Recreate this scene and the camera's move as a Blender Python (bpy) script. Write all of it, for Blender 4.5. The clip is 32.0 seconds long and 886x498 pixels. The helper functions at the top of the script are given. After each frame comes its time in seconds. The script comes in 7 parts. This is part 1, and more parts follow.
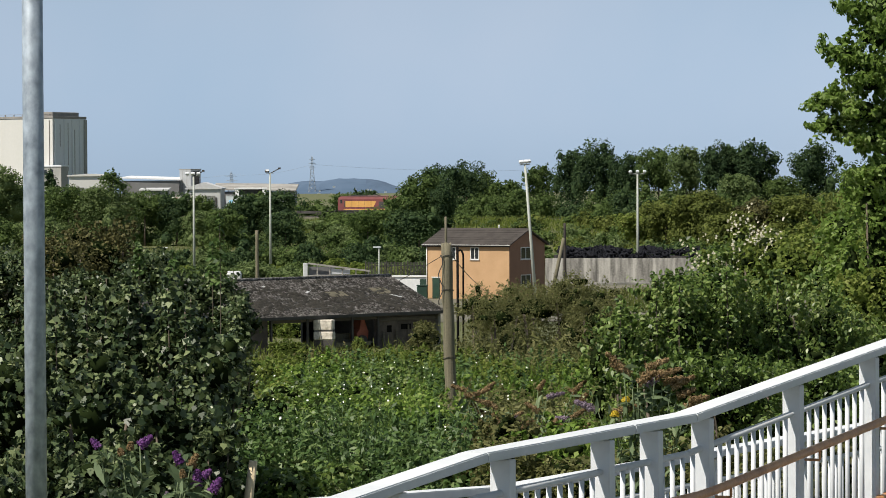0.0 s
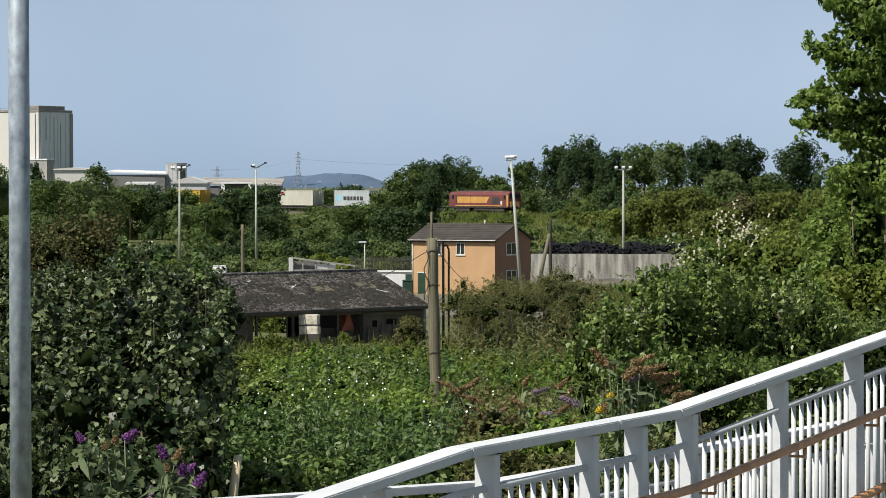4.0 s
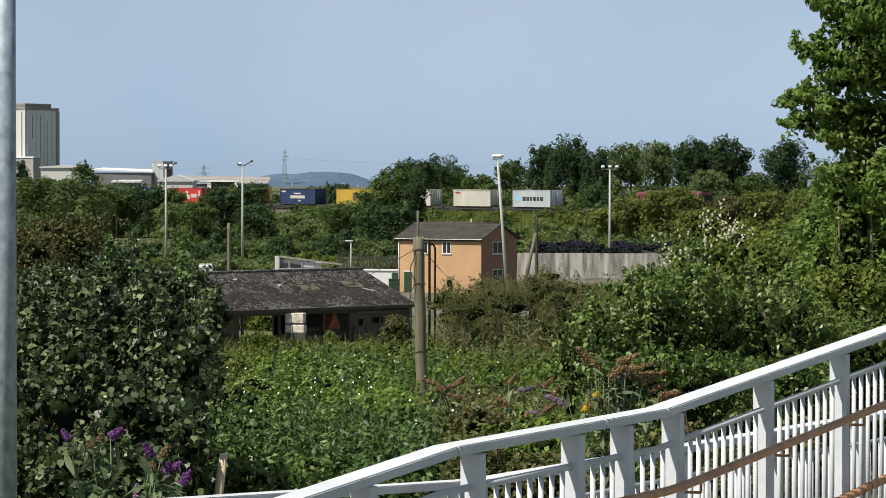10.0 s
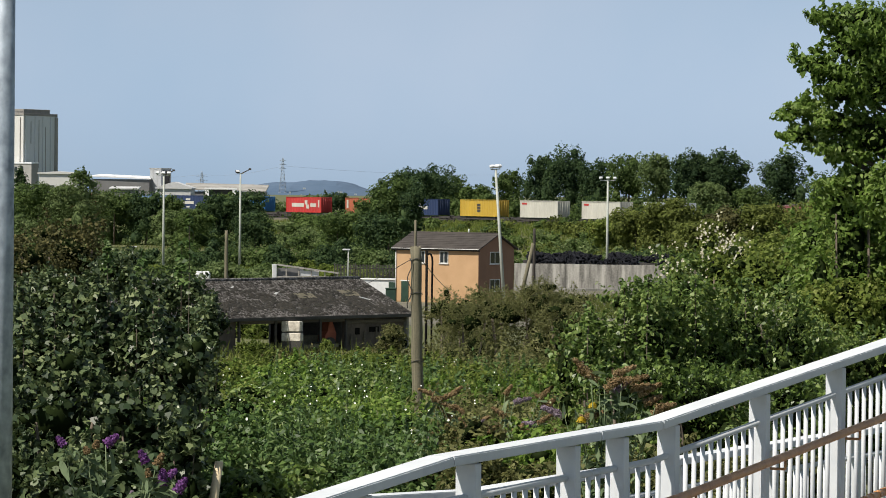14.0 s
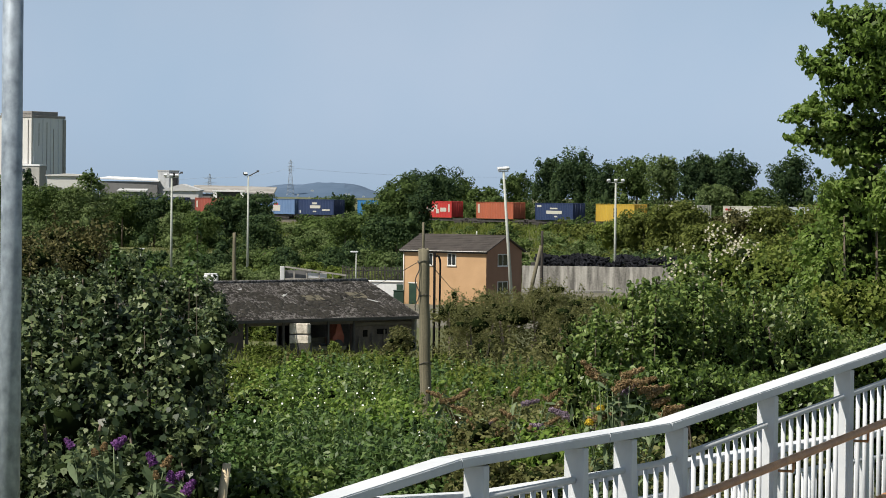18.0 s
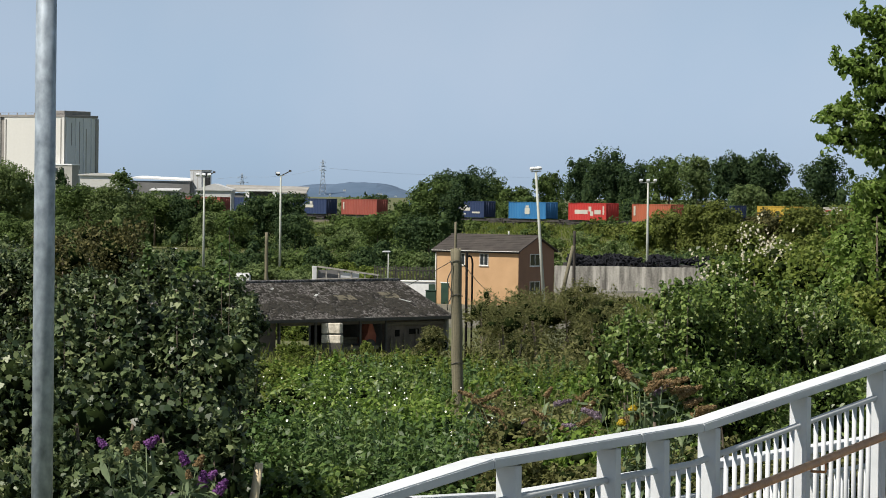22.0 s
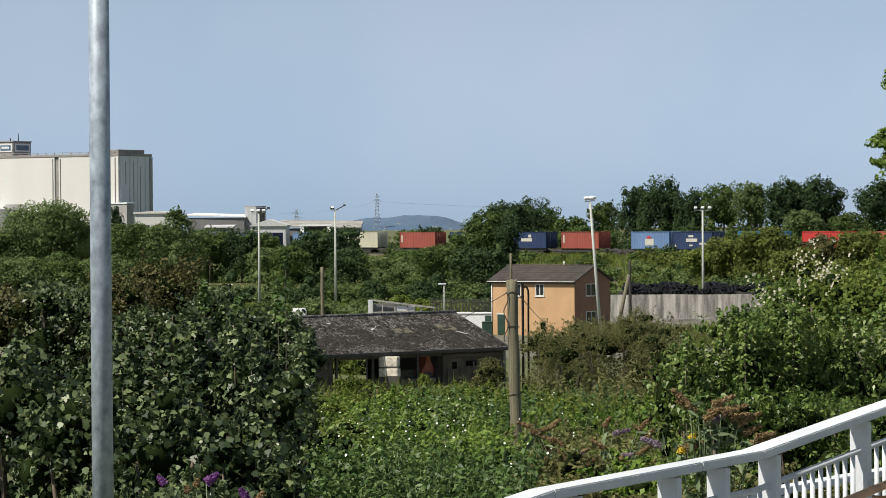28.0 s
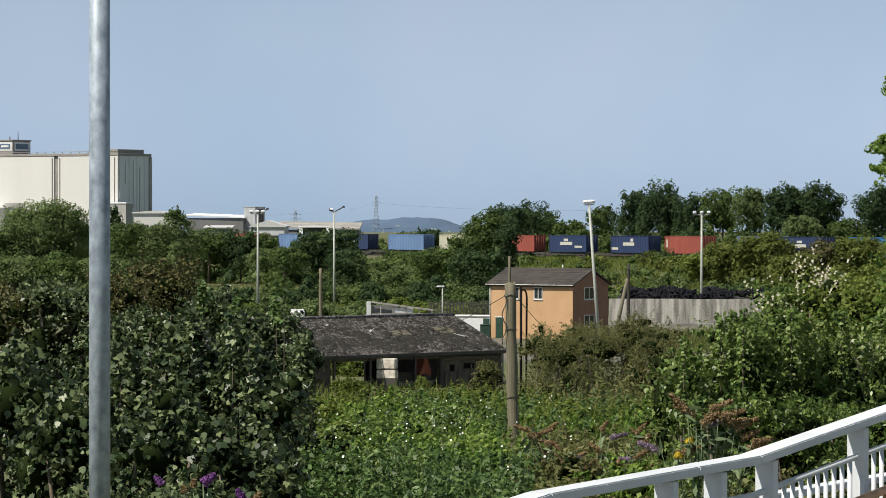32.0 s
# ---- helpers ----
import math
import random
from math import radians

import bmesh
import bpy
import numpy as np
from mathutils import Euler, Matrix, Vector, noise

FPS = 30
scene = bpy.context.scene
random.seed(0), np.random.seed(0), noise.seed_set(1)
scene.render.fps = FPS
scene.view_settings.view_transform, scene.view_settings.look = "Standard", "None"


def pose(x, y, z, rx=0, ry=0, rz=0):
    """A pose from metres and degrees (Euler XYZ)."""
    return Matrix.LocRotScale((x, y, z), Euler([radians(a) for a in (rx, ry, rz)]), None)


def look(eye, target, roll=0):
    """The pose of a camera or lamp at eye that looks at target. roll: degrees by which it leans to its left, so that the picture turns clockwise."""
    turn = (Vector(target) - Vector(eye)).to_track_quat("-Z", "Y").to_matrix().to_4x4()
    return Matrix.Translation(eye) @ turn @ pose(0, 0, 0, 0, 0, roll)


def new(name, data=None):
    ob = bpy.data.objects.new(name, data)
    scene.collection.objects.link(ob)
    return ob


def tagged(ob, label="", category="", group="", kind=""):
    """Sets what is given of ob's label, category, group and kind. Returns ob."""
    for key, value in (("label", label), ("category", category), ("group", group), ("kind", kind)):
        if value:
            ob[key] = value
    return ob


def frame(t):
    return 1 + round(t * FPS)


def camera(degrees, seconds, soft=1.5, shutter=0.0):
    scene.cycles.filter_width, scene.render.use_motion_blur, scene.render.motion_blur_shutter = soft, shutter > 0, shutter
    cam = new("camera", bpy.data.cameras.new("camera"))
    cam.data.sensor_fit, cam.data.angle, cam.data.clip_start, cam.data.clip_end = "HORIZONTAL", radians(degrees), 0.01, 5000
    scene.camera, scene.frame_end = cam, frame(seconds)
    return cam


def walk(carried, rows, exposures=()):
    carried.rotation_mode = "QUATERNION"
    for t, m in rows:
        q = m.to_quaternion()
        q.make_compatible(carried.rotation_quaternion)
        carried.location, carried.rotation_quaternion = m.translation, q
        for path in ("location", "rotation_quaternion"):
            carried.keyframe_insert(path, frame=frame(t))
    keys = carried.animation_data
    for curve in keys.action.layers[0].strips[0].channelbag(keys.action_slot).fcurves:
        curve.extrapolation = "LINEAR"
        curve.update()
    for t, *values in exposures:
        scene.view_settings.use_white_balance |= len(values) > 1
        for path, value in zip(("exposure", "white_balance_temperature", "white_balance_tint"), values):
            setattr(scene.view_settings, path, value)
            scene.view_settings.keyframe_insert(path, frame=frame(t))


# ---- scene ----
# ---------------------------------------------------------------- camera
cam = camera(14.888, 32.0, soft=0.9)
CAMERA_ROWS = [
    (0, pose(0.002, 0.001, 11.000, 88.8942, 0.3635, 0.4390)),
    (0.5, pose(0.002, 0.001, 11.000, 88.8748, 0.2976, 0.4066)),
    (1, pose(0.002, -0.000, 10.999, 88.8687, 0.2865, 0.3755)),
    (1.5, pose(0.001, 0.000, 10.999, 88.8640, 0.2175, 0.3178)),
    (2, pose(0.003, 0.000, 10.999, 88.8644, 0.2346, 0.2639)),
    (2.5, pose(0.004, -0.001, 10.999, 88.8527, 0.1938, 0.2266)),
    (3, pose(0.003, 0.000, 11.000, 88.8426, 0.1462, 0.2076)),
    (3.5, pose(0.003, -0.001, 11.000, 88.8273, 0.1338, 0.2086)),
    (5.5, pose(0.003, 0.000, 11.001, 88.7746, 0.0627, 0.0976)),
    (6, pose(0.003, 0.000, 10.998, 88.7630, 0.0122, 0.0612)),
    (6.5, pose(0.002, 0.000, 10.998, 88.7537, 0.0513, 0.0374)),
    (7, pose(0.004, 0.001, 10.997, 88.7458, 0.0561, 0.0304)),
    (7.5, pose(0.005, 0.002, 10.999, 88.7517, 0.1202, 0.0257)),
    (8, pose(0.004, 0.001, 10.998, 88.7696, 0.1665, 0.0190)),
    (8.5, pose(0.005, 0.001, 10.998, 88.7911, 0.1545, 0.0141)),
    (9, pose(0.004, 0.000, 10.998, 88.8035, 0.1167, -0.0013)),
    (9.5, pose(0.006, 0.002, 10.999, 88.7979, 0.0740, -0.0145)),
    (10, pose(0.003, 0.002, 10.998, 88.7925, -0.0204, -0.0262)),
    (10.5, pose(0.004, 0.000, 10.999, 88.7925, -0.0136, -0.0301)),
    (11, pose(0.004, 0.002, 10.998, 88.8107, -0.0611, -0.0248)),
    (11.5, pose(0.004, 0.000, 10.998, 88.8418, -0.1004, -0.0050)),
    (12, pose(0.005, 0.001, 10.999, 88.8631, -0.1640, 0.0070)),
    (12.5, pose(0.004, 0.000, 10.998, 88.8810, -0.2989, 0.0139)),
    (13, pose(0.004, 0.000, 10.997, 88.8924, -0.3999, 0.0077)),
    (13.5, pose(0.003, 0.001, 10.999, 88.9210, -0.5017, -0.0255)),
    (14, pose(0.003, 0.001, 11.000, 88.9561, -0.5679, -0.0609)),
    (14.5, pose(0.002, 0.000, 10.999, 88.9953, -0.6033, -0.0890)),
    (16.5, pose(0.002, 0.002, 10.999, 89.0068, -0.6211, -0.0408)),
    (17, pose(0.002, 0.000, 10.999, 88.9959, -0.5902, -0.0162)),
    (17.5, pose(0.002, 0.001, 10.998, 88.9858, -0.5551, 0.0153)),
    (18, pose(0.002, 0.002, 10.999, 88.9925, -0.5785, 0.0717)),
    (18.5, pose(0.004, 0.000, 10.999, 89.0086, -0.5927, 0.1177)),
    (19, pose(0.001, 0.001, 10.998, 89.0188, -0.6547, 0.1650)),
    (19.5, pose(0.000, 0.000, 11.001, 89.0167, -0.6734, 0.2329)),
    (20, pose(0.001, -0.001, 10.999, 89.0131, -0.6960, 0.3162)),
    (20.5, pose(-0.001, 0.000, 10.999, 89.0048, -0.6632, 0.4165)),
    (21, pose(0.002, -0.001, 11.000, 89.0018, -0.6031, 0.5153)),
    (21.5, pose(0.000, -0.001, 10.999, 89.0015, -0.5874, 0.5693)),
    (22, pose(0.000, -0.001, 11.000, 88.9846, -0.6404, 0.6166)),
    (22.5, pose(-0.001, -0.000, 10.999, 88.9626, -0.6919, 0.6515)),
    (23, pose(-0.000, -0.001, 10.999, 88.9294, -0.7480, 0.7088)),
    (23.5, pose(-0.001, -0.002, 11.000, 88.9430, -0.6894, 0.7754)),
    (24, pose(0.001, -0.000, 11.000, 89.0147, -0.5018, 0.8319)),
    (24.5, pose(-0.001, -0.002, 11.001, 89.1585, -0.1726, 0.8890)),
    (25, pose(0.000, -0.000, 11.004, 89.3358, 0.1317, 0.9628)),
    (25.5, pose(-0.002, -0.001, 11.000, 89.4896, 0.3034, 1.0553)),
    (27.5, pose(-0.003, -0.002, 11.003, 89.5354, 0.4636, 1.4603)),
    (28, pose(-0.004, -0.002, 11.002, 89.5214, 0.4660, 1.5356)),
    (28.5, pose(-0.005, -0.001, 11.003, 89.5143, 0.3821, 1.5808)),
    (29, pose(-0.004, -0.001, 11.002, 89.4925, 0.3993, 1.6208)),
    (29.5, pose(-0.005, -0.001, 11.002, 89.4757, 0.4052, 1.6657)),
    (30, pose(-0.004, -0.002, 11.002, 89.4727, 0.3206, 1.6999)),
    (30.5, pose(-0.004, -0.001, 11.001, 89.4995, 0.2727, 1.7024)),
    (31, pose(-0.005, -0.001, 11.001, 89.5207, 0.1486, 1.6629)),
    (31.5, pose(-0.004, -0.002, 11.004, 89.5465, 0.0678, 1.5899)),
    (32, pose(-0.005, -0.001, 11.002, 89.5619, -0.0308, 1.5180)),
]
walk(cam, CAMERA_ROWS)

# ---------------------------------------------------------------- daylight
SUN_ELEVATION, SUN_AZIMUTH = 51.0, -126.0  # azimuth from +y towards +x
world = bpy.data.worlds.new("sky")
scene.world = world
world.use_nodes = True
wn = world.node_tree.nodes
sky = wn.new("ShaderNodeTexSky")
sky.sky_type, sky.sun_disc = "NISHITA", False
sky.sun_elevation, sky.sun_rotation = radians(SUN_ELEVATION), radians(SUN_AZIMUTH)
sky.air_density, sky.dust_density, sky.ozone_density, sky.altitude = 1.0, 0.3, 1.0, 0
wl = world.node_tree.links
veil = wn.new("ShaderNodeTexNoise")
veil.inputs["Scale"].default_value, veil.inputs["Detail"].default_value = 6.0, 5.0
tint = wn.new("ShaderNodeValToRGB")
tint.color_ramp.elements[0].position, tint.color_ramp.elements[0].color = 0.42, (0.4, 0.535, 0.70, 1)
tint.color_ramp.elements[1].position, tint.color_ramp.elements[1].color = 0.66, (0.47, 0.575, 0.72, 1)
wl.new(veil.outputs[0], tint.inputs[0])
grey = wn.new("ShaderNodeRGBToBW")
wl.new(sky.outputs[0], grey.inputs[0])
level = wn.new("ShaderNodeMath")
level.operation = "MULTIPLY_ADD"
wl.new(grey.outputs[0], level.inputs[0])
level.inputs[1].default_value, level.inputs[2].default_value = 0.088, 0.168
fade = wn.new("ShaderNodeVectorMath")
fade.operation = "SCALE"
wl.new(tint.outputs[0], fade.inputs[0])
cap = wn.new("ShaderNodeMath")
cap.operation = "MINIMUM"
wl.new(level.outputs[0], cap.inputs[0])
cap.inputs[1].default_value = 0.8
wl.new(cap.outputs[0], fade.inputs["Scale"])
wl.new(fade.outputs[0], wn["Background"].inputs[0])
wn["Background"].inputs[1].default_value = 1.0
sun = new("sun", bpy.data.lights.new("sun", "SUN"))
sun.data.energy, sun.data.angle, sun.data.color = 5.0, radians(0.53), (1.0, 0.93, 0.82)
az, el = radians(SUN_AZIMUTH), radians(SUN_ELEVATION)
sun.matrix_world = look((math.sin(az) * math.cos(el) * 50, math.cos(az) * math.cos(el) * 50, math.sin(el) * 50), (0, 0, 0))
scene.view_settings.exposure = 0.35

# ---------------------------------------------------------------- materials


def material(name, rough=0.7, metal=0.0):
    m = bpy.data.materials.new(name)
    m.use_nodes = True
    b = m.node_tree.nodes["Principled BSDF"]
    b.inputs["Roughness"].default_value, b.inputs["Metallic"].default_value = rough, metal
    return m, m.node_tree.nodes, m.node_tree.links, b


def ramp(nodes, stops):
    r = nodes.new("ShaderNodeValToRGB")
    while len(r.color_ramp.elements) < len(stops):
        r.color_ramp.elements.new(0.5)
    for e, (p, c) in zip(r.color_ramp.elements, stops):
        e.position, e.color = p, (*c, 1)
    return r


def noise_node(nodes, links, scale, detail=4, coord="Object", stretch=None):
    tc = nodes.new("ShaderNodeTexCoord")
    n = nodes.new("ShaderNodeTexNoise")
    n.inputs["Scale"].default_value, n.inputs["Detail"].default_value = scale, detail
    if stretch:
        mp = nodes.new("ShaderNodeMapping")
        mp.inputs["Scale"].default_value = stretch
        links.new(tc.outputs[coord], mp.inputs[0])
        links.new(mp.outputs[0], n.inputs["Vector"])
    else:
        links.new(tc.outputs[coord], n.inputs["Vector"])
    return n


def surface(name, dark, light, scale=3.0, rough=0.7, metal=0.0, fine=40.0, bump=0.15, stretch=None, weave=0.35, each=0.0):
    """Two colours mixed by coarse stains and fine grain, with fine relief; each: how far single pieces differ."""
    m, nodes, links, b = material(name, rough, metal)
    a = noise_node(nodes, links, scale, 5, stretch=stretch)
    g = noise_node(nodes, links, fine, 3)
    mix = nodes.new("ShaderNodeMath")
    mix.operation = "MULTIPLY_ADD"
    links.new(g.outputs[0], mix.inputs[0])
    mix.inputs[1].default_value = weave
    links.new(a.outputs[0], mix.inputs[2])
    out = mix.outputs[0]
    if each:
        info = nodes.new("ShaderNodeObjectInfo")
        more = nodes.new("ShaderNodeMath")
        more.operation = "MULTIPLY_ADD"
        links.new(info.outputs["Random"], more.inputs[0])
        more.inputs[1].default_value = each
        links.new(out, more.inputs[2])
        out = more.outputs[0]
    r = ramp(nodes, [(0.35, dark), (0.9 + each, light)])
    links.new(out, r.inputs[0])
    links.new(r.outputs[0], b.inputs["Base Color"])
    if bump:
        bp = nodes.new("ShaderNodeBump")
        bp.inputs["Strength"].default_value, bp.inputs["Distance"].default_value = bump, 0.02
        links.new(g.outputs[0], bp.inputs["Height"])
        links.new(bp.outputs[0], b.inputs["Normal"])
    return m


def leaf_material(name, colours, rough=0.55, glow=0.35, patch=0.6, gloss=0.18):
    """Leaves: every leaf its own tint, coarse patches of tint over the plant, light shining through."""
    m, nodes, links, b = material(name, rough)
    geo = nodes.new("ShaderNodeNewGeometry")
    n = noise_node(nodes, links, patch, 2)
    add = nodes.new("ShaderNodeMath")
    add.operation = "MULTIPLY_ADD"
    links.new(n.outputs[0], add.inputs[0])
    add.inputs[1].default_value = 0.9
    half = nodes.new("ShaderNodeMath")
    half.operation = "MULTIPLY_ADD"
    links.new(geo.outputs["Random Per Island"], half.inputs[0])
    half.inputs[1].default_value, half.inputs[2].default_value = 0.55, -0.22
    links.new(half.outputs[0], add.inputs[2])
    k = len(colours) - 1
    r = ramp(nodes, [(0.12 + 0.76 * i / k, c) for i, c in enumerate(colours)])
    links.new(add.outputs[0], r.inputs[0])
    links.new(r.outputs[0], b.inputs["Base Color"])
    b.inputs["Specular IOR Level"].default_value = gloss
    tr = nodes.new("ShaderNodeBsdfTranslucent")
    links.new(r.outputs[0], tr.inputs[0])
    mx = nodes.new("ShaderNodeMixShader")
    mx.inputs[0].default_value = glow
    links.new(b.outputs[0], mx.inputs[1])
    links.new(tr.outputs[0], mx.inputs[2])
    links.new(mx.outputs[0], nodes["Material Output"].inputs[0])
    return m


def roof_material():
    """Old cement sheet: pale grey, broken up by small dark cushions of moss and pale scuffs."""
    m, nodes, links, b = material("mossy_corrugated_sheet", 0.95)
    a = noise_node(nodes, links, 0.35, 3)
    g = noise_node(nodes, links, 5.0, 6)
    v = nodes.new("ShaderNodeTexVoronoi")
    tc = nodes.new("ShaderNodeTexCoord")
    links.new(tc.outputs["Object"], v.inputs["Vector"])
    v.inputs["Scale"].default_value = 5.5
    s = nodes.new("ShaderNodeMath")
    s.operation = "MULTIPLY_ADD"
    links.new(v.outputs["Distance"], s.inputs[0])
    s.inputs[1].default_value = 0.28
    links.new(g.outputs[0], s.inputs[2])
    s2 = nodes.new("ShaderNodeMath")
    s2.operation = "MULTIPLY_ADD"
    links.new(a.outputs[0], s2.inputs[0])
    s2.inputs[1].default_value = 0.35
    links.new(s.outputs[0], s2.inputs[2])
    info = nodes.new("ShaderNodeObjectInfo")
    s3 = nodes.new("ShaderNodeMath")
    s3.operation = "MULTIPLY_ADD"
    links.new(info.outputs["Random"], s3.inputs[0])
    s3.inputs[1].default_value = 0.08
    links.new(s2.outputs[0], s3.inputs[2])
    r = ramp(nodes, [(0.62, (0.016, 0.014, 0.013)), (0.78, (0.045, 0.042, 0.04)), (0.88, (0.1, 0.094, 0.091)), (1.01, (0.22, 0.21, 0.205))])
    links.new(s3.outputs[0], r.inputs[0])
    links.new(r.outputs[0], b.inputs["Base Color"])
    bp = nodes.new("ShaderNodeBump")
    bp.inputs["Strength"].default_value, bp.inputs["Distance"].default_value = 0.8, 0.06
    links.new(s.outputs[0], bp.inputs["Height"])
    links.new(bp.outputs[0], b.inputs["Normal"])
    return m


M_GROUND = surface("rough_grass_and_soil", (0.045, 0.055, 0.017), (0.12, 0.125, 0.045), 0.15, 0.95, fine=3)
M_YARD = surface("worn_yard_concrete", (0.07, 0.07, 0.045), (0.17, 0.155, 0.12), 0.3, 0.9, fine=6)
M_BALLAST = surface("track_ballast", (0.05, 0.045, 0.03), (0.13, 0.115, 0.085), 0.5, 0.95, fine=8)
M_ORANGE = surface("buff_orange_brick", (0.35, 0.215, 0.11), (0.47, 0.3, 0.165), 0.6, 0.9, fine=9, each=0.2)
# gable brick: a redder hue, and the gable's shade darkened into its colour
M_SHADEBRICK = surface("redder_brick_with_shade", (0.2, 0.112, 0.072), (0.3, 0.172, 0.112), 0.6, 0.92, fine=9, each=0.2)
M_TILE = surface("brown_roof_tile", (0.026, 0.024, 0.023), (0.07, 0.062, 0.057), 0.8, 0.92, fine=12, each=0.3)
M_TILE.node_tree.nodes["Principled BSDF"].inputs["Specular IOR Level"].default_value = 0.15
M_WHITE = surface("white_paint", (0.5, 0.51, 0.52), (0.65, 0.66, 0.66), 2.5, 0.38, fine=30, bump=0.03)
M_RAIL = surface("chalky_white_rail_paint", (0.46, 0.49, 0.525), (0.6, 0.62, 0.64), 2.5, 0.75, fine=24, bump=0.05)
M_RAIL.node_tree.nodes["Principled BSDF"].inputs["Specular IOR Level"].default_value = 0.15
M_UPVC = surface("white_plastic", (0.5, 0.5, 0.48), (0.66, 0.66, 0.64), 3, 0.4, bump=0.02)
M_GLASS, _n, _l, _b = material("dark_window_glass", 0.06)
_b.inputs["Base Color"].default_value = (0.02, 0.025, 0.03, 1)
M_GALV = surface("galvanised_steel", (0.12, 0.15, 0.185), (0.38, 0.44, 0.51), 11.0, 0.5, 0.15, fine=26, bump=0.05, stretch=(1.4, 1.4, 0.8))
M_RUST = surface("rust_brown_paint", (0.24, 0.1, 0.04), (0.55, 0.28, 0.12), 9, 0.4, fine=60, bump=0.1)
M_WOOD = surface("weathered_pole_wood", (0.055, 0.05, 0.033), (0.19, 0.172, 0.115), 5, 0.9, fine=30, bump=0.4, stretch=(7, 7, 0.12))
M_DARKPOLE = surface("dark_creosoted_wood", (0.012, 0.01, 0.009), (0.05, 0.042, 0.035), 4, 0.85, stretch=(6, 6, 0.5))
M_ASBESTOS = roof_material()
M_MOSS = surface("dry_dark_moss", (0.008, 0.008, 0.006), (0.034, 0.03, 0.024), 2.5, 1.0, fine=12)
M_PATCH = surface("greenish_old_sheet", (0.06, 0.055, 0.035), (0.13, 0.115, 0.08), 2.0, 0.95, fine=9)
M_BLACK = surface("black_pipe_paint", (0.004, 0.004, 0.004), (0.012, 0.011, 0.01), 3, 0.9)
M_BLACK.node_tree.nodes["Principled BSDF"].inputs["Specular IOR Level"].default_value = 0.08
M_CONCRETE = surface("stained_concrete", (0.05, 0.049, 0.045), (0.28, 0.272, 0.25), 0.55, 0.9, fine=4, stretch=(1, 1, 0.4))
M_WALL = surface("drip_stained_concrete", (0.11, 0.105, 0.095), (0.38, 0.366, 0.333), 1.9, 0.9, fine=5, stretch=(1, 1, 0.12), weave=0.25)
for _e, _p in zip(next(n for n in M_WALL.node_tree.nodes if n.type == "VALTORGB").color_ramp.elements, (0.46, 0.8)):
    _e.position = _p
M_SILO = surface("cream_silo_cladding", (0.5, 0.495, 0.475), (0.6, 0.595, 0.575), 0.05, 0.7, fine=1.5, bump=0.02, stretch=(1, 1, 0.2))
# pale cladding blued and brightened: sky light put into the colour
M_SILOGREY = surface("sky_tinted_cladding", (0.5, 0.53, 0.56), (0.66, 0.68, 0.7), 0.08, 0.85, fine=1.5, bump=0.02, stretch=(1, 1, 0.15))
M_SILOLINE = surface("brown_grey_silo_trim", (0.17, 0.16, 0.155), (0.28, 0.265, 0.25), 0.3, 0.85, fine=1.5, bump=0.02)
M_SILOLOW = surface("mid_grey_render", (0.2, 0.2, 0.19), (0.34, 0.335, 0.32), 0.2, 0.9, fine=1.5, bump=0.02, stretch=(1, 1, 0.3))
M_WHITEROOF = surface("bright_white_sheet_roof", (0.66, 0.67, 0.68), (0.8, 0.8, 0.8), 0.08, 0.8, fine=1, bump=0.02)
M_WHITEROOF.node_tree.nodes["Principled BSDF"].inputs["Specular IOR Level"].default_value = 0.1
M_SHEDROOF = surface("pale_grey_sheet_roof", (0.34, 0.345, 0.35), (0.56, 0.565, 0.57), 0.06, 0.7, fine=1, bump=0.02)
M_OLDROOF = surface("weathered_fibre_roof", (0.2, 0.19, 0.175), (0.36, 0.35, 0.33), 0.25, 0.95, fine=2, bump=0.02)
M_OLDROOF.node_tree.nodes["Principled BSDF"].inputs["Specular IOR Level"].default_value = 0.1
M_SHEDWALL = surface("grey_brown_cladding", (0.11, 0.11, 0.112), (0.2, 0.2, 0.2), 0.1, 0.8, fine=1.2, bump=0.02)
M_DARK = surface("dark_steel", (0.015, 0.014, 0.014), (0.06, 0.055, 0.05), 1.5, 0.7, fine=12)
M_TRUNK = surface("bark", (0.05, 0.04, 0.03), (0.16, 0.13, 0.1), 3, 0.95, stretch=(3, 3, 0.6))

L_NEAR = leaf_material("dark_maple_leaf", [(0.008, 0.017, 0.007), (0.038, 0.064, 0.026), (0.11, 0.15, 0.062), (0.25, 0.29, 0.14)], 0.42, 0.3, 2.2, 0.42)
L_BRAMBLE = leaf_material("bramble_leaf", [(0.044, 0.082, 0.017), (0.1, 0.178, 0.03), (0.178, 0.27, 0.05), (0.28, 0.35, 0.095)], 0.55, 0.42, 0.5)
L_NETTLE = leaf_material("nettle_leaf", [(0.022, 0.048, 0.014), (0.055, 0.105, 0.027), (0.1, 0.165, 0.046), (0.175, 0.235, 0.09)], 0.5, 0.35, 0.7, 0.3)
L_OLIVE = leaf_material("olive_shrub_leaf", [(0.061, 0.069, 0.025), (0.115, 0.122, 0.043), (0.176, 0.181, 0.068), (0.254, 0.245, 0.119)], 0.65, 0.4, 0.8)
L_BUSH = leaf_material("elder_leaf", [(0.035, 0.065, 0.014), (0.092, 0.155, 0.034), (0.173, 0.250, 0.057), (0.307, 0.358, 0.139)], 0.42, 0.38, 1.0, 0.45)
L_TREE = leaf_material("sunlit_tree_leaf", [(0.053, 0.096, 0.018), (0.119, 0.192, 0.037), (0.200, 0.300, 0.062), (0.319, 0.408, 0.139)], 0.5, 0.55, 1.0, 0.3)
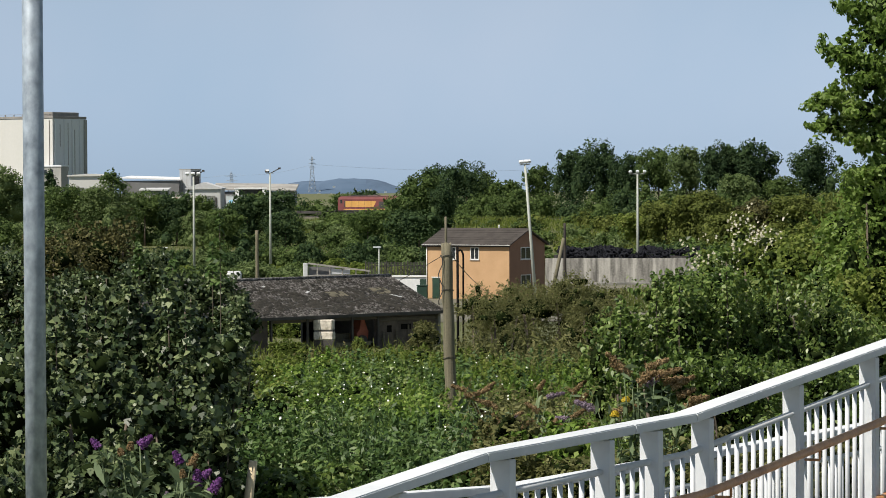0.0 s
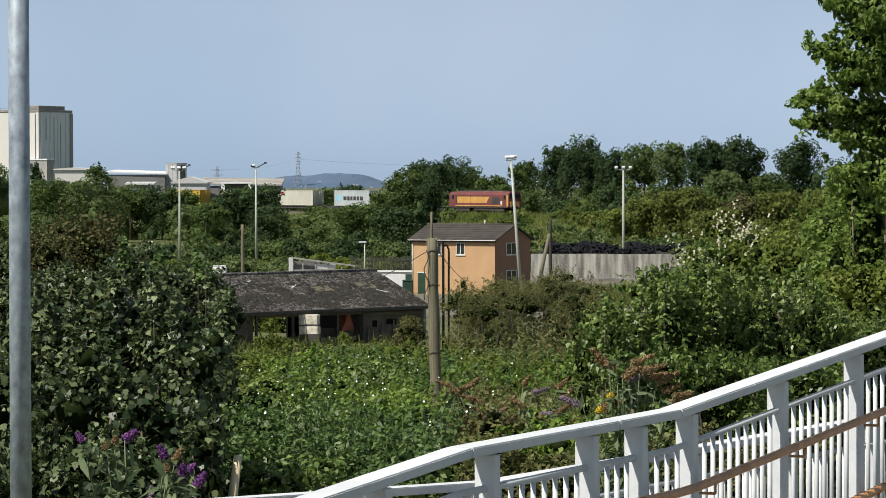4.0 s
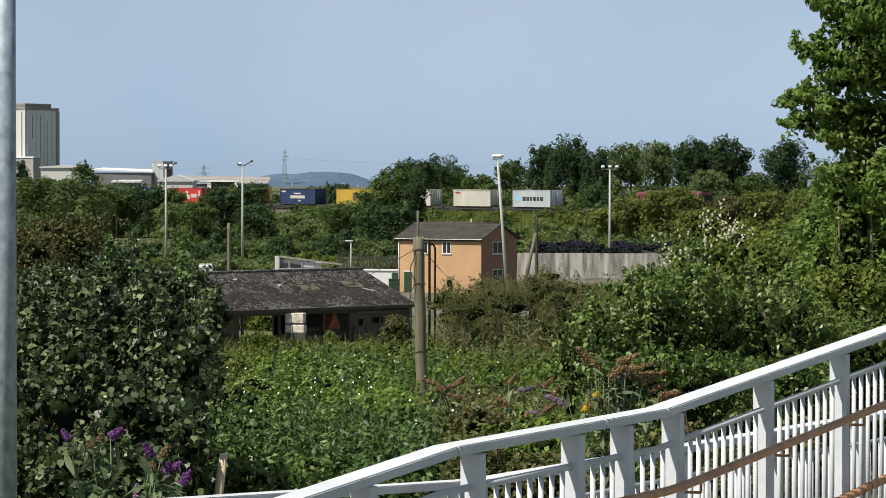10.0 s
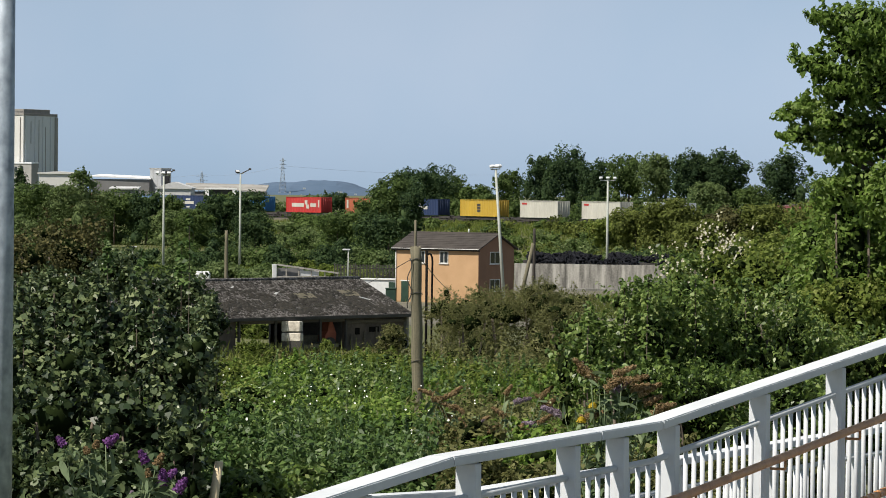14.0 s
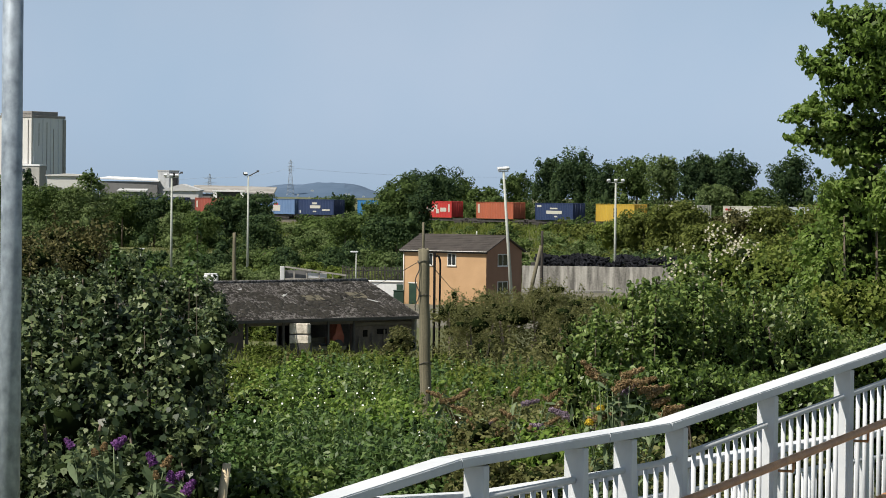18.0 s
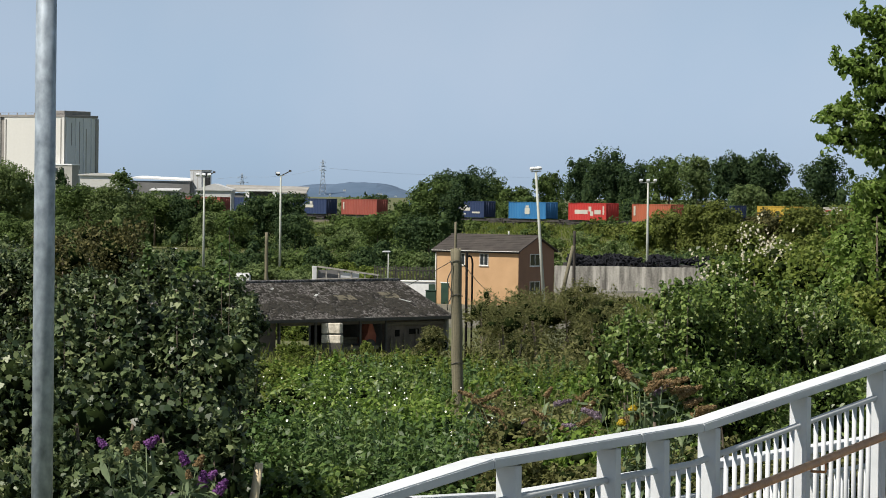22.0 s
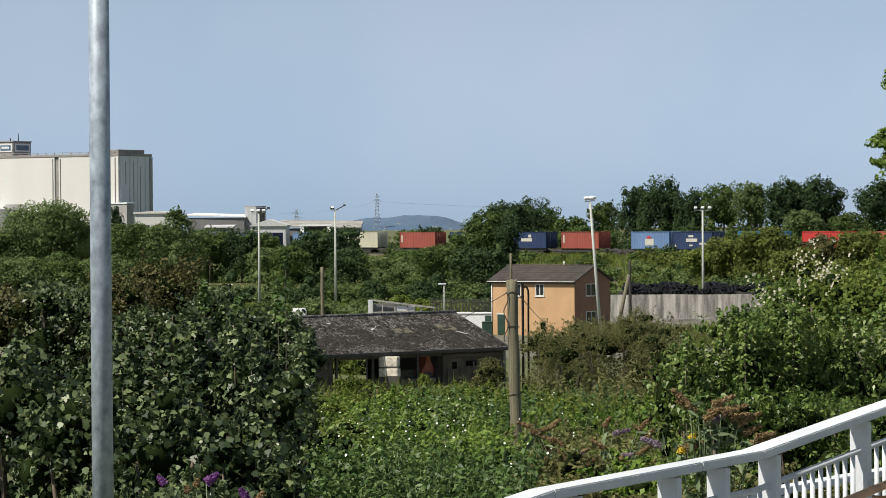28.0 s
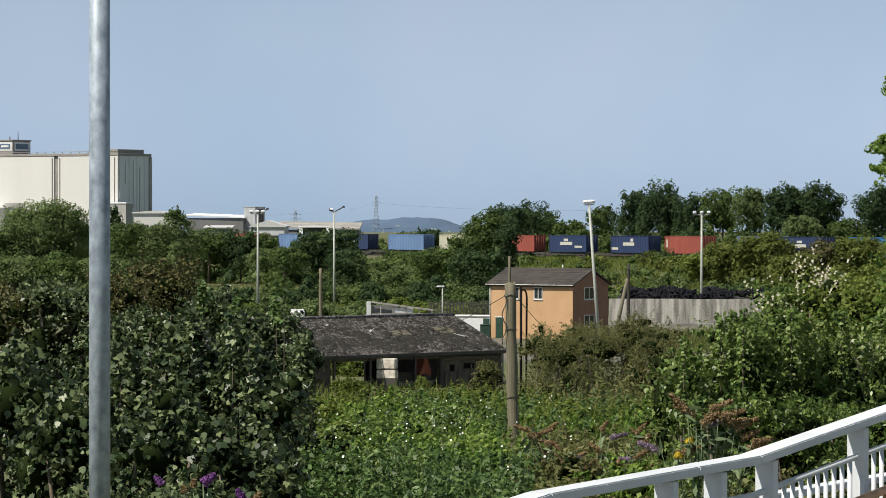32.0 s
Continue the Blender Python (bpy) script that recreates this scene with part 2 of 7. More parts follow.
L_YELLOW = leaf_material("yellow_green_leaf", [(0.056, 0.087, 0.015), (0.116, 0.162, 0.030), (0.177, 0.224, 0.046), (0.260, 0.291, 0.085)], 0.6, 0.45, 0.8)
L_FARDARK = leaf_material("far_dark_leaf", [(0.023, 0.045, 0.021), (0.041, 0.075, 0.031), (0.066, 0.109, 0.041), (0.103, 0.152, 0.057)], 0.75, 0.45, 0.12)
L_FAR = leaf_material("far_leaf", [(0.041, 0.068, 0.022), (0.071, 0.113, 0.032), (0.109, 0.163, 0.047), (0.155, 0.210, 0.067)], 0.75, 0.45, 0.12)
L_FARLIGHT = leaf_material("far_light_leaf", [(0.073, 0.109, 0.038), (0.117, 0.166, 0.058), (0.165, 0.224, 0.086), (0.218, 0.273, 0.122)], 0.75, 0.45, 0.12)
L_HEATH = leaf_material("bank_scrub_leaf", [(0.060, 0.078, 0.020), (0.108, 0.134, 0.031), (0.158, 0.190, 0.046), (0.210, 0.239, 0.068)], 0.75, 0.45, 0.1)
L_REDDISH = leaf_material("dull_reddish_leaf", [(0.030, 0.031, 0.013), (0.063, 0.066, 0.024), (0.101, 0.096, 0.035), (0.144, 0.132, 0.051)], 0.65, 0.25, 0.5)
# near-black: the shade between leaves, put into the colour of added crown cores
L_CORE = surface("dark_core_shade", (0.004, 0.007, 0.003), (0.018, 0.027, 0.009), 2, 0.95, fine=8)
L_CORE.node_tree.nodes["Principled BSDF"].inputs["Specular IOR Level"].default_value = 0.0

# ---------------------------------------------------------------- mesh helpers


def mesh_of(name, verts, faces, mat):
    me = bpy.data.meshes.new(name)
    me.from_pydata([tuple(v) for v in verts], [], faces)
    me.materials.append(mat)
    me.update()
    return me


def quads(name, v, mat, per=4):
    """Many separate flat pieces of per corners each, from an array."""
    n = len(v) // per
    me = bpy.data.meshes.new(name)
    me.vertices.add(n * per)
    me.vertices.foreach_set("co", np.asarray(v, dtype=np.float32).ravel())
    me.loops.add(n * per)
    me.loops.foreach_set("vertex_index", np.arange(n * per, dtype=np.int32))
    me.polygons.add(n)
    me.polygons.foreach_set("loop_start", np.arange(n, dtype=np.int32) * per)
    me.polygons.foreach_set("loop_total", np.full(n, per, dtype=np.int32))
    me.materials.append(mat)
    me.update(calc_edges=True)
    return me


def part(name, bm, mat, parent, label=""):
    if isinstance(bm, bpy.types.Mesh):
        me = bm
    else:
        me = bpy.data.meshes.new(name)
        bm.to_mesh(me)
        bm.free()
        me.materials.append(mat)
    ob = new(name, me)
    ob.parent = parent
    return tagged(ob, label) if label else ob


def thing(name, m, label, category, group="", kind=""):
    ob = new(name)
    ob.empty_display_size = 0.2
    ob.matrix_basis = m
    return tagged(ob, label, category, group, kind)


def box(bm, x0, x1, y0, y1, z0, z1, bevel=0.0):
    r = bmesh.ops.create_cube(bm, size=1)
    vs = r["verts"]
    for v in vs:
        v.co = Vector((x0 + (v.co.x + 0.5) * (x1 - x0), y0 + (v.co.y + 0.5) * (y1 - y0), z0 + (v.co.z + 0.5) * (z1 - z0)))
    if bevel:
        es = list({e for v in vs for e in v.link_edges})
        bmesh.ops.bevel(bm, geom=es, offset=bevel, segments=1, affect="EDGES")
    return bm


def boxed(x0, x1, y0, y1, z0, z1, bevel=0.0):
    return box(bmesh.new(), x0, x1, y0, y1, z0, z1, bevel)


def tube(bm, a, b, r0, r1=None, n=10):
    """A round bar from a to b."""
    a, b = Vector(a), Vector(b)
    r1 = r0 if r1 is None else r1
    d = b - a
    q = d.to_track_quat("Z", "Y").to_matrix().to_4x4()
    r = bmesh.ops.create_cone(bm, cap_ends=True, segments=n, radius1=r0, radius2=r1, depth=d.length)
    for v in r["verts"]:
        v.co = (Matrix.Translation((a + b) / 2) @ q) @ v.co
    for f in {f for v in r["verts"] for f in v.link_faces}:
        f.smooth = len(f.verts) == 4
    return bm


def tubed(a, b, r0, r1=None, n=10):
    return tube(bmesh.new(), a, b, r0, r1, n)


def hose(points, r, n=8):
    """A round bar bent through the points, in one skin."""
    pts = [Vector(p) for p in points]
    bm = bmesh.new()
    rings = []
    for i, p in enumerate(pts):
        d = (pts[min(i + 1, len(pts) - 1)] - pts[max(i - 1, 0)]).normalized()
        u = d.cross(Vector((0.3, 0.9, 0.2))).normalized()
        v = d.cross(u)
        rings.append([bm.verts.new(p + (u * math.cos(q) + v * math.sin(q)) * r) for q in (2 * math.pi * k / n for k in range(n))])
    for a, b in zip(rings, rings[1:]):
        for k in range(n):
            bm.faces.new((a[k], a[(k + 1) % n], b[(k + 1) % n], b[k])).smooth = True
    bm.faces.new(rings[0])
    bm.faces.new(rings[-1])
    bmesh.ops.recalc_face_normals(bm, faces=bm.faces)
    return bm


def prism(bm, outline, y0, y1):
    """An outline in x and z, drawn out along y."""
    n = len(outline)
    vs = [bm.verts.new((x, y, z)) for y in (y0, y1) for x, z in outline]
    bm.faces.new(vs[:n])
    bm.faces.new(vs[n:][::-1])
    for i in range(n):
        j = (i + 1) % n
        bm.faces.new((vs[i], vs[i + n], vs[j + n], vs[j]))
    bmesh.ops.recalc_face_normals(bm, faces=bm.faces)
    return bm


# ---------------------------------------------------------------- foliage


def leaf_array(rng, pos, nrm, size, long=1.5, fold=0.25, droop=0.3):
    """A folded four-cornered leaf at each place, facing about nrm."""
    n = len(pos)
    nrm = nrm / (np.linalg.norm(nrm, axis=1, keepdims=True) + 1e-9)
    t = rng.normal(size=(n, 3))
    t[:, 2] -= droop
    t -= nrm * np.sum(t * nrm, axis=1, keepdims=True)
    t /= np.linalg.norm(t, axis=1, keepdims=True) + 1e-9
    w = np.cross(nrm, t)
    s = (size * rng.uniform(0.55, 1.35, n))[:, None]
    base = pos - t * s * long * 0.5
    tip = pos + t * s * long * 0.5
    mid = pos + t * s * long * rng.uniform(-0.12, 0.05, n)[:, None] + nrm * s * fold
    return np.stack([base, mid + w * s * 0.5, tip, mid - w * s * 0.5], axis=1).reshape(-1, 3)


# outline of a five-lobed leaf, base at the origin
PALM = np.array([(0, -0.5), (0.28, -0.42), (0.52, -0.2), (0.38, -0.07), (0.47, 0.2), (0.25, 0.19), (0, 0.55), (-0.25, 0.19), (-0.47, 0.2), (-0.38, -0.07), (-0.52, -0.2), (-0.28, -0.42)])


def palm_array(rng, pos, nrm, size):
    n = len(pos)
    nrm = nrm / (np.linalg.norm(nrm, axis=1, keepdims=True) + 1e-9)
    t = rng.normal(size=(n, 3)) * 0.7
    t[:, 2] -= 0.8
    t -= nrm * np.sum(t * nrm, axis=1, keepdims=True)
    t /= np.linalg.norm(t, axis=1, keepdims=True) + 1e-9
    w = np.cross(nrm, t)
    s = (size * rng.uniform(0.55, 1.35, n))[:, None, None] * 1.25
    bend = 0.35 * np.abs(PALM[:, 0]) - 0.25 * PALM[:, 1] ** 2
    out = pos[:, None, :] + s * (w[:, None, :] * PALM[None, :, 0, None] + t[:, None, :] * PALM[None, :, 1, None] + nrm[:, None, :] * bend[None, :, None])
    return out.reshape(-1, 3)


# outline of a pointed oval leaf
OVAL = np.array([(0, -0.5), (0.3, -0.24), (0.36, 0.06), (0, 0.56), (-0.36, 0.06), (-0.3, -0.24)])


def oval_array(rng, pos, nrm, size, long=1.5):
    n = len(pos)
    nrm = nrm / (np.linalg.norm(nrm, axis=1, keepdims=True) + 1e-9)
    t = rng.normal(size=(n, 3)) * 0.8
    t[:, 2] -= 0.75
    t -= nrm * np.sum(t * nrm, axis=1, keepdims=True)
    t /= np.linalg.norm(t, axis=1, keepdims=True) + 1e-9
    w = np.cross(nrm, t)
    s = (size * rng.uniform(0.5, 1.4, n))[:, None, None]
    bend = 0.35 * np.abs(OVAL[:, 0]) - 0.5 * (OVAL[:, 1] - 0.05) ** 2
    out = pos[:, None, :] + s * (w[:, None, :] * OVAL[None, :, 0, None] + t[:, None, :] * long * OVAL[None, :, 1, None] + nrm[:, None, :] * bend[None, :, None])
    return out.reshape(-1, 3)


def lobes_of(rng, radii, count, small=0.42):
    """An uneven crown: a middle body and many smaller bodies on its outside."""
    rx, ry, rz = radii
    out = [(0, 0, 0, rx * 0.72, ry * 0.72, rz * 0.74)]
    for _ in range(count):
        d = rng.normal(size=3)
        d /= np.linalg.norm(d)
        k = rng.uniform(0.5, 0.82)
        s = small * rng.uniform(0.55, 1.15)
        out.append((d[0] * rx * k, d[1] * ry * k, d[2] * rz * k, rx * s, ry * s, rz * s * rng.uniform(0.75, 1.1)))
    return np.array(out)


def crown_points(rng, lobes, n, deep=0.35, shoots=0.34):
    """Places and facings of leaves: over and inside the lobes, and along shoots that stick out of them."""
    area = (lobes[:, 3] * lobes[:, 5]) ** 0.8
    n2 = int(n * shoots)
    n1 = n - n2
    pick = rng.choice(len(lobes), n1, p=area / area.sum())
    d = rng.normal(size=(n1, 3))
    d /= np.linalg.norm(d, axis=1, keepdims=True)
    r = 1.03 - deep * rng.random(n1) ** 1.4
    r *= 1 + 0.16 * np.sin(d[:, 0] * 7 + pick) * np.cos(d[:, 2] * 6 + pick * 2.0)
    L = lobes[pick]
    p1 = L[:, :3] + d * r[:, None] * L[:, 3:]
    each = 22
    ns = max(8, n2 // each)
    pk = rng.choice(len(lobes), ns, p=area / area.sum())
    e = rng.normal(size=(ns, 3))
    e[:, 2] = e[:, 2] * 0.8 + 0.35
    e /= np.linalg.norm(e, axis=1, keepdims=True)
    L = lobes[pk]
    start = L[:, :3] + e * 0.75 * L[:, 3:]
    axis = e * 0.75 + rng.normal(size=(ns, 3)) * 0.4
    axis[:, 2] += 0.55
    axis /= np.linalg.norm(axis, axis=1, keepdims=True)
    length = rng.uniform(0.1, 0.32, ns) * lobes[:, 5].max() * 1.3
    which = rng.integers(0, ns, n2)
    f = rng.random(n2) ** 0.85
    spread = rng.normal(size=(n2, 3)) * (0.16 * length[which] * (1.1 - 0.75 * f))[:, None]
    p2 = start[which] + axis[which] * (f * length[which])[:, None] + spread
    d2 = spread / (np.linalg.norm(spread, axis=1, keepdims=True) + 1e-9)
    return np.concatenate([p1, p2]), np.concatenate([d * 0.7, d2 * 0.7])


def crown_array(rng, lobes, n, size, long=1.5, up=0.35, deep=0.35, wild=0.55, floor=None, shape="kite", shoots=0.34):
    p, d = crown_points(rng, lobes, n, deep, shoots)
    nrm = d + rng.normal(size=d.shape) * wild
    nrm[:, 2] += up
    if floor is not None:
        keep = p[:, 2] > floor
        p, nrm = p[keep], nrm[keep]
    if shape == "palm":
        return palm_array(rng, p, nrm, size)
    return oval_array(rng, p, nrm, size, long) if shape == "oval" else leaf_array(rng, p, nrm, size, long)


def crown_mesh(name, rng, lobes, n, size, mat, long=1.5, up=0.35, deep=0.35, wild=0.55, floor=None, shape="kite", shoots=0.34):
    return quads(name, crown_array(rng, lobes, n, size, long, up, deep, wild, floor, shape, shoots), mat, {"palm": len(PALM), "oval": len(OVAL)}.get(shape, 4))


def skirt_of(rng, radii, z, count=9):
    """Lower foliage that closes a crown down to the ground."""
    rx, ry, rz = radii
    out = []
    for _ in range(count):
        a = rng.uniform(0, 2 * math.pi)
        k = rng.uniform(0.35, 0.75)
        s = rng.uniform(0.34, 0.5)
        out.append((rx * k * math.cos(a), ry * k * math.sin(a), rng.uniform(-0.85, -0.1) * z, rx * s, ry * s, max(rz * s, 0.3 * z)))
    return np.array(out)


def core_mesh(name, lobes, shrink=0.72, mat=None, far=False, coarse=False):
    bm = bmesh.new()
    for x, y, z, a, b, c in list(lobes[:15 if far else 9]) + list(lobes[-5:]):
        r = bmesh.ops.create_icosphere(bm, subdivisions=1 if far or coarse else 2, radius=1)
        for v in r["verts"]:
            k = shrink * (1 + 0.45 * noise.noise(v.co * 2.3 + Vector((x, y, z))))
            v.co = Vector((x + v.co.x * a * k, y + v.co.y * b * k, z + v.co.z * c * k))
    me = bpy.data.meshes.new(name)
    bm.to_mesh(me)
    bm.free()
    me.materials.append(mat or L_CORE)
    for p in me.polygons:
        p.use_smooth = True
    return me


def bush(name, x, y, z, rx, ry, rz, leaf, n, mat, label, category="bush", seed=1, sub=16, core=True, group="", small=0.42, up=0.35, long=1.5, stems=3, kind="", deep=0.4, shape="kite", skirt=True, inner=0.48, shoots=0.34, wild=0.5, core_mat=None, far=False):
    """A bush or low tree centred on x, y, z: stems to the ground, an added solid core, a crown of single leaves."""
    rng = np.random.default_rng(seed)
    base = ground_height(x, y)
    t = thing(name, Matrix.Translation((x, y, base)), label, category, group, kind)
    lobes = lobes_of(rng, (rx, ry, rz), sub, small)
    high = z - base
    if skirt and high > 0.45 * rz:
        lobes = np.concatenate([lobes, skirt_of(rng, (rx, ry, rz), high)])
        n = int(n * 1.3)
    lobes[:, 2] += high
    part("crown", crown_mesh("crown", rng, lobes, n, leaf, mat, long, up, deep, wild, shape=shape, shoots=shoots), mat, t)
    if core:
        part("crown_core", core_mesh("crown_core", lobes, inner, core_mat, far, stems == 0), core_mat or L_CORE, t)
    top = max(z - base, 0.3)
    for i in range(stems):
        a = 2 * math.pi * i / stems + rng.uniform(-0.4, 0.4)
        lean = 0.1 if stems == 1 else 0.5
        part("trunk" if stems == 1 else "stem", tubed((0.1 * rx * math.cos(a), 0.1 * ry * math.sin(a), -0.15), (lean * rx * math.cos(a), lean * ry * math.sin(a), top), max(0.015, rx * 0.05), max(0.006, rx * 0.02), 6), M_TRUNK, t)
    return t


# ---------------------------------------------------------------- the lie of the land
TRACK_ANGLE = radians(58.0)
TRACK_BEND = radians(0.07)  # turn per metre
TRACK_Y = 600.0
RAIL_Z = 5.0
TRACK_DIR = Vector((math.cos(TRACK_ANGLE), -math.sin(TRACK_ANGLE), 0))


def track_point(d, side=0.0):
    """A place d metres along the curved track and side metres off it, towards the yard."""
    a = TRACK_ANGLE + TRACK_BEND * d
    x = (math.sin(a) - math.sin(TRACK_ANGLE)) / TRACK_BEND
    y = TRACK_Y + (math.cos(a) - math.cos(TRACK_ANGLE)) / TRACK_BEND
    return Vector((x - math.sin(a) * side, y - math.cos(a) * side, 0))


def track_offset(x, y):
    """How far a place lies off the track, towards the yard."""
    d = x * TRACK_DIR.x + (y - TRACK_Y) * TRACK_DIR.y
    for _ in range(3):
        a = TRACK_ANGLE + TRACK_BEND * d
        p = track_point(d)
        d += (x - p.x) * math.cos(a) - (y - p.y) * math.sin(a)
        d = max(-260, min(260, d))
    a = TRACK_ANGLE + TRACK_BEND * d
    p = track_point(d)
    return -(x - p.x) * math.sin(a) - (y - p.y) * math.cos(a)


def smooth(a, b, v):
    k = min(1, max(0, (v - a) / (b - a)))
    return k * k * (3 - 2 * k)


def ground_height(x, y):
    """Ramp top near the camera, a long bank down to the yard, the railway bank beyond it."""
    h = 7.8 - 2.6 * smooth(24, 80, y) - 5.2 * smooth(70, 205, y)
    off = track_offset(x, y) + 1.3 if y > 240 else 999.0
    bank = (RAIL_Z - 0.35) * (1 - smooth(5, 34, off)) if off > 0 else (RAIL_Z - 0.35) - 3.0 * smooth(4, 20, -off)
    bumps = 0.25 * noise.noise(Vector((x * 0.06, y * 0.05, 0))) + 0.1 * noise.noise(Vector((x * 0.3, y * 0.2, 3)))
    flat = 1.0 if y < 200 else 0.15
    return max(h, bank) + bumps * flat * (1 if abs(off) > 6 else 0)


def build_ground():
    ys = [-60, -20, 0] + [10 + 5 * i for i in range(40)] + [215 + 8 * i for i in range(75)] + [830, 900, 1000, 1200, 1500, 2000, 3000, 4500, 8000]
    us = [-1.6, -0.8, -0.4] + [-0.25 + 0.0125 * i for i in range(41)] + [0.4, 0.8, 1.6]
    verts, faces = [], []
    for y in ys:
        for u in us:
            x = u * (max(y, 0) + 120)
            z = ground_height(x, y)
            if y > 2000:
                z -= 0.001 * (y - 2000)
            verts.append((x, y, z))
    w = len(us)
    for i in range(len(ys) - 1):
        for j in range(w - 1):
            a = i * w + j
            faces.append((a, a + 1, a + 1 + w, a + w))
    ob = new("ground", mesh_of("ground", verts, faces, M_GROUND))
    for p in ob.data.polygons:
        p.use_smooth = True
    return tagged(ob, "rough grassy ground falling from the bank to the yard", "ground", kind="structure")


build_ground()

# ---------------------------------------------------------------- white ramp railing
RAIL_START = Vector((-0.02, 13.70, 0))
RAIL_DIR = Vector((0.464, 0.886, 0)).normalized()
RAIL_N = Vector((-RAIL_DIR.y, RAIL_DIR.x, 0))


def rail_top(k):
    """Height of the top face k metres along: ramp, nearly level landing, ramp."""
    z = 9.907 + 0.013 * (k - 0.09)
    if k < 0.09:
        return 9.907 + 0.083 * (k - 0.09)
    if k > 2.19:
        return z + 0.069 * (k - 2.19)
    return z


def along(k, side=0.0, drop=0.0, line=rail_top):
    p = RAIL_START + RAIL_DIR * k + RAIL_N * side
    return Vector((p.x, p.y, line(k) - drop))


def beam(bm, a, b, width, height):
    """A square bar whose top runs from a to b."""
    a, b = Vector(a), Vector(b)
    d = (b - a).normalized()
    n = Vector((-d.y, d.x, 0)).normalized() * (width / 2)
    dn = Vector((0, 0, -height))
    vs = [bm.verts.new(p) for q in (a, b) for p in (q + n, q - n, q - n + dn, q + n + dn)]
    for f in ((0, 1, 2, 3), (7, 6, 5, 4), (0, 4, 5, 1), (1, 5, 6, 2), (2, 6, 7, 3), (3, 7, 4, 0)):
        bm.faces.new([vs[i] for i in f])
    bmesh.ops.recalc_face_normals(bm, faces=bm.faces)
    bmesh.ops.bevel(bm, geom=list(bm.edges), offset=0.005, segments=2, affect="EDGES")
    return bm


def build_railing(name, label, line, stops, posts, side, handrails):
    t = thing(name, Matrix.Identity(4), label, "railing")
    for k0, k1 in zip(stops, stops[1:]):
        part("top_rail", beam(bmesh.new(), along(k0, side, 0, line), along(k1 - (0.004 if k1 == RAIL_JOINT else 0), side, 0, line), 0.12, 0.042), M_RAIL, t)
        part("baluster_rail", tubed(along(k0, side, 0.19, line), along(k1, side, 0.19, line), 0.016, n=8), M_RAIL, t)
        part("bottom_rail", tubed(along(k0, side, 1.02, line), along(k1, side, 1.02, line), 0.016, n=8), M_RAIL, t)
    for k in posts:
        p = along(k, side, 0.05, line)
        bm = bmesh.new()
        box(bm, -0.047, 0.047, -0.028, 0.028, -1.35, 0, 0.004)
        ob = part("post", bm, M_RAIL, t)
        ob.matrix_basis = Matrix.Translation(p) @ Matrix.Rotation(math.atan2(RAIL_DIR.y, RAIL_DIR.x) + math.pi / 2, 4, "Z")
    bal = tubed((0, 0, -0.84), (0, 0, 0), 0.012, n=7)
    me = bpy.data.meshes.new("baluster")
    bal.to_mesh(me)
    bal.free()
    me.materials.append(M_RAIL)
    for k0, k1 in zip(posts, posts[1:]):
        n = round((k1 - k0) / 0.105)
        for i in range(1, n):
            part("baluster", me, M_RAIL, t).matrix_basis = Matrix.Translation(along(k0 + (k1 - k0) * i / n, side, 0.19, line))
    for drop, k0, k1 in handrails:
        cuts = [k0 + (k1 - k0) * i / 40 for i in range(41)]
        bm = hose([along(k, side - 0.1, drop, line) for k in cuts], 0.021, 12)
        if drop > 0.5:
            for i in range(48):
                a = k0 + (k1 - k0) * i / 48
                tube(bm, along(a, side - 0.1, drop, line), along(a + 0.045, side - 0.1, drop, line), 0.0245, 0.0215, 10)
        h = part("handrail", bm, M_RUST, t, "rust-brown painted tube handrail")
        for k in posts:
            if k0 < k < k1:
                bm = bmesh.new()
                p = along(k + 0.1, side - 0.1, drop + 0.02, line)
                tube(bm, p, p - Vector((0, 0, 0.045)), 0.007, n=6)
                tube(bm, p - Vector((0, 0, 0.045)), along(k + 0.1, side - 0.02, drop + 0.065, line), 0.007, n=6)
                part("bracket", bm, M_RUST, h)
    return t


RAIL_JOINT = 1.515
POSTS = [-2.7, -1.62, -0.60, 0.334, 1.294, 1.808, 2.38, 3.496, 4.542, 5.6, 6.7]
build_railing("railing", "white painted steel ramp railing with square posts and thin balusters", rail_top, [-2.8, 0.09, RAIL_JOINT, 2.19, 7.2], POSTS, 0.0, [(0.37, 0.4, 7.2), (0.77, 2.6, 7.2)])


def lower_top(k):
    return 9.59 - 0.0497 * k if k < 3.9 else 9.396 - 0.003 * (k - 3.9)


build_railing("railing", "white painted steel railing of the lower ramp beyond", lower_top, [-1, 3.9, 9, 12], [-0.9, 0.6, 2.1, 3.6, 5.1, 6.6, 8.1, 9.6, 11.1], 1.8, [])


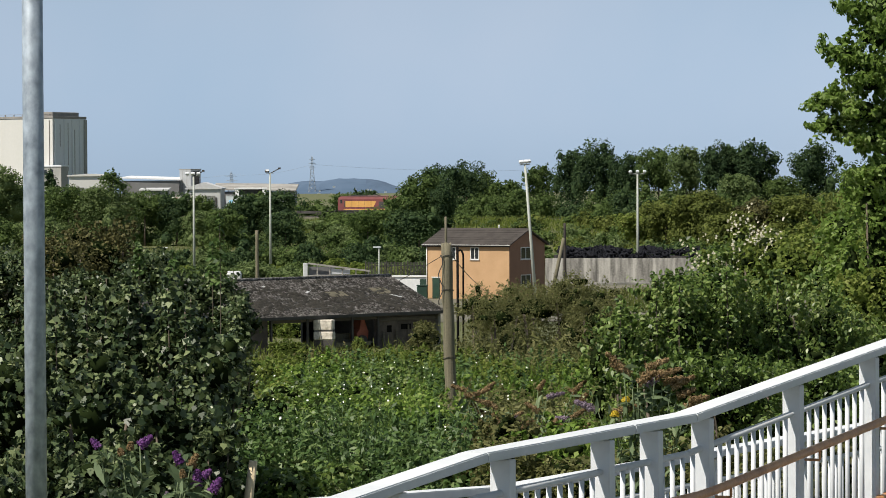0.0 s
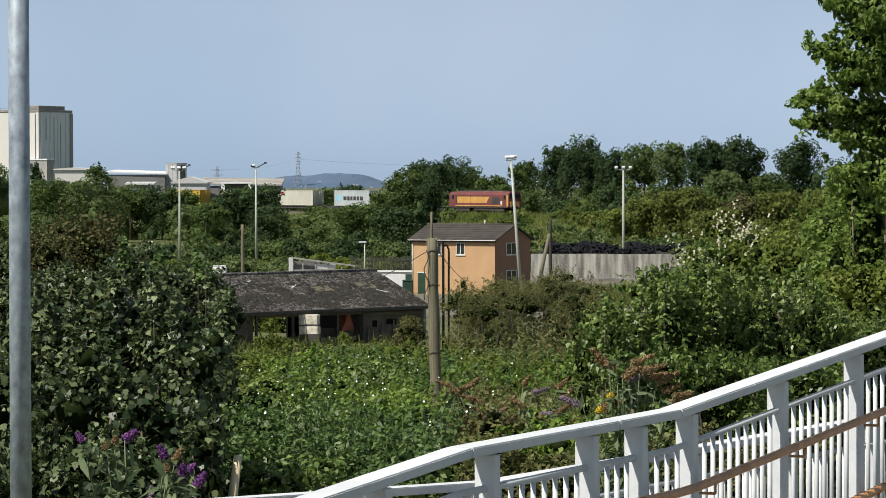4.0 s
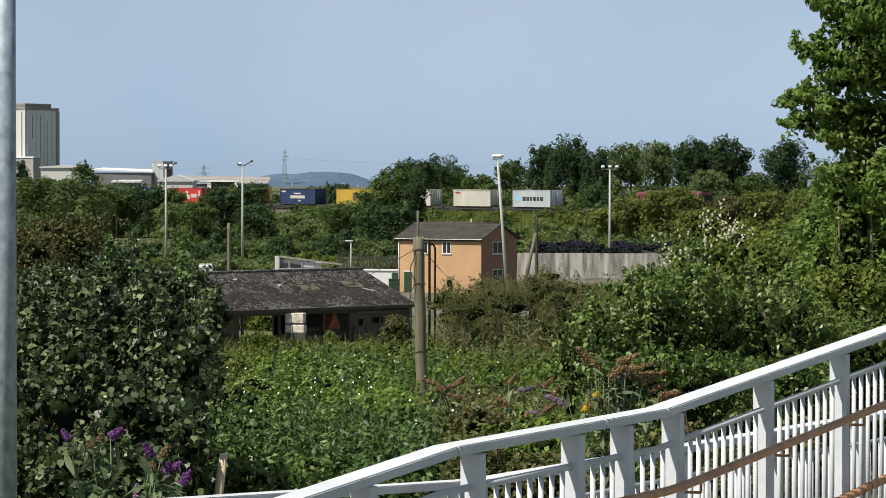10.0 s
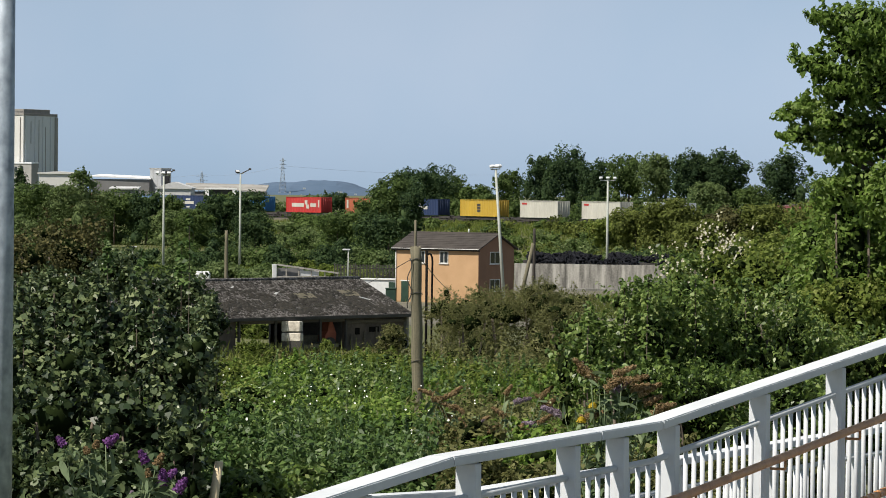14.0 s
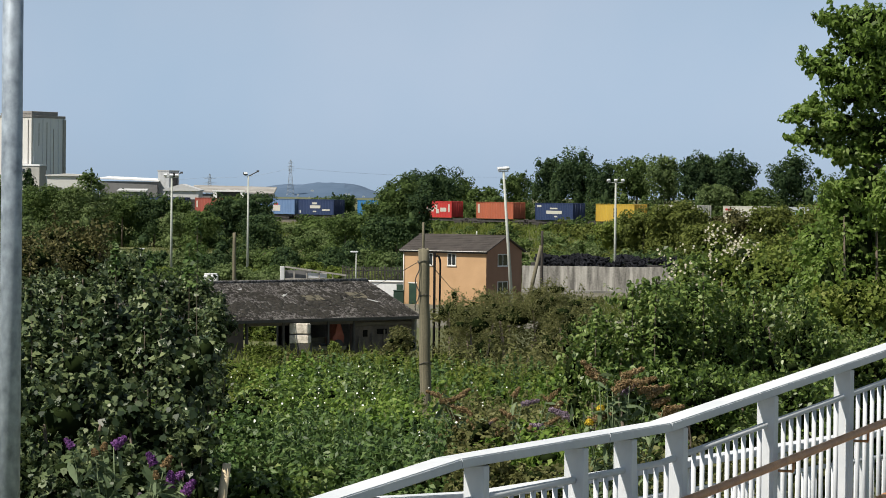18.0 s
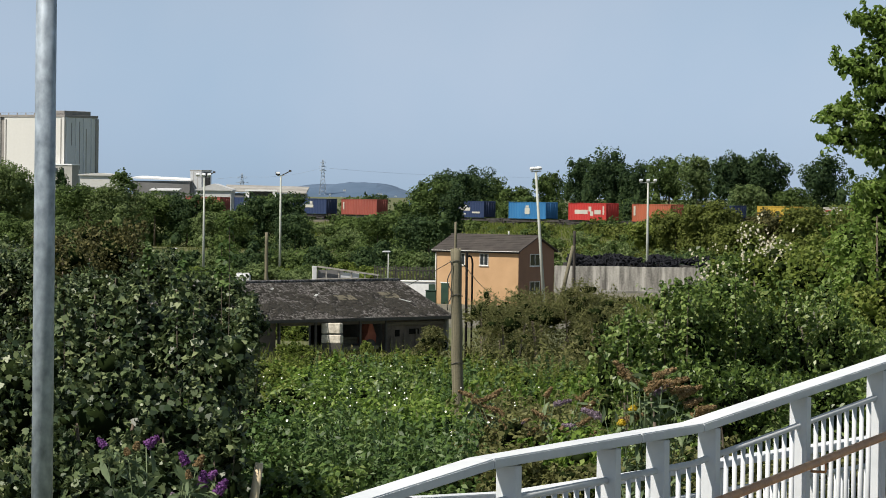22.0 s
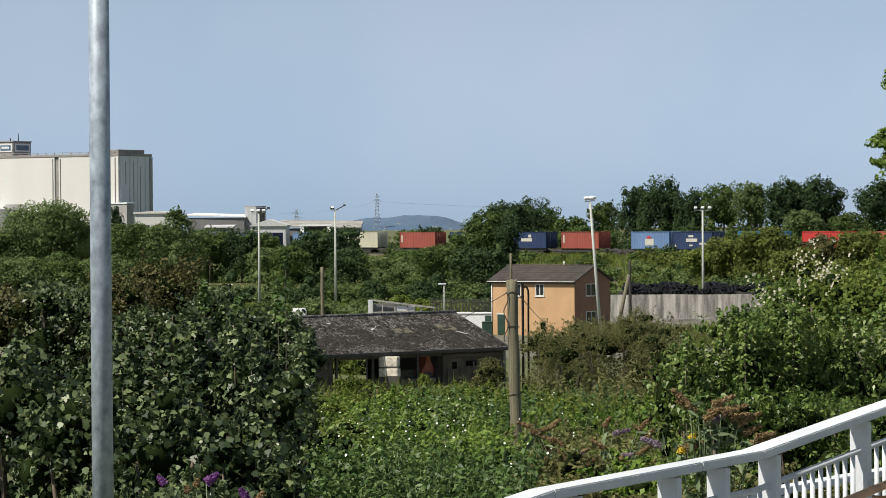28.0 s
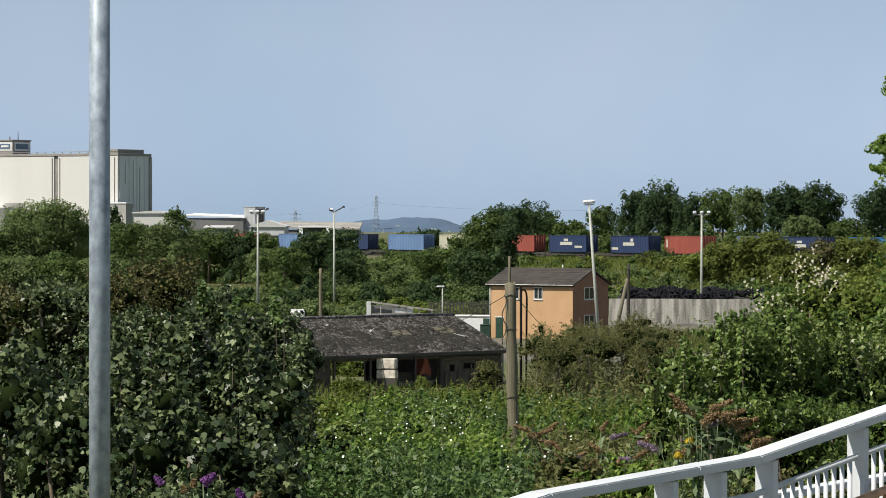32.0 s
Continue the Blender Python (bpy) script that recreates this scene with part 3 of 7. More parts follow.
def build_ramp():
    for name, s0, s1, line, drop in (("ramp_upper", 0.35, -1.6, rail_top, 1.25), ("ramp_lower", 1.6, 0.45, lower_top, 1.2)):
        bm = bmesh.new()
        for k0, k1 in ((-3, 0), (0, 2.19), (2.19, 8)):
            lo = Vector((0, 0, -0.25))
            vs = [along(k, s, drop, line) for k in (k0, k1) for s in (s0, s1)]
            top = [bm.verts.new(v) for v in vs]
            bot = [bm.verts.new(v + lo) for v in vs]
            for f in ((0, 1, 3, 2),):
                bm.faces.new([top[i] for i in f])
                bm.faces.new([bot[i] for i in f])
            for a, b in ((0, 1), (1, 3), (3, 2), (2, 0)):
                bm.faces.new((top[a], top[b], bot[b], bot[a]))
        bmesh.ops.recalc_face_normals(bm, faces=bm.faces)
        me = bpy.data.meshes.new(name)
        bm.to_mesh(me)
        bm.free()
        me.materials.append(M_CONCRETE)
        tagged(new(name, me), "grey concrete ramp deck behind the railing", "ramp", kind="structure")


build_ramp()


def build_lamp_post():
    x, y, z = -2.702, 21.05, 10.157
    g = ground_height(x, y)
    t = thing("lamp_post", Matrix.Translation((x, y, g)), "galvanised grey steel lamp post with a mottled sheen", "lamp post")
    part("pole", tubed((0, 0, -0.1), (0.0, 0, 6.5), 0.068, 0.0635, 28), M_GALV, t)
    part("base_plate", tubed((0, 0, -0.1), (0, 0, 0.06), 0.16, 0.15, 20), M_GALV, t)


build_lamp_post()

# ---------------------------------------------------------------- house
HOUSE_TURN = radians(35.0)


def build_house():
    x, y, z = 3.750, 319.15, 5.228
    eave = z
    m = Matrix.Translation((x, y, 0)) @ Matrix.Rotation(-HOUSE_TURN, 4, "Z")
    # local: long front wall along -x at y = 0, gable wall along +y at x = 0
    t = thing("house", m, "two-storey orange brick house, redder gable end darkened for shade, brown tiled roof", "house")
    L, W, r = 9.6, 6.0, 1.30
    bm = bmesh.new()
    prism(bm, [(-L, 0), (0, 0), (0, eave), (-L, eave)], 0, W)
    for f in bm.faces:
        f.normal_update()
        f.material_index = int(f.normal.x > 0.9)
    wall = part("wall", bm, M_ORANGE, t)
    wall.data.materials.append(M_SHADEBRICK)
    g = bmesh.new()
    vs = [g.verts.new(c) for c in ((0, 0, eave), (0, W, eave), (0, W / 2, eave + r), (-L, 0, eave), (-L, W, eave), (-L, W / 2, eave + r))]
    for f in ((0, 1, 2), (5, 4, 3), (0, 3, 4, 1)):
        g.faces.new([vs[i] for i in f])
    bmesh.ops.recalc_face_normals(g, faces=g.faces)
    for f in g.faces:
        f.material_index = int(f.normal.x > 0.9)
    gable = part("gable", g, M_ORANGE, t, "redder brick gable, darkened for shade")
    gable.data.materials.append(M_SHADEBRICK)
    o = 0.35
    slope = math.atan2(r, W / 2)
    run = (W / 2 + o) / math.cos(slope)
    for sgn in (1, -1):
        bm = boxed(-L - 0.3, 0.32, -run, 0, 0, 0.09, 0.01)
        ob = part("roof_slope", bm, M_TILE, t)
        ob.matrix_basis = Matrix.Translation((0, W / 2, eave + r + 0.02)) @ Matrix.Rotation(0 if sgn > 0 else math.pi, 4, "Z") @ (Matrix.Identity(4) if sgn > 0 else Matrix.Translation((L, 0, 0))) @ Matrix.Rotation(slope, 4, "X")
        rows = 9
        for i in range(rows):
            c = boxed(-L - 0.31, 0.33, -run + i * run / rows, -run + i * run / rows + 0.04, 0.085, 0.112)
            part("tile_course", c, M_TILE, ob)
    part("ridge", tubed((-L - 0.3, W / 2, eave + r + 0.1), (0.32, W / 2, eave + r + 0.1), 0.1, n=8), M_TILE, t)
    for y0 in (-o - 0.06, W + o - 0.06):
        part("gutter", boxed(-L - 0.3, 0.32, y0, y0 + 0.1, eave - 0.11, eave - 0.05, 0.02), M_UPVC, t, "pale plastic gutter")
    part("fascia", boxed(-L - 0.28, 0.3, -o + 0.07, -o + 0.1, eave - 0.26, eave - 0.03), M_DARKPOLE, t)
    part("roof_vent", tubed((-3.2, W / 2, eave + r + 0.1), (-3.2, W / 2, eave + r + 0.5), 0.07, n=8), M_UPVC, t, "pale vent pipe on the ridge")
    part("downpipe", tubed((-L + 0.08, -0.08, 0), (-L + 0.08, -0.08, eave - 0.15), 0.045, n=8), M_UPVC, t, "white downpipe")
    # windows: front wall (y = 0) and gable wall (x = 0)
    def window(ax, c, w, h, z0, lights):
        f = 0.07
        def bx(u0, u1, z0_, z1_, d0, d1):
            return boxed(u0, u1, d0, d1, z0_, z1_, 0.004) if ax == "f" else boxed(-d1, -d0, u0, u1, z0_, z1_, 0.004)
        win = part("window", bx(c - w / 2, c + w / 2, z0, z0 + f, -0.04, 0.05), M_UPVC, t, "white-framed casement window")
        part("frame", bx(c - w / 2, c + w / 2, z0 + h - f, z0 + h, -0.04, 0.05), M_UPVC, win)
        for i in range(lights + 1):
            u = c - w / 2 + f / 2 + (w - f) * i / lights
            part("frame", bx(u - f / 2, u + f / 2, z0 + f, z0 + h - f, -0.038, 0.05), M_UPVC, win)
        for i in range(lights):
            u0 = c - w / 2 + (w - f) * i / lights + f
            part("pane", bx(u0, u0 + (w - f) / lights - f, z0 + f, z0 + h - f, -0.012, 0.0), M_GLASS, win)
        part("sill", bx(c - w / 2 - 0.06, c + w / 2 + 0.06, z0 - 0.07, z0 - 0.002, -0.1, 0.03), M_UPVC, win)
    window("f", -3.95, 1.0, 1.15, eave - 1.45, 2)
    window("f", -6.6, 0.9, 1.15, eave - 1.45, 2)
    window("g", 2.75, 1.7, 1.15, eave - 1.45, 2)
    window("g", 2.75, 1.7, 1.15, eave - 4.05, 2)
    d = part("door", boxed(-8.9, -8.05, -0.05, 0.03, 0.02, 2.0, 0.01), material_green(), t, "dark green panelled door")
    part("frame", boxed(-9.0, -7.95, -0.03, 0.02, 2.0, 2.1), M_UPVC, d)
    return t


def material_green():
    return surface("dark_green_paint", (0.008, 0.026, 0.018), (0.02, 0.05, 0.03), 2, 0.5)


build_house()

# ---------------------------------------------------------------- old shed
def noise_band(u, v):
    """Where moss grows thick on the roof: broad uneven patches."""
    return np.array([noise.noise(Vector((a * 0.45, b * 0.8, 7.0))) + 0.12 for a, b in zip(u, v)])


def build_shed():
    x, y, z = -1.885, 230.77, 2.410
    a = radians(45.0)
    # local: eave along -x from the origin, roof rising towards +y
    m = Matrix.Translation((x, y, 0)) @ Matrix.Rotation(a, 4, "Z")
    t = thing("shed", m, "derelict open-fronted shed with a mossy dark corrugated roof", "shed")
    eave, W, r, L = z, 5.3, 2.23, 33.0
    # corrugated roof sheets, front and back slope
    slope = math.atan2(r, W)
    run = W / math.cos(slope)
    for s in range(32):
        for side in (0, 1):
            bm = bmesh.new()
            n = 14
            w = L / 32
            x1 = -s * w
            lift = 0.012 * (s % 2) + 0.02 * noise.noise(Vector((s * 0.7, side, 0)))
            top = []
            for j in (0, 1):
                row = []
                for i in range(n + 1):
                    u = x1 - (w + 0.05) * i / n
                    zz = lift + 0.028 * math.cos(i * math.pi)
                    yy = (-0.25 + (run + 0.25) * j)
                    row.append(bm.verts.new((u, yy, zz)))
                top.append(row)
            for i in range(n):
                bm.faces.new((top[0][i], top[0][i + 1], top[1][i + 1], top[1][i]))
            bmesh.ops.solidify(bm, geom=list(bm.faces), thickness=0.02)
            ob = part("roof_sheet", bm, M_ASBESTOS, t)
            if side == 0:
                ob.matrix_basis = Matrix.Translation((0.2, 0, eave)) @ Matrix.Rotation(slope, 4, "X")
            else:
                ob.matrix_basis = Matrix.Translation((0.2, 2 * W, eave)) @ Matrix.Diagonal((1, -1, 1, 1)) @ Matrix.Rotation(slope, 4, "X")
    part("ridge_cap", tubed((-L, W, eave + r + 0.02), (0.2, W, eave + r + 0.02), 0.13, n=8), M_ASBESTOS, t)
    for u, v, w, h, turn in ((-9.3, 3.6, 0.9, 0.16, 35), (-2.2, 2.4, 0.8, 0.14, -40), (-7.2, 3.0, 1.6, 0.8, 0), (-2.9, 3.3, 1.5, 1.0, 0), (-12.4, 4.6, 0.5, 0.12, 20)):
        sheet = part("patch", boxed(-w / 2, w / 2, -h / 2, h / 2, 0.045, 0.06), M_PATCH if h > 0.5 else M_SHEDROOF, t, "paler patched piece of roof sheet")
        sheet.matrix_basis = Matrix.Translation((u, 0, eave)) @ Matrix.Rotation(slope, 4, "X") @ Matrix.Translation((0, v, 0)) @ Matrix.Rotation(radians(turn), 4, "Z")
    rng = np.random.default_rng(17)
    n = 2600
    u = -rng.uniform(0.1, L - 0.5, n)
    v = run * np.sqrt(rng.uniform(0.0, 0.92, n)) * np.where(rng.random(n) < 0.75, rng.uniform(0.15, 0.8, n), 1.0)
    s = rng.uniform(0.04, 0.13, n) * np.where(noise_band(u, v) > 0, 1.2, 0.5)
    turn, longer = rng.uniform(0, math.pi, n), rng.uniform(1.0, 2.6, n)
    cs, sn = math.cos(slope), math.sin(slope)
    tri = []
    for k in range(5):
        a, b = 2 * math.pi * k / 5, 2 * math.pi * (k + 1) / 5
        for du, dv, dw in ((0, 0, 0.7), (math.cos(a) * 1.25, math.sin(a) * 1.2, 0.08), (math.cos(b) * 1.25, math.sin(b) * 1.2, 0.08)):
            along_u, along_v = du * s * longer, dv * s
            yy, ww = v + along_u * np.sin(turn) + along_v * np.cos(turn), 0.03 + dw * s
            tri.append(np.stack([u + along_u * np.cos(turn) - along_v * np.sin(turn), yy * cs - ww * sn, eave + yy * sn + ww * cs], 1))
    moss = part("moss", quads("moss", np.stack(tri, 1).reshape(-1, 3), M_MOSS, 3), None, t, "dark cushions of roof moss")
    moss["kind"] = "stuff"
    part("fascia_board", boxed(-L, 0.2, -0.32, -0.27, eave - 0.24, eave - 0.02, 0.01), M_DARK, t)
    g = bmesh.new()
    prism(g, [(0, 0), (2 * W, 0), (2 * W, eave), (W, eave + r - 0.08), (0, eave - 0.05)], 0, 0.2)
    ob = part("end_wall", g, M_CONCRETE, t)
    ob.matrix_basis = Matrix.Translation((-0.15, 0, 0)) @ Matrix.Rotation(math.pi / 2, 4, "Z")
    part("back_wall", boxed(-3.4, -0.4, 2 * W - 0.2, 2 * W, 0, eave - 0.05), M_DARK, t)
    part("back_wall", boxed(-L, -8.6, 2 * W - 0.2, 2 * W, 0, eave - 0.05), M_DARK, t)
    # brown brick, darkened further to hold the shadow under the eave
    front = surface("brown_brick_with_shade", (0.035, 0.03, 0.027), (0.13, 0.105, 0.088), 1.2, 0.95, fine=6)
    part("front_wall", boxed(-5.9, -0.15, 0.3, 0.5, 0, eave - 0.1, 0.01), front, t, "brown brick end bay, eave shade in its dark colour")
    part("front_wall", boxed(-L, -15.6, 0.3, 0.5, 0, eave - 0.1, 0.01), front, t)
    lintel = surface("rotten_lintel_board", (0.04, 0.034, 0.028), (0.13, 0.112, 0.09), 2.0, 0.95, fine=8, stretch=(0.4, 3, 3))
    part("lintel", boxed(-5.85, -0.2, 0.2, 0.29, eave - 0.62, eave - 0.36, 0.01), lintel, t, "rotten timber lintel board")
    # thin black plates stand for the darkness of gaps; the wall is whole
    for u0, u1, z0, z1 in ((-4.9, -4.5, 1.05, 1.5), (-3.6, -2.7, 1.2, 1.55), (-1.9, -1.2, 1.15, 1.55)):
        part("gap_plate", boxed(u0, u1, 0.27, 0.298, z0, z1), M_BLACK, t, "black plate painted as a dark gap in the brickwork")
    for i, u in enumerate((-5.4, -4.2, -3.1, -2.2, -0.9)):
        part("plank", boxed(u, u + 0.16, 0.16, 0.19, 0.1, 1.0 + 0.25 * (i % 3), 0.01), lintel, t)
    part("cross_beam", boxed(-15.4, -5.9, 0.1, 0.24, eave - 0.45, eave - 0.26, 0.01), lintel, t)
    part("rail_board", boxed(-12.0, -6.6, 0.1, 0.2, 0.25, 0.5, 0.01), M_WOOD, t)
    for px in (-5.95, -8.3, -10.0, -12.3, -15.5):
        part("post", boxed(px - 0.08, px + 0.08, 0.02, 0.18, 0, eave - 0.1, 0.01), M_DARK, t)


build_shed()

# ---------------------------------------------------------------- train
def travel(t):
    """Metres along the track of the first container's rear end."""
    k = t / 10
    return -83.83 + 106.15 * k + 2.555 * k * k - 1.354 * k ** 3


def place_on_track(d, z=0.0, length=12.0):
    p = track_point(d)
    a = TRACK_ANGLE + TRACK_BEND * (d + length / 2)
    return Matrix.Translation((p.x, p.y, RAIL_Z + z)) @ Matrix.Rotation(-a, 4, "Z")


def paint(name, c):
    return surface(name, tuple(v * 0.72 for v in c), c, 0.5, 0.5, fine=6, bump=0.03, stretch=(1, 1, 0.35))


PAINTS = {
    "grey": ("pale grey", paint("pale_grey_paint", (0.42, 0.46, 0.48))), "white": ("off-white", paint("off_white_paint", (0.5, 0.49, 0.43))),
    "yellow": ("yellow", paint("yellow_paint", (0.47, 0.31, 0.04))), "navy": ("navy blue", paint("navy_paint", (0.02, 0.036, 0.095))),
    "orange": ("rust orange", paint("rust_orange_paint", (0.36, 0.1, 0.05))), "red": ("bright red", paint("red_paint", (0.44, 0.035, 0.03))),
    "blue": ("bright blue", paint("bright_blue_paint", (0.03, 0.16, 0.36))), "slate": ("slate blue", paint("slate_blue_paint", (0.12, 0.2, 0.36))),
    "rust": ("brick red", paint("brick_red_paint", (0.27, 0.066, 0.046))), "cream": ("cream", paint("cream_paint", (0.46, 0.45, 0.35))),
}
CONTAINER_MESH = {}
C_LEN, C_WID, C_H = 12.19, 2.44, 2.9


def container_mesh(key):
    """Corrugated sides and end, with corner posts and rails."""
    if key in CONTAINER_MESH:
        return CONTAINER_MESH[key]
    mat = PAINTS[key][1]
    out = {}
    n = 44
    for yy, s in ((0.0, 1), (C_WID, -1)):
        bm = bmesh.new()
        row = []
        for i in range(n * 2 + 1):
            u = 0.12 + (C_LEN - 0.24) * i / (n * 2)
            dep = 0.05 + 0.036 * (1 if (i // 2) % 2 else 0)
            row.append((bm.verts.new((u, yy + s * dep, 0.16)), bm.verts.new((u, yy + s * dep, C_H - 0.1))))
        for a, b in zip(row, row[1:]):
            bm.faces.new((a[0], b[0], b[1], a[1]))
        out["side_wall" + " " * (s < 0)] = bm
    for xx, s in ((0.0, 1), (C_LEN, -1)):
        bm = bmesh.new()
        row = []
        for i in range(19):
            v = 0.12 + (C_WID - 0.24) * i / 18
            dep = 0.05 + 0.014 * (1 if (i // 2) % 2 else 0)
            row.append((bm.verts.new((xx + s * dep, v, 0.16)), bm.verts.new((xx + s * dep, v, C_H - 0.1))))
        for a, b in zip(row, row[1:]):
            bm.faces.new((a[0], b[0], b[1], a[1]))
        out["end_wall" + " " * (s < 0)] = bm
    out["roof"] = boxed(0.05, C_LEN - 0.05, 0.05, C_WID - 0.05, C_H - 0.08, C_H - 0.03)
    count = 0
    for xx in (0, C_LEN - 0.14):
        for yy in (0, C_WID - 0.14):
            out["corner_post" + " " * count] = boxed(xx, xx + 0.14, yy, yy + 0.14, 0, C_H)
            count += 1
    count = 0
    for yy in (0, C_WID - 0.07):
        for z0, z1 in ((0.01, 0.16), (C_H - 0.1, C_H - 0.01)):
            out["side_rail" + " " * count] = boxed(0.14, C_LEN - 0.14, yy, yy + 0.07, z0, z1)
            count += 1
    for i, yy in enumerate((0.5, 0.95, 1.49, 1.94)):
        out["lock_bar" + " " * i] = tubed((C_LEN + 0.01, yy, 0.2), (C_LEN + 0.01, yy, C_H - 0.15), 0.025, n=6)
    made = {}
    for k, bm in out.items():
        me = bpy.data.meshes.new(k.strip())
        bm.to_mesh(me)
        bm.free()
        me.materials.append(mat)
        made[k] = me
    CONTAINER_MESH[key] = made
    return made


# colour, offset behind the first container's rear end
LOADS = [("grey", 0.0), ("white", 19.5), ("white", 39.4), ("yellow", 59.1), ("navy", 78.6), ("orange", 97.9), ("red", 118.3), ("blue", 137.9), ("navy", 158.3), ("slate", 171.8), ("rust", 194.6), ("navy", 212.0), ("navy", 232.2), ("rust", 249.4), ("cream", 269.3), ("slate", 286.9), ("navy", 306.2), ("slate", 325.5), ("rust", 344.8), ("navy", 364.1), ("orange", 383.4)]


def flat(bm, x0, x1, z0, z1):
    """A thin painted patch on a container's near side."""
    vs = [bm.verts.new(p) for p in ((x0, 0.028, z0), (x1, 0.028, z0), (x1, 0.028, z1), (x0, 0.028, z1))]
    bm.faces.new(vs)
    return bm


MARK_PAINT = {"w": PAINTS["white"][1], "k": M_DARK, "b": paint("sky_blue_paint", (0.25, 0.55, 0.75)), "n": PAINTS["navy"][1], "r": PAINTS["red"][1]}
# along the side, up the side, colour
MARKS = {
    0: [(1.0, 2.4, 0.95, 2.0, "b"), (3.2, 4.2, 1.05, 1.75, "k"), (4.5, 5.3, 1.05, 1.75, "k"), (5.6, 6.3, 1.05, 1.75, "k"), (6.6, 7.5, 1.05, 1.75, "k"), (7.8, 8.5, 1.05, 1.75, "k"), (8.8, 9.9, 1.05, 1.75, "k")],
    1: [(0.6, 2.2, 2.2, 2.5, "r")],
    2: [(0.6, 2.2, 2.2, 2.5, "r")],
    3: [(5.6, 6.7, 0.75, 1.2, "k"), (5.6, 6.7, 1.3, 1.7, "k"), (5.6, 6.7, 1.8, 2.2, "k")],
    4: [(3.6, 8.6, 1.05, 1.6, "w"), (4.8, 7.2, 1.85, 2.1, "w"), (6.2, 7.2, 0.5, 0.75, "w"), (0.5, 2.0, 2.2, 2.5, "w")],
    5: [(0.5, 1.1, 1.0, 2.5, "w")],
    6: [(2.0, 6.2, 1.05, 1.75, "w"), (6.5, 7.4, 1.5, 2.3, "w"), (7.0, 8.0, 0.75, 1.5, "w"), (8.4, 10.4, 1.05, 1.75, "w"), (11.0, 11.5, 1.0, 2.4, "w")],
    7: [(5.3, 6.9, 0.8, 1.9, "w"), (5.6, 6.6, 1.95, 2.3, "w")],
    8: [(4.0, 7.6, 1.2, 1.75, "w"), (4.8, 6.4, 1.95, 2.3, "w"), (5.0, 6.2, 0.5, 0.75, "w"), (8.2, 10.8, 0.75, 1.05, "w"), (0.4, 0.9, 0.3, 0.8, "w")],
    9: [(4.4, 7.2, 0.6, 1.7, "w"), (5.0, 6.4, 1.75, 2.1, "r")],
    10: [(0.5, 1.0, 1.0, 2.3, "w")],
    11: [(4.0, 7.6, 1.2, 1.75, "w"), (6.4, 7.3, 1.9, 2.4, "w"), (0.3, 2.4, 0.5, 0.9, "w")],
    12: [(3.6, 7.6, 1.2, 1.75, "w"), (4.8, 6.2, 1.9, 2.3, "w"), (8.4, 10.8, 0.75, 1.1, "w")],
    13: [(0.5, 1.0, 1.0, 2.3, "w")],
    16: [(4.0, 7.6, 1.2, 1.75, "w")],
}


def build_container(key, i):
    t = thing("container", Matrix.Identity(4), PAINTS[key][0] + " corrugated steel shipping container on a wagon", "container", "containers on the train")
    for k, me in container_mesh(key).items():
        part(k.strip(), me, None, t)
    for x0, x1, z0, z1, c in MARKS.get(i, ()):
        part("mark", flat(bmesh.new(), x0, x1, z0, z1), MARK_PAINT[c], t, "plain painted mark")
    return t


def wagon_meshes():
    out = {}
    bm = bmesh.new()
    for yy in (0.25, 2.0):
        prism(bm, [(0, -0.08), (18.8, -0.08), (18.8, -0.4), (14, -0.55), (4.4, -0.55), (0, -0.4)], yy, yy + 0.18)
    for xx in (0, 4.5, 9.3, 14.0, 18.6):
        box(bm, xx, xx + 0.2, 0.1, 2.34, -0.3, -0.06)
    out["underframe"] = (bm, M_DARK)
    out["buffer"] = (tubed((-0.3, 0, -0.05), (0.3, 0, -0.05), 0.1, n=8), M_DARK)
    return out


def bogie_mesh():
    bm = bmesh.new()
    for yy in (0.3, 2.05):
        prism(bm, [(-1.4, -0.75), (-1.1, -0.5), (-0.3, -0.62), (0.3, -0.62), (1.1, -0.5), (1.4, -0.75), (1.1, -0.8), (0.4, -0.85), (-0.4, -0.85), (-1.1, -0.8)], yy, yy + 0.12)
    me = bpy.data.meshes.new("bogie")
    bm.to_mesh(me)
    bm.free()
    me.materials.append(M_DARK)
    bm = bmesh.new()
    for yy in (0.42, 1.9):
        tube(bm, (0, yy, 0), (0, yy + 0.12, 0), 0.46, n=16)
    tube(bm, (0, 0.5, 0), (0, 2.0, 0), 0.08, n=8)
    mw = bpy.data.meshes.new("wheelset")
    bm.to_mesh(mw)
    bm.free()
    mw.materials.append(M_DARK)
    return me, mw


WAGON = {}


def build_wagon():
    if not WAGON:
        for k, (bm, mat) in wagon_meshes().items():
            me = bpy.data.meshes.new(k)
            bm.to_mesh(me)
            bm.free()
            me.materials.append(mat)
            WAGON[k] = me
        WAGON["bogie"], WAGON["wheelset"] = bogie_mesh()
    t = thing("wagon", Matrix.Identity(4), "dark steel flat railway wagon under a container", "wagon", "wagons of the train")
    part("underframe", WAGON["underframe"], None, t)
    for xx in (0, 18.8):
        for yy in (0.4, 2.0):
            part("buffer", WAGON["buffer"], None, t).matrix_basis = Matrix.Translation((xx, yy, 0))
    for xx in (2.6, 16.2):
        b = part("bogie", WAGON["bogie"], None, t)
        b.matrix_basis = Matrix.Translation((xx, 0, 0))
        for dx in (-0.9, 0.9):
            w = part("wheelset", WAGON["wheelset"], None, b)
            w.matrix_basis = Matrix.Translation((dx, 0, -0.54))
    return t


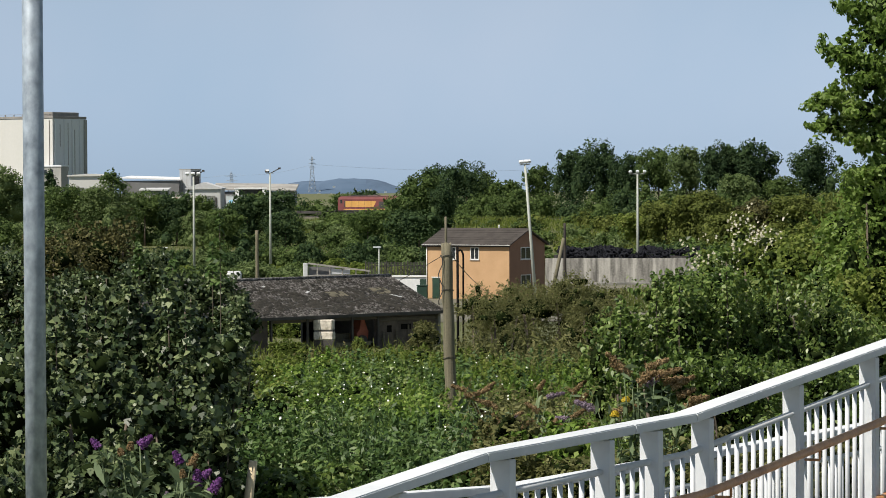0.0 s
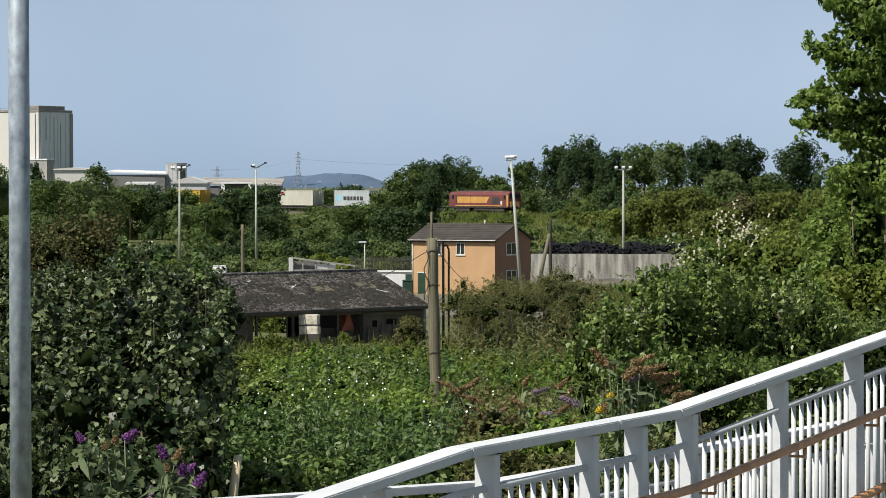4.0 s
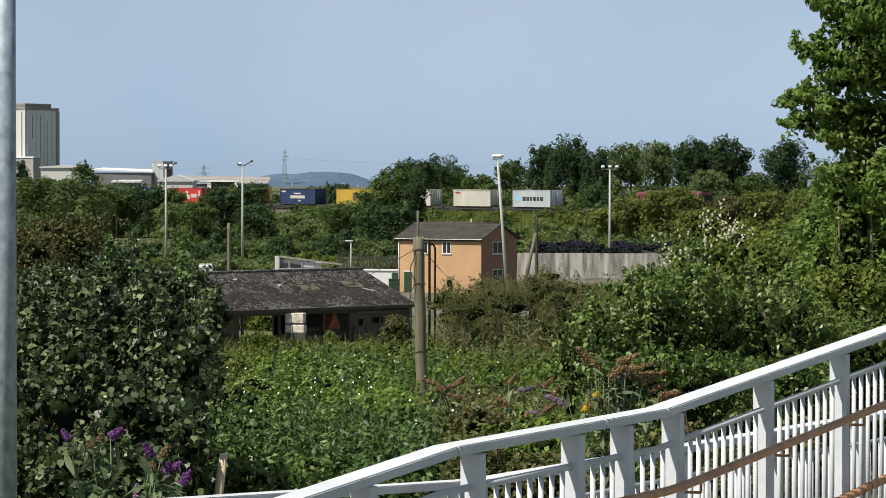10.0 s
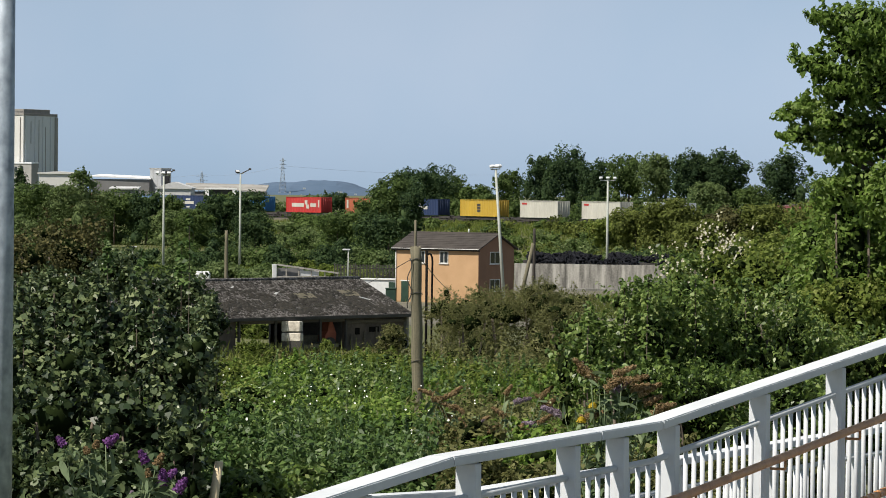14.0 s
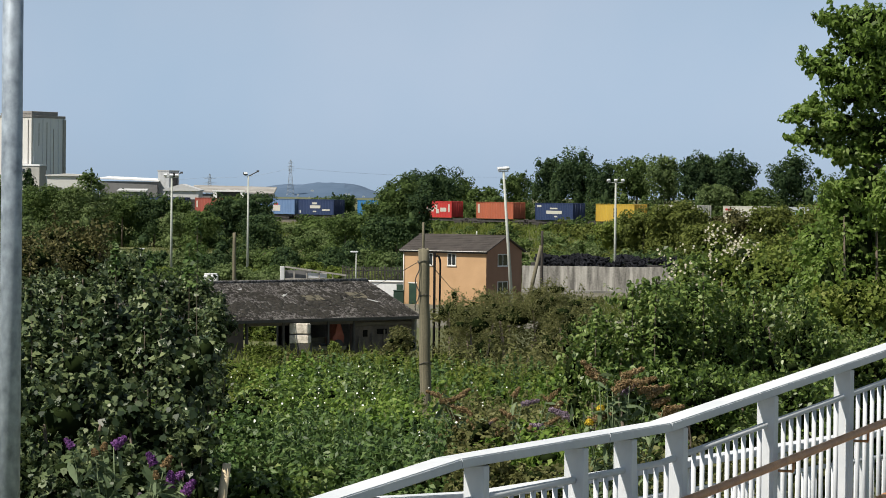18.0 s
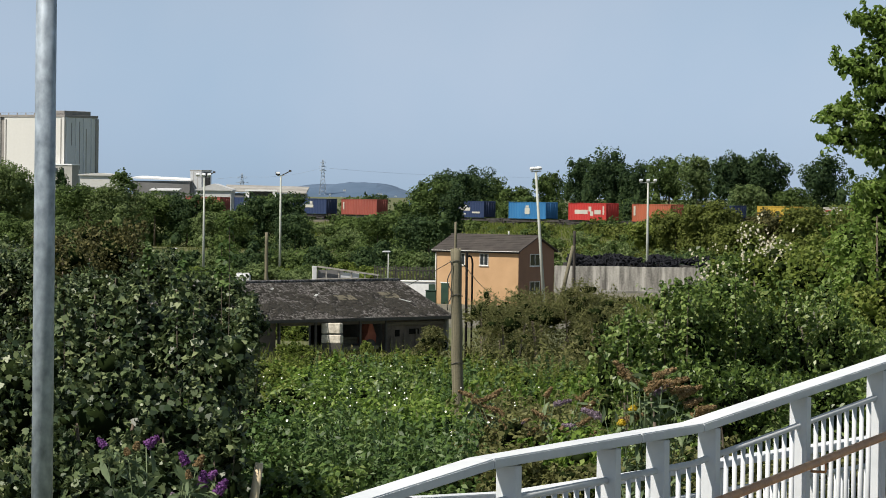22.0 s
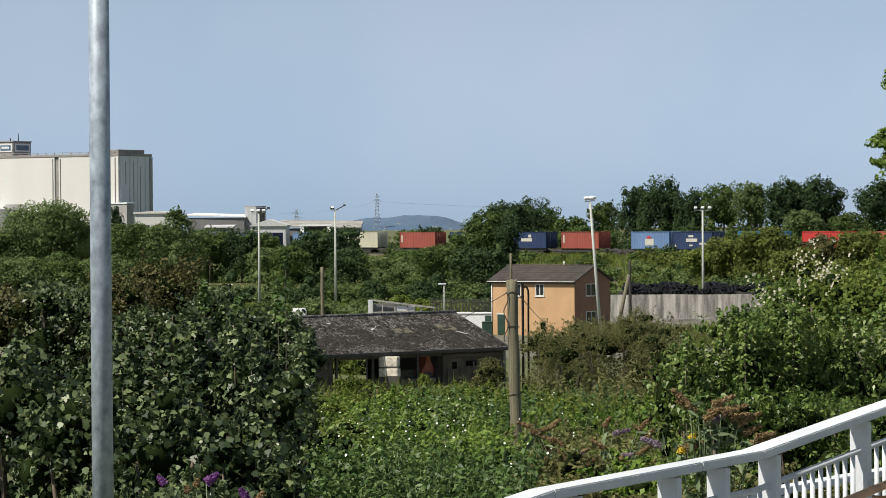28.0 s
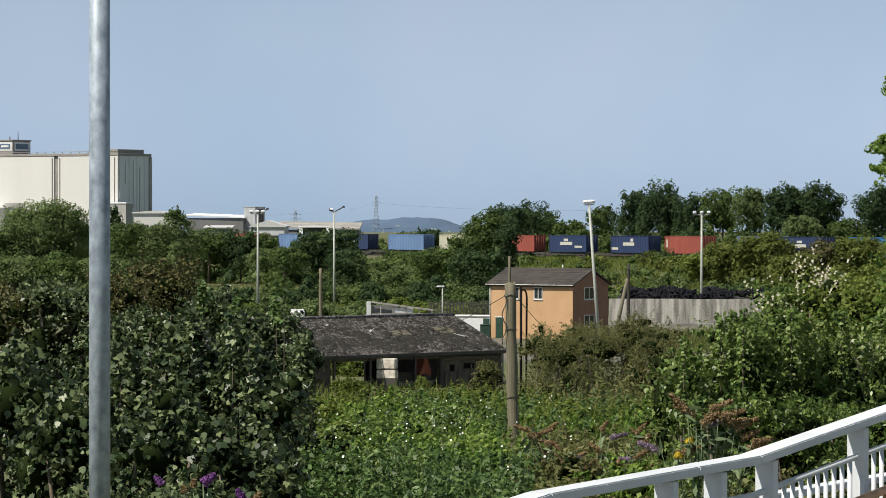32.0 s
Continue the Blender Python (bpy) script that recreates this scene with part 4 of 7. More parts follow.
M_MAROON = surface("faded_maroon_paint", (0.1, 0.026, 0.026), (0.17, 0.05, 0.048), 0.5, 0.55, fine=3, bump=0.02)
M_ROOFPALE = surface("pale_maroon_roof", (0.14, 0.08, 0.08), (0.26, 0.18, 0.17), 0.6, 0.8, fine=3, bump=0.02)
M_GOLD = surface("faded_gold_paint", (0.42, 0.22, 0.055), (0.55, 0.31, 0.09), 0.5, 0.55, fine=3, bump=0.02)


def build_loco():
    t = thing("locomotive", Matrix.Identity(4), "maroon and gold diesel freight locomotive hauling the train", "locomotive")
    L = 20.1
    # body outline across, drawn out along the length
    def hull(x0, x1, z0, z1, half, round_top):
        bm = bmesh.new()
        c = 1.22
        if round_top:
            out = [(c - half, z0), (c + half, z0), (c + half, z1 - 0.55), (c + half - 0.25, z1 - 0.18), (c + half - 0.7, z1), (c - half + 0.7, z1), (c - half + 0.25, z1 - 0.18), (c - half, z1 - 0.55)]
        else:
            out = [(c - half, z0), (c + half, z0), (c + half, z1), (c - half, z1)]
        prism(bm, out, -x1, -x0)
        bmesh.ops.rotate(bm, verts=bm.verts, cent=(0, 0, 0), matrix=Matrix.Rotation(math.pi / 2, 3, "Z"))
        return bm
    part("body", hull(2.3, L - 2.3, 1.15, 3.75, 1.3, True), M_MAROON, t)
    for x0, x1 in ((0.35, 2.28), (L - 2.28, L - 0.35)):
        part("cab", hull(x0, x1, 1.1, 3.72, 1.31, True), M_MAROON, t)
    for x0, x1 in ((0.3, 0.36), (L - 0.36, L - 0.3)):
        part("windscreen", boxed(x0 - 0.02, x1 + 0.02, 0.15, 2.3, 2.55, 3.3, 0.02), M_GLASS, t)
        part("nose", boxed(x0 - 0.03, x1 + 0.03, 0.3, 2.14, 1.2, 2.0, 0.02), M_GOLD, t, "yellow warning panel")
    bm = bmesh.new()
    prism(bm, [(3.0, 1.75), (12.6, 1.75), (13.6, 2.85), (3.0, 2.85)], -0.105, -0.08)
    part("side_band", bm, M_GOLD, t, "broad gold side band with a slanted end")
    part("sill_band", boxed(2.4, L - 2.4, -0.11, -0.08, 1.2, 1.36, 0.004), M_GOLD, t, "thin gold band along the sill")
    part("grille", boxed(14.4, 16.9, -0.12, -0.08, 1.6, 2.75, 0.01), M_DARK, t)
    part("grille", boxed(0.9 + 1.7, 3.0, -0.12, -0.08, 1.7, 2.9, 0.01), M_DARK, t)
    part("crest", boxed(17.2, 17.75, -0.12, -0.08, 1.5, 2.1, 0.01), M_UPVC, t, "small white plate")
    for u in (5.2, 7.4, 9.6, 11.8):
        part("door_seam", boxed(u, u + 0.06, -0.112, -0.106, 1.4, 3.1), M_DARK, t)
    part("roof_panel", boxed(2.5, L - 2.5, 0.32, 2.12, 3.7, 3.775, 0.02), M_ROOFPALE, t, "pinkish grey roof panel")
    for x0 in (1.2, L - 1.9):
        part("cab_window", boxed(x0, x0 + 0.7, -0.1, -0.07, 2.4, 3.1, 0.01), M_GLASS, t)
        part("cab_door", boxed(x0 + 0.9, x0 + 1.5, -0.1, -0.075, 1.2, 3.1, 0.01), M_MAROON if x0 < 5 else M_GOLD, t)
    part("roof_vent", boxed(4, 9, 0.5, 1.95, 3.82, 3.98, 0.05), M_DARK, t)
    part("exhaust", boxed(11, 12.4, 0.8, 1.6, 3.82, 4.02, 0.05), M_DARK, t)
    part("fuel_tank", boxed(8, 13.4, 0.1, 2.34, 0.35, 1.0, 0.1), M_DARK, t)
    part("solebar", boxed(0.6, L - 0.6, -0.06, 2.5, 0.9, 1.12, 0.02), M_DARK, t)
    part("roof_walkway", boxed(2.6, L - 2.6, 0.75, 1.7, 3.782, 3.86, 0.02), M_ROOFPALE, t)
    for xx in (4.4, L - 4.4):
        bm = bmesh.new()
        for yy in (0.1, 2.22):
            prism(bm, [(-2.4, 0.4), (-2.1, 0.85), (2.1, 0.85), (2.4, 0.4), (1.6, 0.3), (-1.6, 0.3)], yy, yy + 0.12)
        b = part("bogie", bm, M_DARK, t)
        b.matrix_basis = Matrix.Translation((xx, 0, 0))
        for dx in (-1.8, 0, 1.8):
            bm = bmesh.new()
            for yy in (0.3, 2.0):
                tube(bm, (0, yy, 0.53), (0, yy + 0.13, 0.53), 0.53, n=18)
            tube(bm, (0, 0.35, 0.53), (0, 2.1, 0.53), 0.09, n=8)
            w = part("wheelset", bm, M_DARK, b)
            w.matrix_basis = Matrix.Translation((dx, 0, 0))
    for xx in (0.1, L - 0.1):
        for yy in (0.4, 2.0):
            part("buffer", tubed((xx - 0.3, yy, 1.05), (xx + 0.3, yy, 1.05), 0.22, n=12), M_DARK, t)
    return t


TRAIN = [(build_loco(), 39.0, 0.0)]
for i, (key, off) in enumerate(LOADS):
    TRAIN.append((build_container(key, i), -off, 1.0))
for i in range(-1, 20):
    TRAIN.append((build_wagon(), -19.6 * i - 3.2, 1.0))


def motions():
    for ob, off, z in TRAIN:
        walk(ob, [(t, place_on_track(travel(t) + off, z)) for t in range(0, 33, 2)])


# ---------------------------------------------------------------- the yard and what stands in it
WALL_TOP = 2.86


def build_concrete_wall():
    x0, y0, _ = 8.171, 365.85, 0.204
    x1, y1, _ = 32.7, 360.0, 0.876
    a = math.atan2(y1 - y0, x1 - x0)
    L = math.hypot(x1 - x0, y1 - y0)
    t = thing("concrete_wall", Matrix.Translation((x0, y0, 0)) @ Matrix.Rotation(a, 4, "Z"), "tall stained grey concrete retaining wall of the yard", "wall")
    n = 9
    for i in range(n):
        part("panel", boxed(i * L / n + 0.01, (i + 1) * L / n - 0.01, 0, 0.25, -0.1, WALL_TOP + 0.015 * (i % 3), 0.015), M_WALL, t)
    for i in range(1, n):
        part("joint_strip", boxed(i * L / n - 0.03, i * L / n + 0.03, -0.02, -0.003, -0.1, WALL_TOP - 0.08), M_WALL, t)
    part("kerb", boxed(0, L, -0.5, -0.08, -0.1, 0.3, 0.03), M_CONCRETE, t)
    # heap of old tyres behind the wall
    rng = np.random.default_rng(11)
    h = thing("tyre_heap", Matrix.Translation((x0, y0, 0)) @ Matrix.Rotation(a, 4, "Z"), "long dark heap of old tyres piled behind the concrete wall", "tyre heap", kind="stuff")
    bm = bmesh.new()
    M_TYRE = surface("dull_black_rubber", (0.005, 0.006, 0.008), (0.02, 0.021, 0.027), 1.0, 0.9, fine=5)
    M_TYRE.node_tree.nodes["Principled BSDF"].inputs["Specular IOR Level"].default_value = 0.15
    for i in range(520):
        u = rng.uniform(1.2, 12.6) if i % 5 else rng.uniform(12.6, L)
        top = WALL_TOP + 1.05 - 0.01 * u + 0.16 * math.sin(u * 1.3) - (0.7 if abs(u - 9.5) < 0.5 else 0)
        v = rng.uniform(0.35, 2.8)
        z = min(top, WALL_TOP + 0.1 + 1.6 * (v / 2.0)) - rng.uniform(0, 0.4)
        m = Matrix.Translation((u, v, z)) @ Euler((rng.uniform(-1.5, 1.5), rng.uniform(-1.2, 1.2), rng.uniform(0, 3))).to_matrix().to_4x4()
        R, r, N, K = 0.27, 0.1, 9, 5
        ring = [[bm.verts.new(m @ Vector(((R + r * math.cos(q)) * math.cos(p), (R + r * math.cos(q)) * math.sin(p), 0.8 * r * math.sin(q)))) for q in (2 * math.pi * k / K for k in range(K))] for p in (2 * math.pi * j / N for j in range(N))]
        for j in range(N):
            for k in range(K):
                bm.faces.new((ring[j][k], ring[(j + 1) % N][k], ring[(j + 1) % N][(k + 1) % K], ring[j][(k + 1) % K]))
    part("tyres", bm, M_TYRE, h)
    bm = bmesh.new()
    prism(bm, [(0.8, 0), (L, 0), (L, WALL_TOP - 0.4), (13, WALL_TOP + 0.3), (0.8, WALL_TOP + 0.35)], 0.8, 3.2)
    part("heap_base", bm, M_DARK, h)


build_concrete_wall()

# yard surface
def build_yard():
    bm = bmesh.new()
    nx, ny = 30, 24
    grid = [[bm.verts.new((-46 + 92 * i / nx, 268 + 108 * j / ny, ground_height(-46 + 92 * i / nx, 268 + 108 * j / ny) + 0.03)) for i in range(nx + 1)] for j in range(ny + 1)]
    for j in range(ny):
        for i in range(nx):
            bm.faces.new((grid[j][i], grid[j][i + 1], grid[j + 1][i + 1], grid[j + 1][i]))
    me = bpy.data.meshes.new("yard")
    bm.to_mesh(me)
    bm.free()
    me.materials.append(M_YARD)
    tagged(new("pavement", me), "worn pale concrete yard surface between the buildings", "pavement", kind="structure")


build_yard()

M_LENS = surface("milky_lamp_glass", (0.5, 0.52, 0.55), (0.66, 0.68, 0.7), 3, 0.15, bump=0)
M_LAMPHEAD = surface("pale_lamp_housing", (0.42, 0.44, 0.46), (0.62, 0.64, 0.66), 3, 0.5)
M_MAST = surface("pale_grey_mast", (0.26, 0.28, 0.25), (0.4, 0.42, 0.38), 1.5, 0.55, bump=0.02)


def build_mast(x, y, top, heads, lean, label, strut=False, shell=None):
    """A tall floodlight mast: tapered pole, cross-arm and lamp heads."""
    g = ground_height(x, y)
    t = thing("floodlight_mast", Matrix.Translation((x, y, g)) @ Matrix.Rotation(radians(lean), 4, "Y"), label, "floodlight", "floodlight masts")
    H = (top - g) / math.cos(radians(lean))
    part("pole", tubed((0, 0, -0.2), (0, 0, H), 0.17, 0.1, 12), M_MAST, t)
    arm = max(abs(h[0]) for h in heads) + 0.1
    part("crossarm", boxed(-arm, arm, -0.04, 0.04, H - 0.05, H + 0.03, 0.01), M_MAST, t)
    for dx, tilt, turn, big in heads:
        hd = part("floodlight", boxed(-0.3 * big, 0.3 * big, -0.1, 0.12, -0.2 * big, 0.22 * big, 0.03), shell or M_LAMPHEAD, t, "floodlight head with a flat glass")
        hd.matrix_basis = Matrix.Translation((dx, -0.1, H + 0.25)) @ Matrix.Rotation(radians(turn), 4, "Z") @ Matrix.Rotation(radians(tilt), 4, "X")
        glass = part("lens", boxed(-0.25 * big, 0.25 * big, -0.125, -0.102, -0.15 * big, 0.17 * big), M_LENS, hd)
        glass.matrix_basis = Matrix.Identity(4)
        part("bracket", tubed((dx, 0, H), (dx, -0.08, H + 0.22), 0.03, n=6), M_MAST, t)
    if strut:
        bm = tubed((0.1, 0, H), (1.15, 0, H + 0.55), 0.06, n=6)
        box(bm, 1.0, 1.3, -0.12, 0.12, H + 0.45, H + 0.68)
        part("side_arm", bm, M_DARK, t, "dark side arm with a small lamp")


x, y, z = -32.500, 400.00, 12.106
build_mast(x, y, z, [(-0.75, -50, 5, 0.75), (-0.05, -50, -5, 0.75), (0.6, -50, 8, 0.75)], 0.0, "tall grey floodlight mast with a cluster of lamp heads", True)
x, y, z = -24.276, 413.79, 12.416
build_mast(x, y, z, [(-0.35, -40, 20, 0.85)], 0.0, "tall grey floodlight mast with two lamp heads", True, M_DARK)
x, y, z = 5.89, 300.00, 12.643
build_mast(x, y, z, [(-0.3, -45, 15, 0.7), (0.12, -45, -10, 0.7), (0.36, -50, 30, 0.6)], -4.2, "leaning grey floodlight mast beside the brick house")
x, y, z = 18.625, 375.00, 11.943
build_mast(x, y, z, [(-0.78, -40, 25, 0.6), (0.0, -40, 0, 0.6), (0.78, -40, -25, 0.6)], 0.0, "tall grey floodlight mast with three lamp heads")


def build_street_lamp():
    x, y, z = -9.412, 352.94, 4.346
    g = ground_height(x, y)
    t = thing("street_lamp", Matrix.Translation((x, y, g)), "short grey street lamp with a white head", "street lamp")
    part("pole", tubed((0, 0, -0.1), (0, 0, z - g), 0.09, 0.06, 10), M_MAST, t)
    bm = boxed(-0.62, 0.22, -0.14, 0.14, z - g - 0.02, z - g + 0.14, 0.05)
    part("head", bm, M_LAMPHEAD, t, "white lamp head")


build_street_lamp()


def build_thin_lamp():
    x, y, z = -37.9, 420.0, 3.2
    g = ground_height(x, y)
    t = thing("street_lamp", Matrix.Translation((x, y, g)), "thin grey lamp post with a small pale head", "street lamp")
    part("pole", tubed((0, 0, -0.1), (0, 0, z - g), 0.075, 0.05, 8), M_MAST, t)
    part("head", boxed(-0.18, 0.5, -0.1, 0.1, z - g - 0.02, z - g + 0.12, 0.04), M_LAMPHEAD, t, "pale lamp head")


build_thin_lamp()


def build_pole(name, label, x, y, top, r0, r1, mat, lean=(0, 0), base=None, extra=None):
    g = ground_height(x, y) if base is None else base
    t = thing(name, Matrix.Translation((x, y, g)), label, "pole")
    bm = bmesh.new()
    H = top - g
    n, k = 12, 14
    rings = []
    for i in range(n + 1):
        f = i / n
        r = r0 + (r1 - r0) * f
        rings.append([bm.verts.new((lean[0] * f + 0.01 * math.sin(i * 1.9) + r * math.cos(q), lean[1] * f + r * math.sin(q), -0.2 + (H + 0.2) * f + (0.03 * math.sin(3 * q) if i == n else 0))) for q in (2 * math.pi * j / k for j in range(k))])
    for a, b in zip(rings, rings[1:]):
        for j in range(k):
            bm.faces.new((a[j], a[(j + 1) % k], b[(j + 1) % k], b[j])).smooth = True
    bm.faces.new(rings[-1])
    part("shaft", bm, mat, t)
    return t, H


x, y, z = -0.406, 75.00, 9.672
pole, H = build_pole("utility_pole", "weathered grey-brown wooden utility pole with loose wire", x, y, z, 0.132, 0.118, M_WOOD, lean=(-0.1, 0))
for k, zz in enumerate((0.3, 1.05, 2.55)):
    r = 0.13 + 0.004 * zz
    c = -0.1 * (H - zz) / H
    bm = hose([(c + r * math.cos(q), r * math.sin(q), H - zz + 0.02 * math.sin(3 * q) + 0.006 * q) for q in (2 * math.pi * i / 16 for i in range(17))], 0.008, 5)
    part("wire_band", bm, M_DARK, pole, "dark wire wrapped round the pole")
bm = hose([(-0.23 + 0.05 * math.sin(i * 0.9), -0.12, H - 0.25 - 0.085 * i) for i in range(14)], 0.012, 5)
part("loose_cable", bm, M_DARK, pole)
x, y, z = -1.038, 150.00, 9.518
build_pole("pole", "thin grey wooden pole rising behind the utility pole", x, y, z, 0.07, 0.055, M_WOOD)
x, y, z = -17.091, 272.73, 7.335
build_pole("pole", "short stout weathered timber post by the yard", x, y, z, 0.16, 0.13, M_WOOD)
x, y, z = 8.895, 315.79, 7.220
build_pole("pole", "dark upright timber pole beside the wall", x, y, z, 0.16, 0.12, M_DARKPOLE)
x, y, z = 8.608, 309.28, 5.957
g = ground_height(x - 1, y)
strut = thing("pole_strut", Matrix.Translation((x - 1.3, y, g)), "weathered timber strut leaning on the dark pole", "pole")
part("shaft", tubed((0, 0, -0.1), (1.3, 0.1, z - g), 0.19, 0.15, 10), M_WOOD, strut)


def build_black_hoop():
    x, y, z = -0.618, 176.47, 7.702
    g = ground_height(x, y)
    t = thing("vent_pipe", Matrix.Translation((x, y, g)), "pair of black pipes joined by a bent top", "pipe")
    H = z - g
    part("pipe", tubed((0, 0, -0.1), (0, 0, H), 0.075, 0.07, 10), M_BLACK, t)
    bm = hose([(0.06, 0, H - 0.22), (0.14, 0, H - 0.16), (0.22, 0, H - 0.22), (0.28, 0, H - 0.36), (0.3, 0, H - 0.6), (0.29, 0, H - 1.6), (0.27, 0, -0.1)], 0.055, 8)
    part("bent_pipe", bm, M_BLACK, t)


build_black_hoop()


def build_cable(label, a, b, sag, r):
    t = thing("cable", Matrix.Translation(a), label, "cable")
    a, b = Vector(a), Vector(b)
    part("strand", hose([(b - a) * f - Vector((0, 0, sag * 4 * f * (1 - f))) for f in (i / 16 for i in range(17))], r, 5), M_DARK, t)


build_cable("thin black cable from the pole to the house", (-0.450, 75.00, 9.484), (3.651, 317.46, 2.084), 1.2, 0.009)
build_cable("thin black cable strung over the old shed", (-0.463, 75.00, 9.484), (-17.091, 272.73, 3.926), 2.0, 0.009)


def build_stock_pen():
    """Low pale timber frame with a sloping top rail on a dark base."""
    x, y, z = -16.860, 348.84, 1.405
    g = ground_height(x, y)
    t = thing("timber_pen", Matrix.Translation((x, y, g)) @ Matrix.Rotation(radians(8), 4, "Z"), "low weathered timber pen with a pale sloping rail", "pen")
    grey = surface("silvered_timber", (0.2, 0.19, 0.17), (0.42, 0.4, 0.36), 2, 0.9)
    part("gate_post", boxed(-0.25, 0.2, -0.1, 0.15, 0, 2.9, 0.03), M_WHITE, t, "white painted post")
    part("base_wall", boxed(0.25, 6.6, 0, 0.2, 0, 1.45, 0.02), M_SHEDWALL, t)
    part("rail", boxed(0.25, 6.6, -0.06, -0.003, 1.5, 1.66, 0.01), grey, t)
    bm = bmesh.new()
    prism(bm, [(0.25, 2.78), (0.25, 2.95), (6.6, 2.1), (6.6, 1.93)], -0.08, 0.02)
    part("sloping_rail", bm, grey, t)
    part("back_panel", boxed(0.3, 3.0, 0.3, 0.36, 1.5, 2.5, 0.01), M_SHEDWALL, t)
    part("white_panel", boxed(2.6, 4.6, 0.12, 0.18, 1.7, 2.25, 0.01), M_WHITE, t)
    for px in (1.2, 2.5, 3.8, 5.2, 6.5):
        part("post", boxed(px - 0.06, px + 0.06, 0.03, 0.11, 0, 2.83 - 0.134 * px, 0.01), grey, t)


build_stock_pen()


def build_mesh_fence():
    x0, y0, _ = -11.500, 375.00, 0.732
    x1, y1, _ = -4.500, 375.00, 0.906
    L = x1 - x0
    t = thing("fence", Matrix.Translation((x0, y0, 0)), "dark steel palisade fence beside the brick house", "fence")
    n = int(L / 0.16)
    for i in range(n):
        ob = part("pale", PALE, None, t)
        ob.matrix_basis = Matrix.Translation((i * 0.16, 0, 0.04 * math.sin(i * 0.7)))
    for zz in (0.5, 1.9):
        part("rail", boxed(0, L, 0.03, 0.09, zz, zz + 0.08), M_DARK, t)
    for i in range(4):
        part("post", boxed(i * L / 3 - 0.05, i * L / 3 + 0.05, 0.1, 0.2, 0, 2.5, 0.01), M_DARK, t)


_bm = boxed(-0.04, 0.04, 0, 0.02, 0, 2.35)
PALE = bpy.data.meshes.new("pale")
_bm.to_mesh(PALE)
_bm.free()
PALE.materials.append(M_DARK)
build_mesh_fence()


def build_white_cabin():
    x, y, z = -8.182, 340.91, 1.738
    t = thing("site_cabin", Matrix.Translation((x, y, 0)) @ Matrix.Rotation(radians(-14), 4, "Z"), "low white flat-roofed cabin between shed and house", "cabin")
    h = z
    part("wall", boxed(0, 4.6, 0, 2.5, 0.1, h - 0.12, 0.02), M_WHITE, t)
    part("roof", boxed(-0.1, 4.7, -0.12, 2.6, h - 0.12, h, 0.03), M_UPVC, t)
    part("skirt", boxed(0.1, 4.5, 0.05, 2.4, -0.05, 0.1), M_DARK, t)
    part("door", boxed(3.3, 4.1, -0.04, -0.002, 0.2, min(h - 0.3, 2.1), 0.01), material_green(), t, "dark green door")


build_white_cabin()


def build_bin():
    x, y, _ = -4.516, 322.58, 1.291
    t = thing("storage_bin", Matrix.Translation((x, y, 0)), "dark green storage bin by the brick house", "bin")
    part("body", boxed(-0.5, 0.5, 0, 0.8, 0.08, 1.25, 0.05), material_green(), t)
    part("lid", boxed(-0.54, 0.54, -0.04, 0.84, 1.253, 1.36, 0.03), material_green(), t)


build_bin()


def build_sacks():
    for name_x, w in ((-27.355, 0.42), (-26.581, 0.5)):
        y = 387.0
        g = ground_height(name_x, y)
        t = thing("bulk_bag", Matrix.Translation((name_x, y, g)), "white bulk bag standing at the edge of the yard", "bag")
        part("bag", boxed(-w, w, 0, 0.9, 0, 1.0, 0.16), M_WHITE, t)
        part("fold", boxed(-w * 0.8, w * 0.8, 0.15, 0.75, 1.0, 1.14, 0.06), M_WHITE, t)


build_sacks()

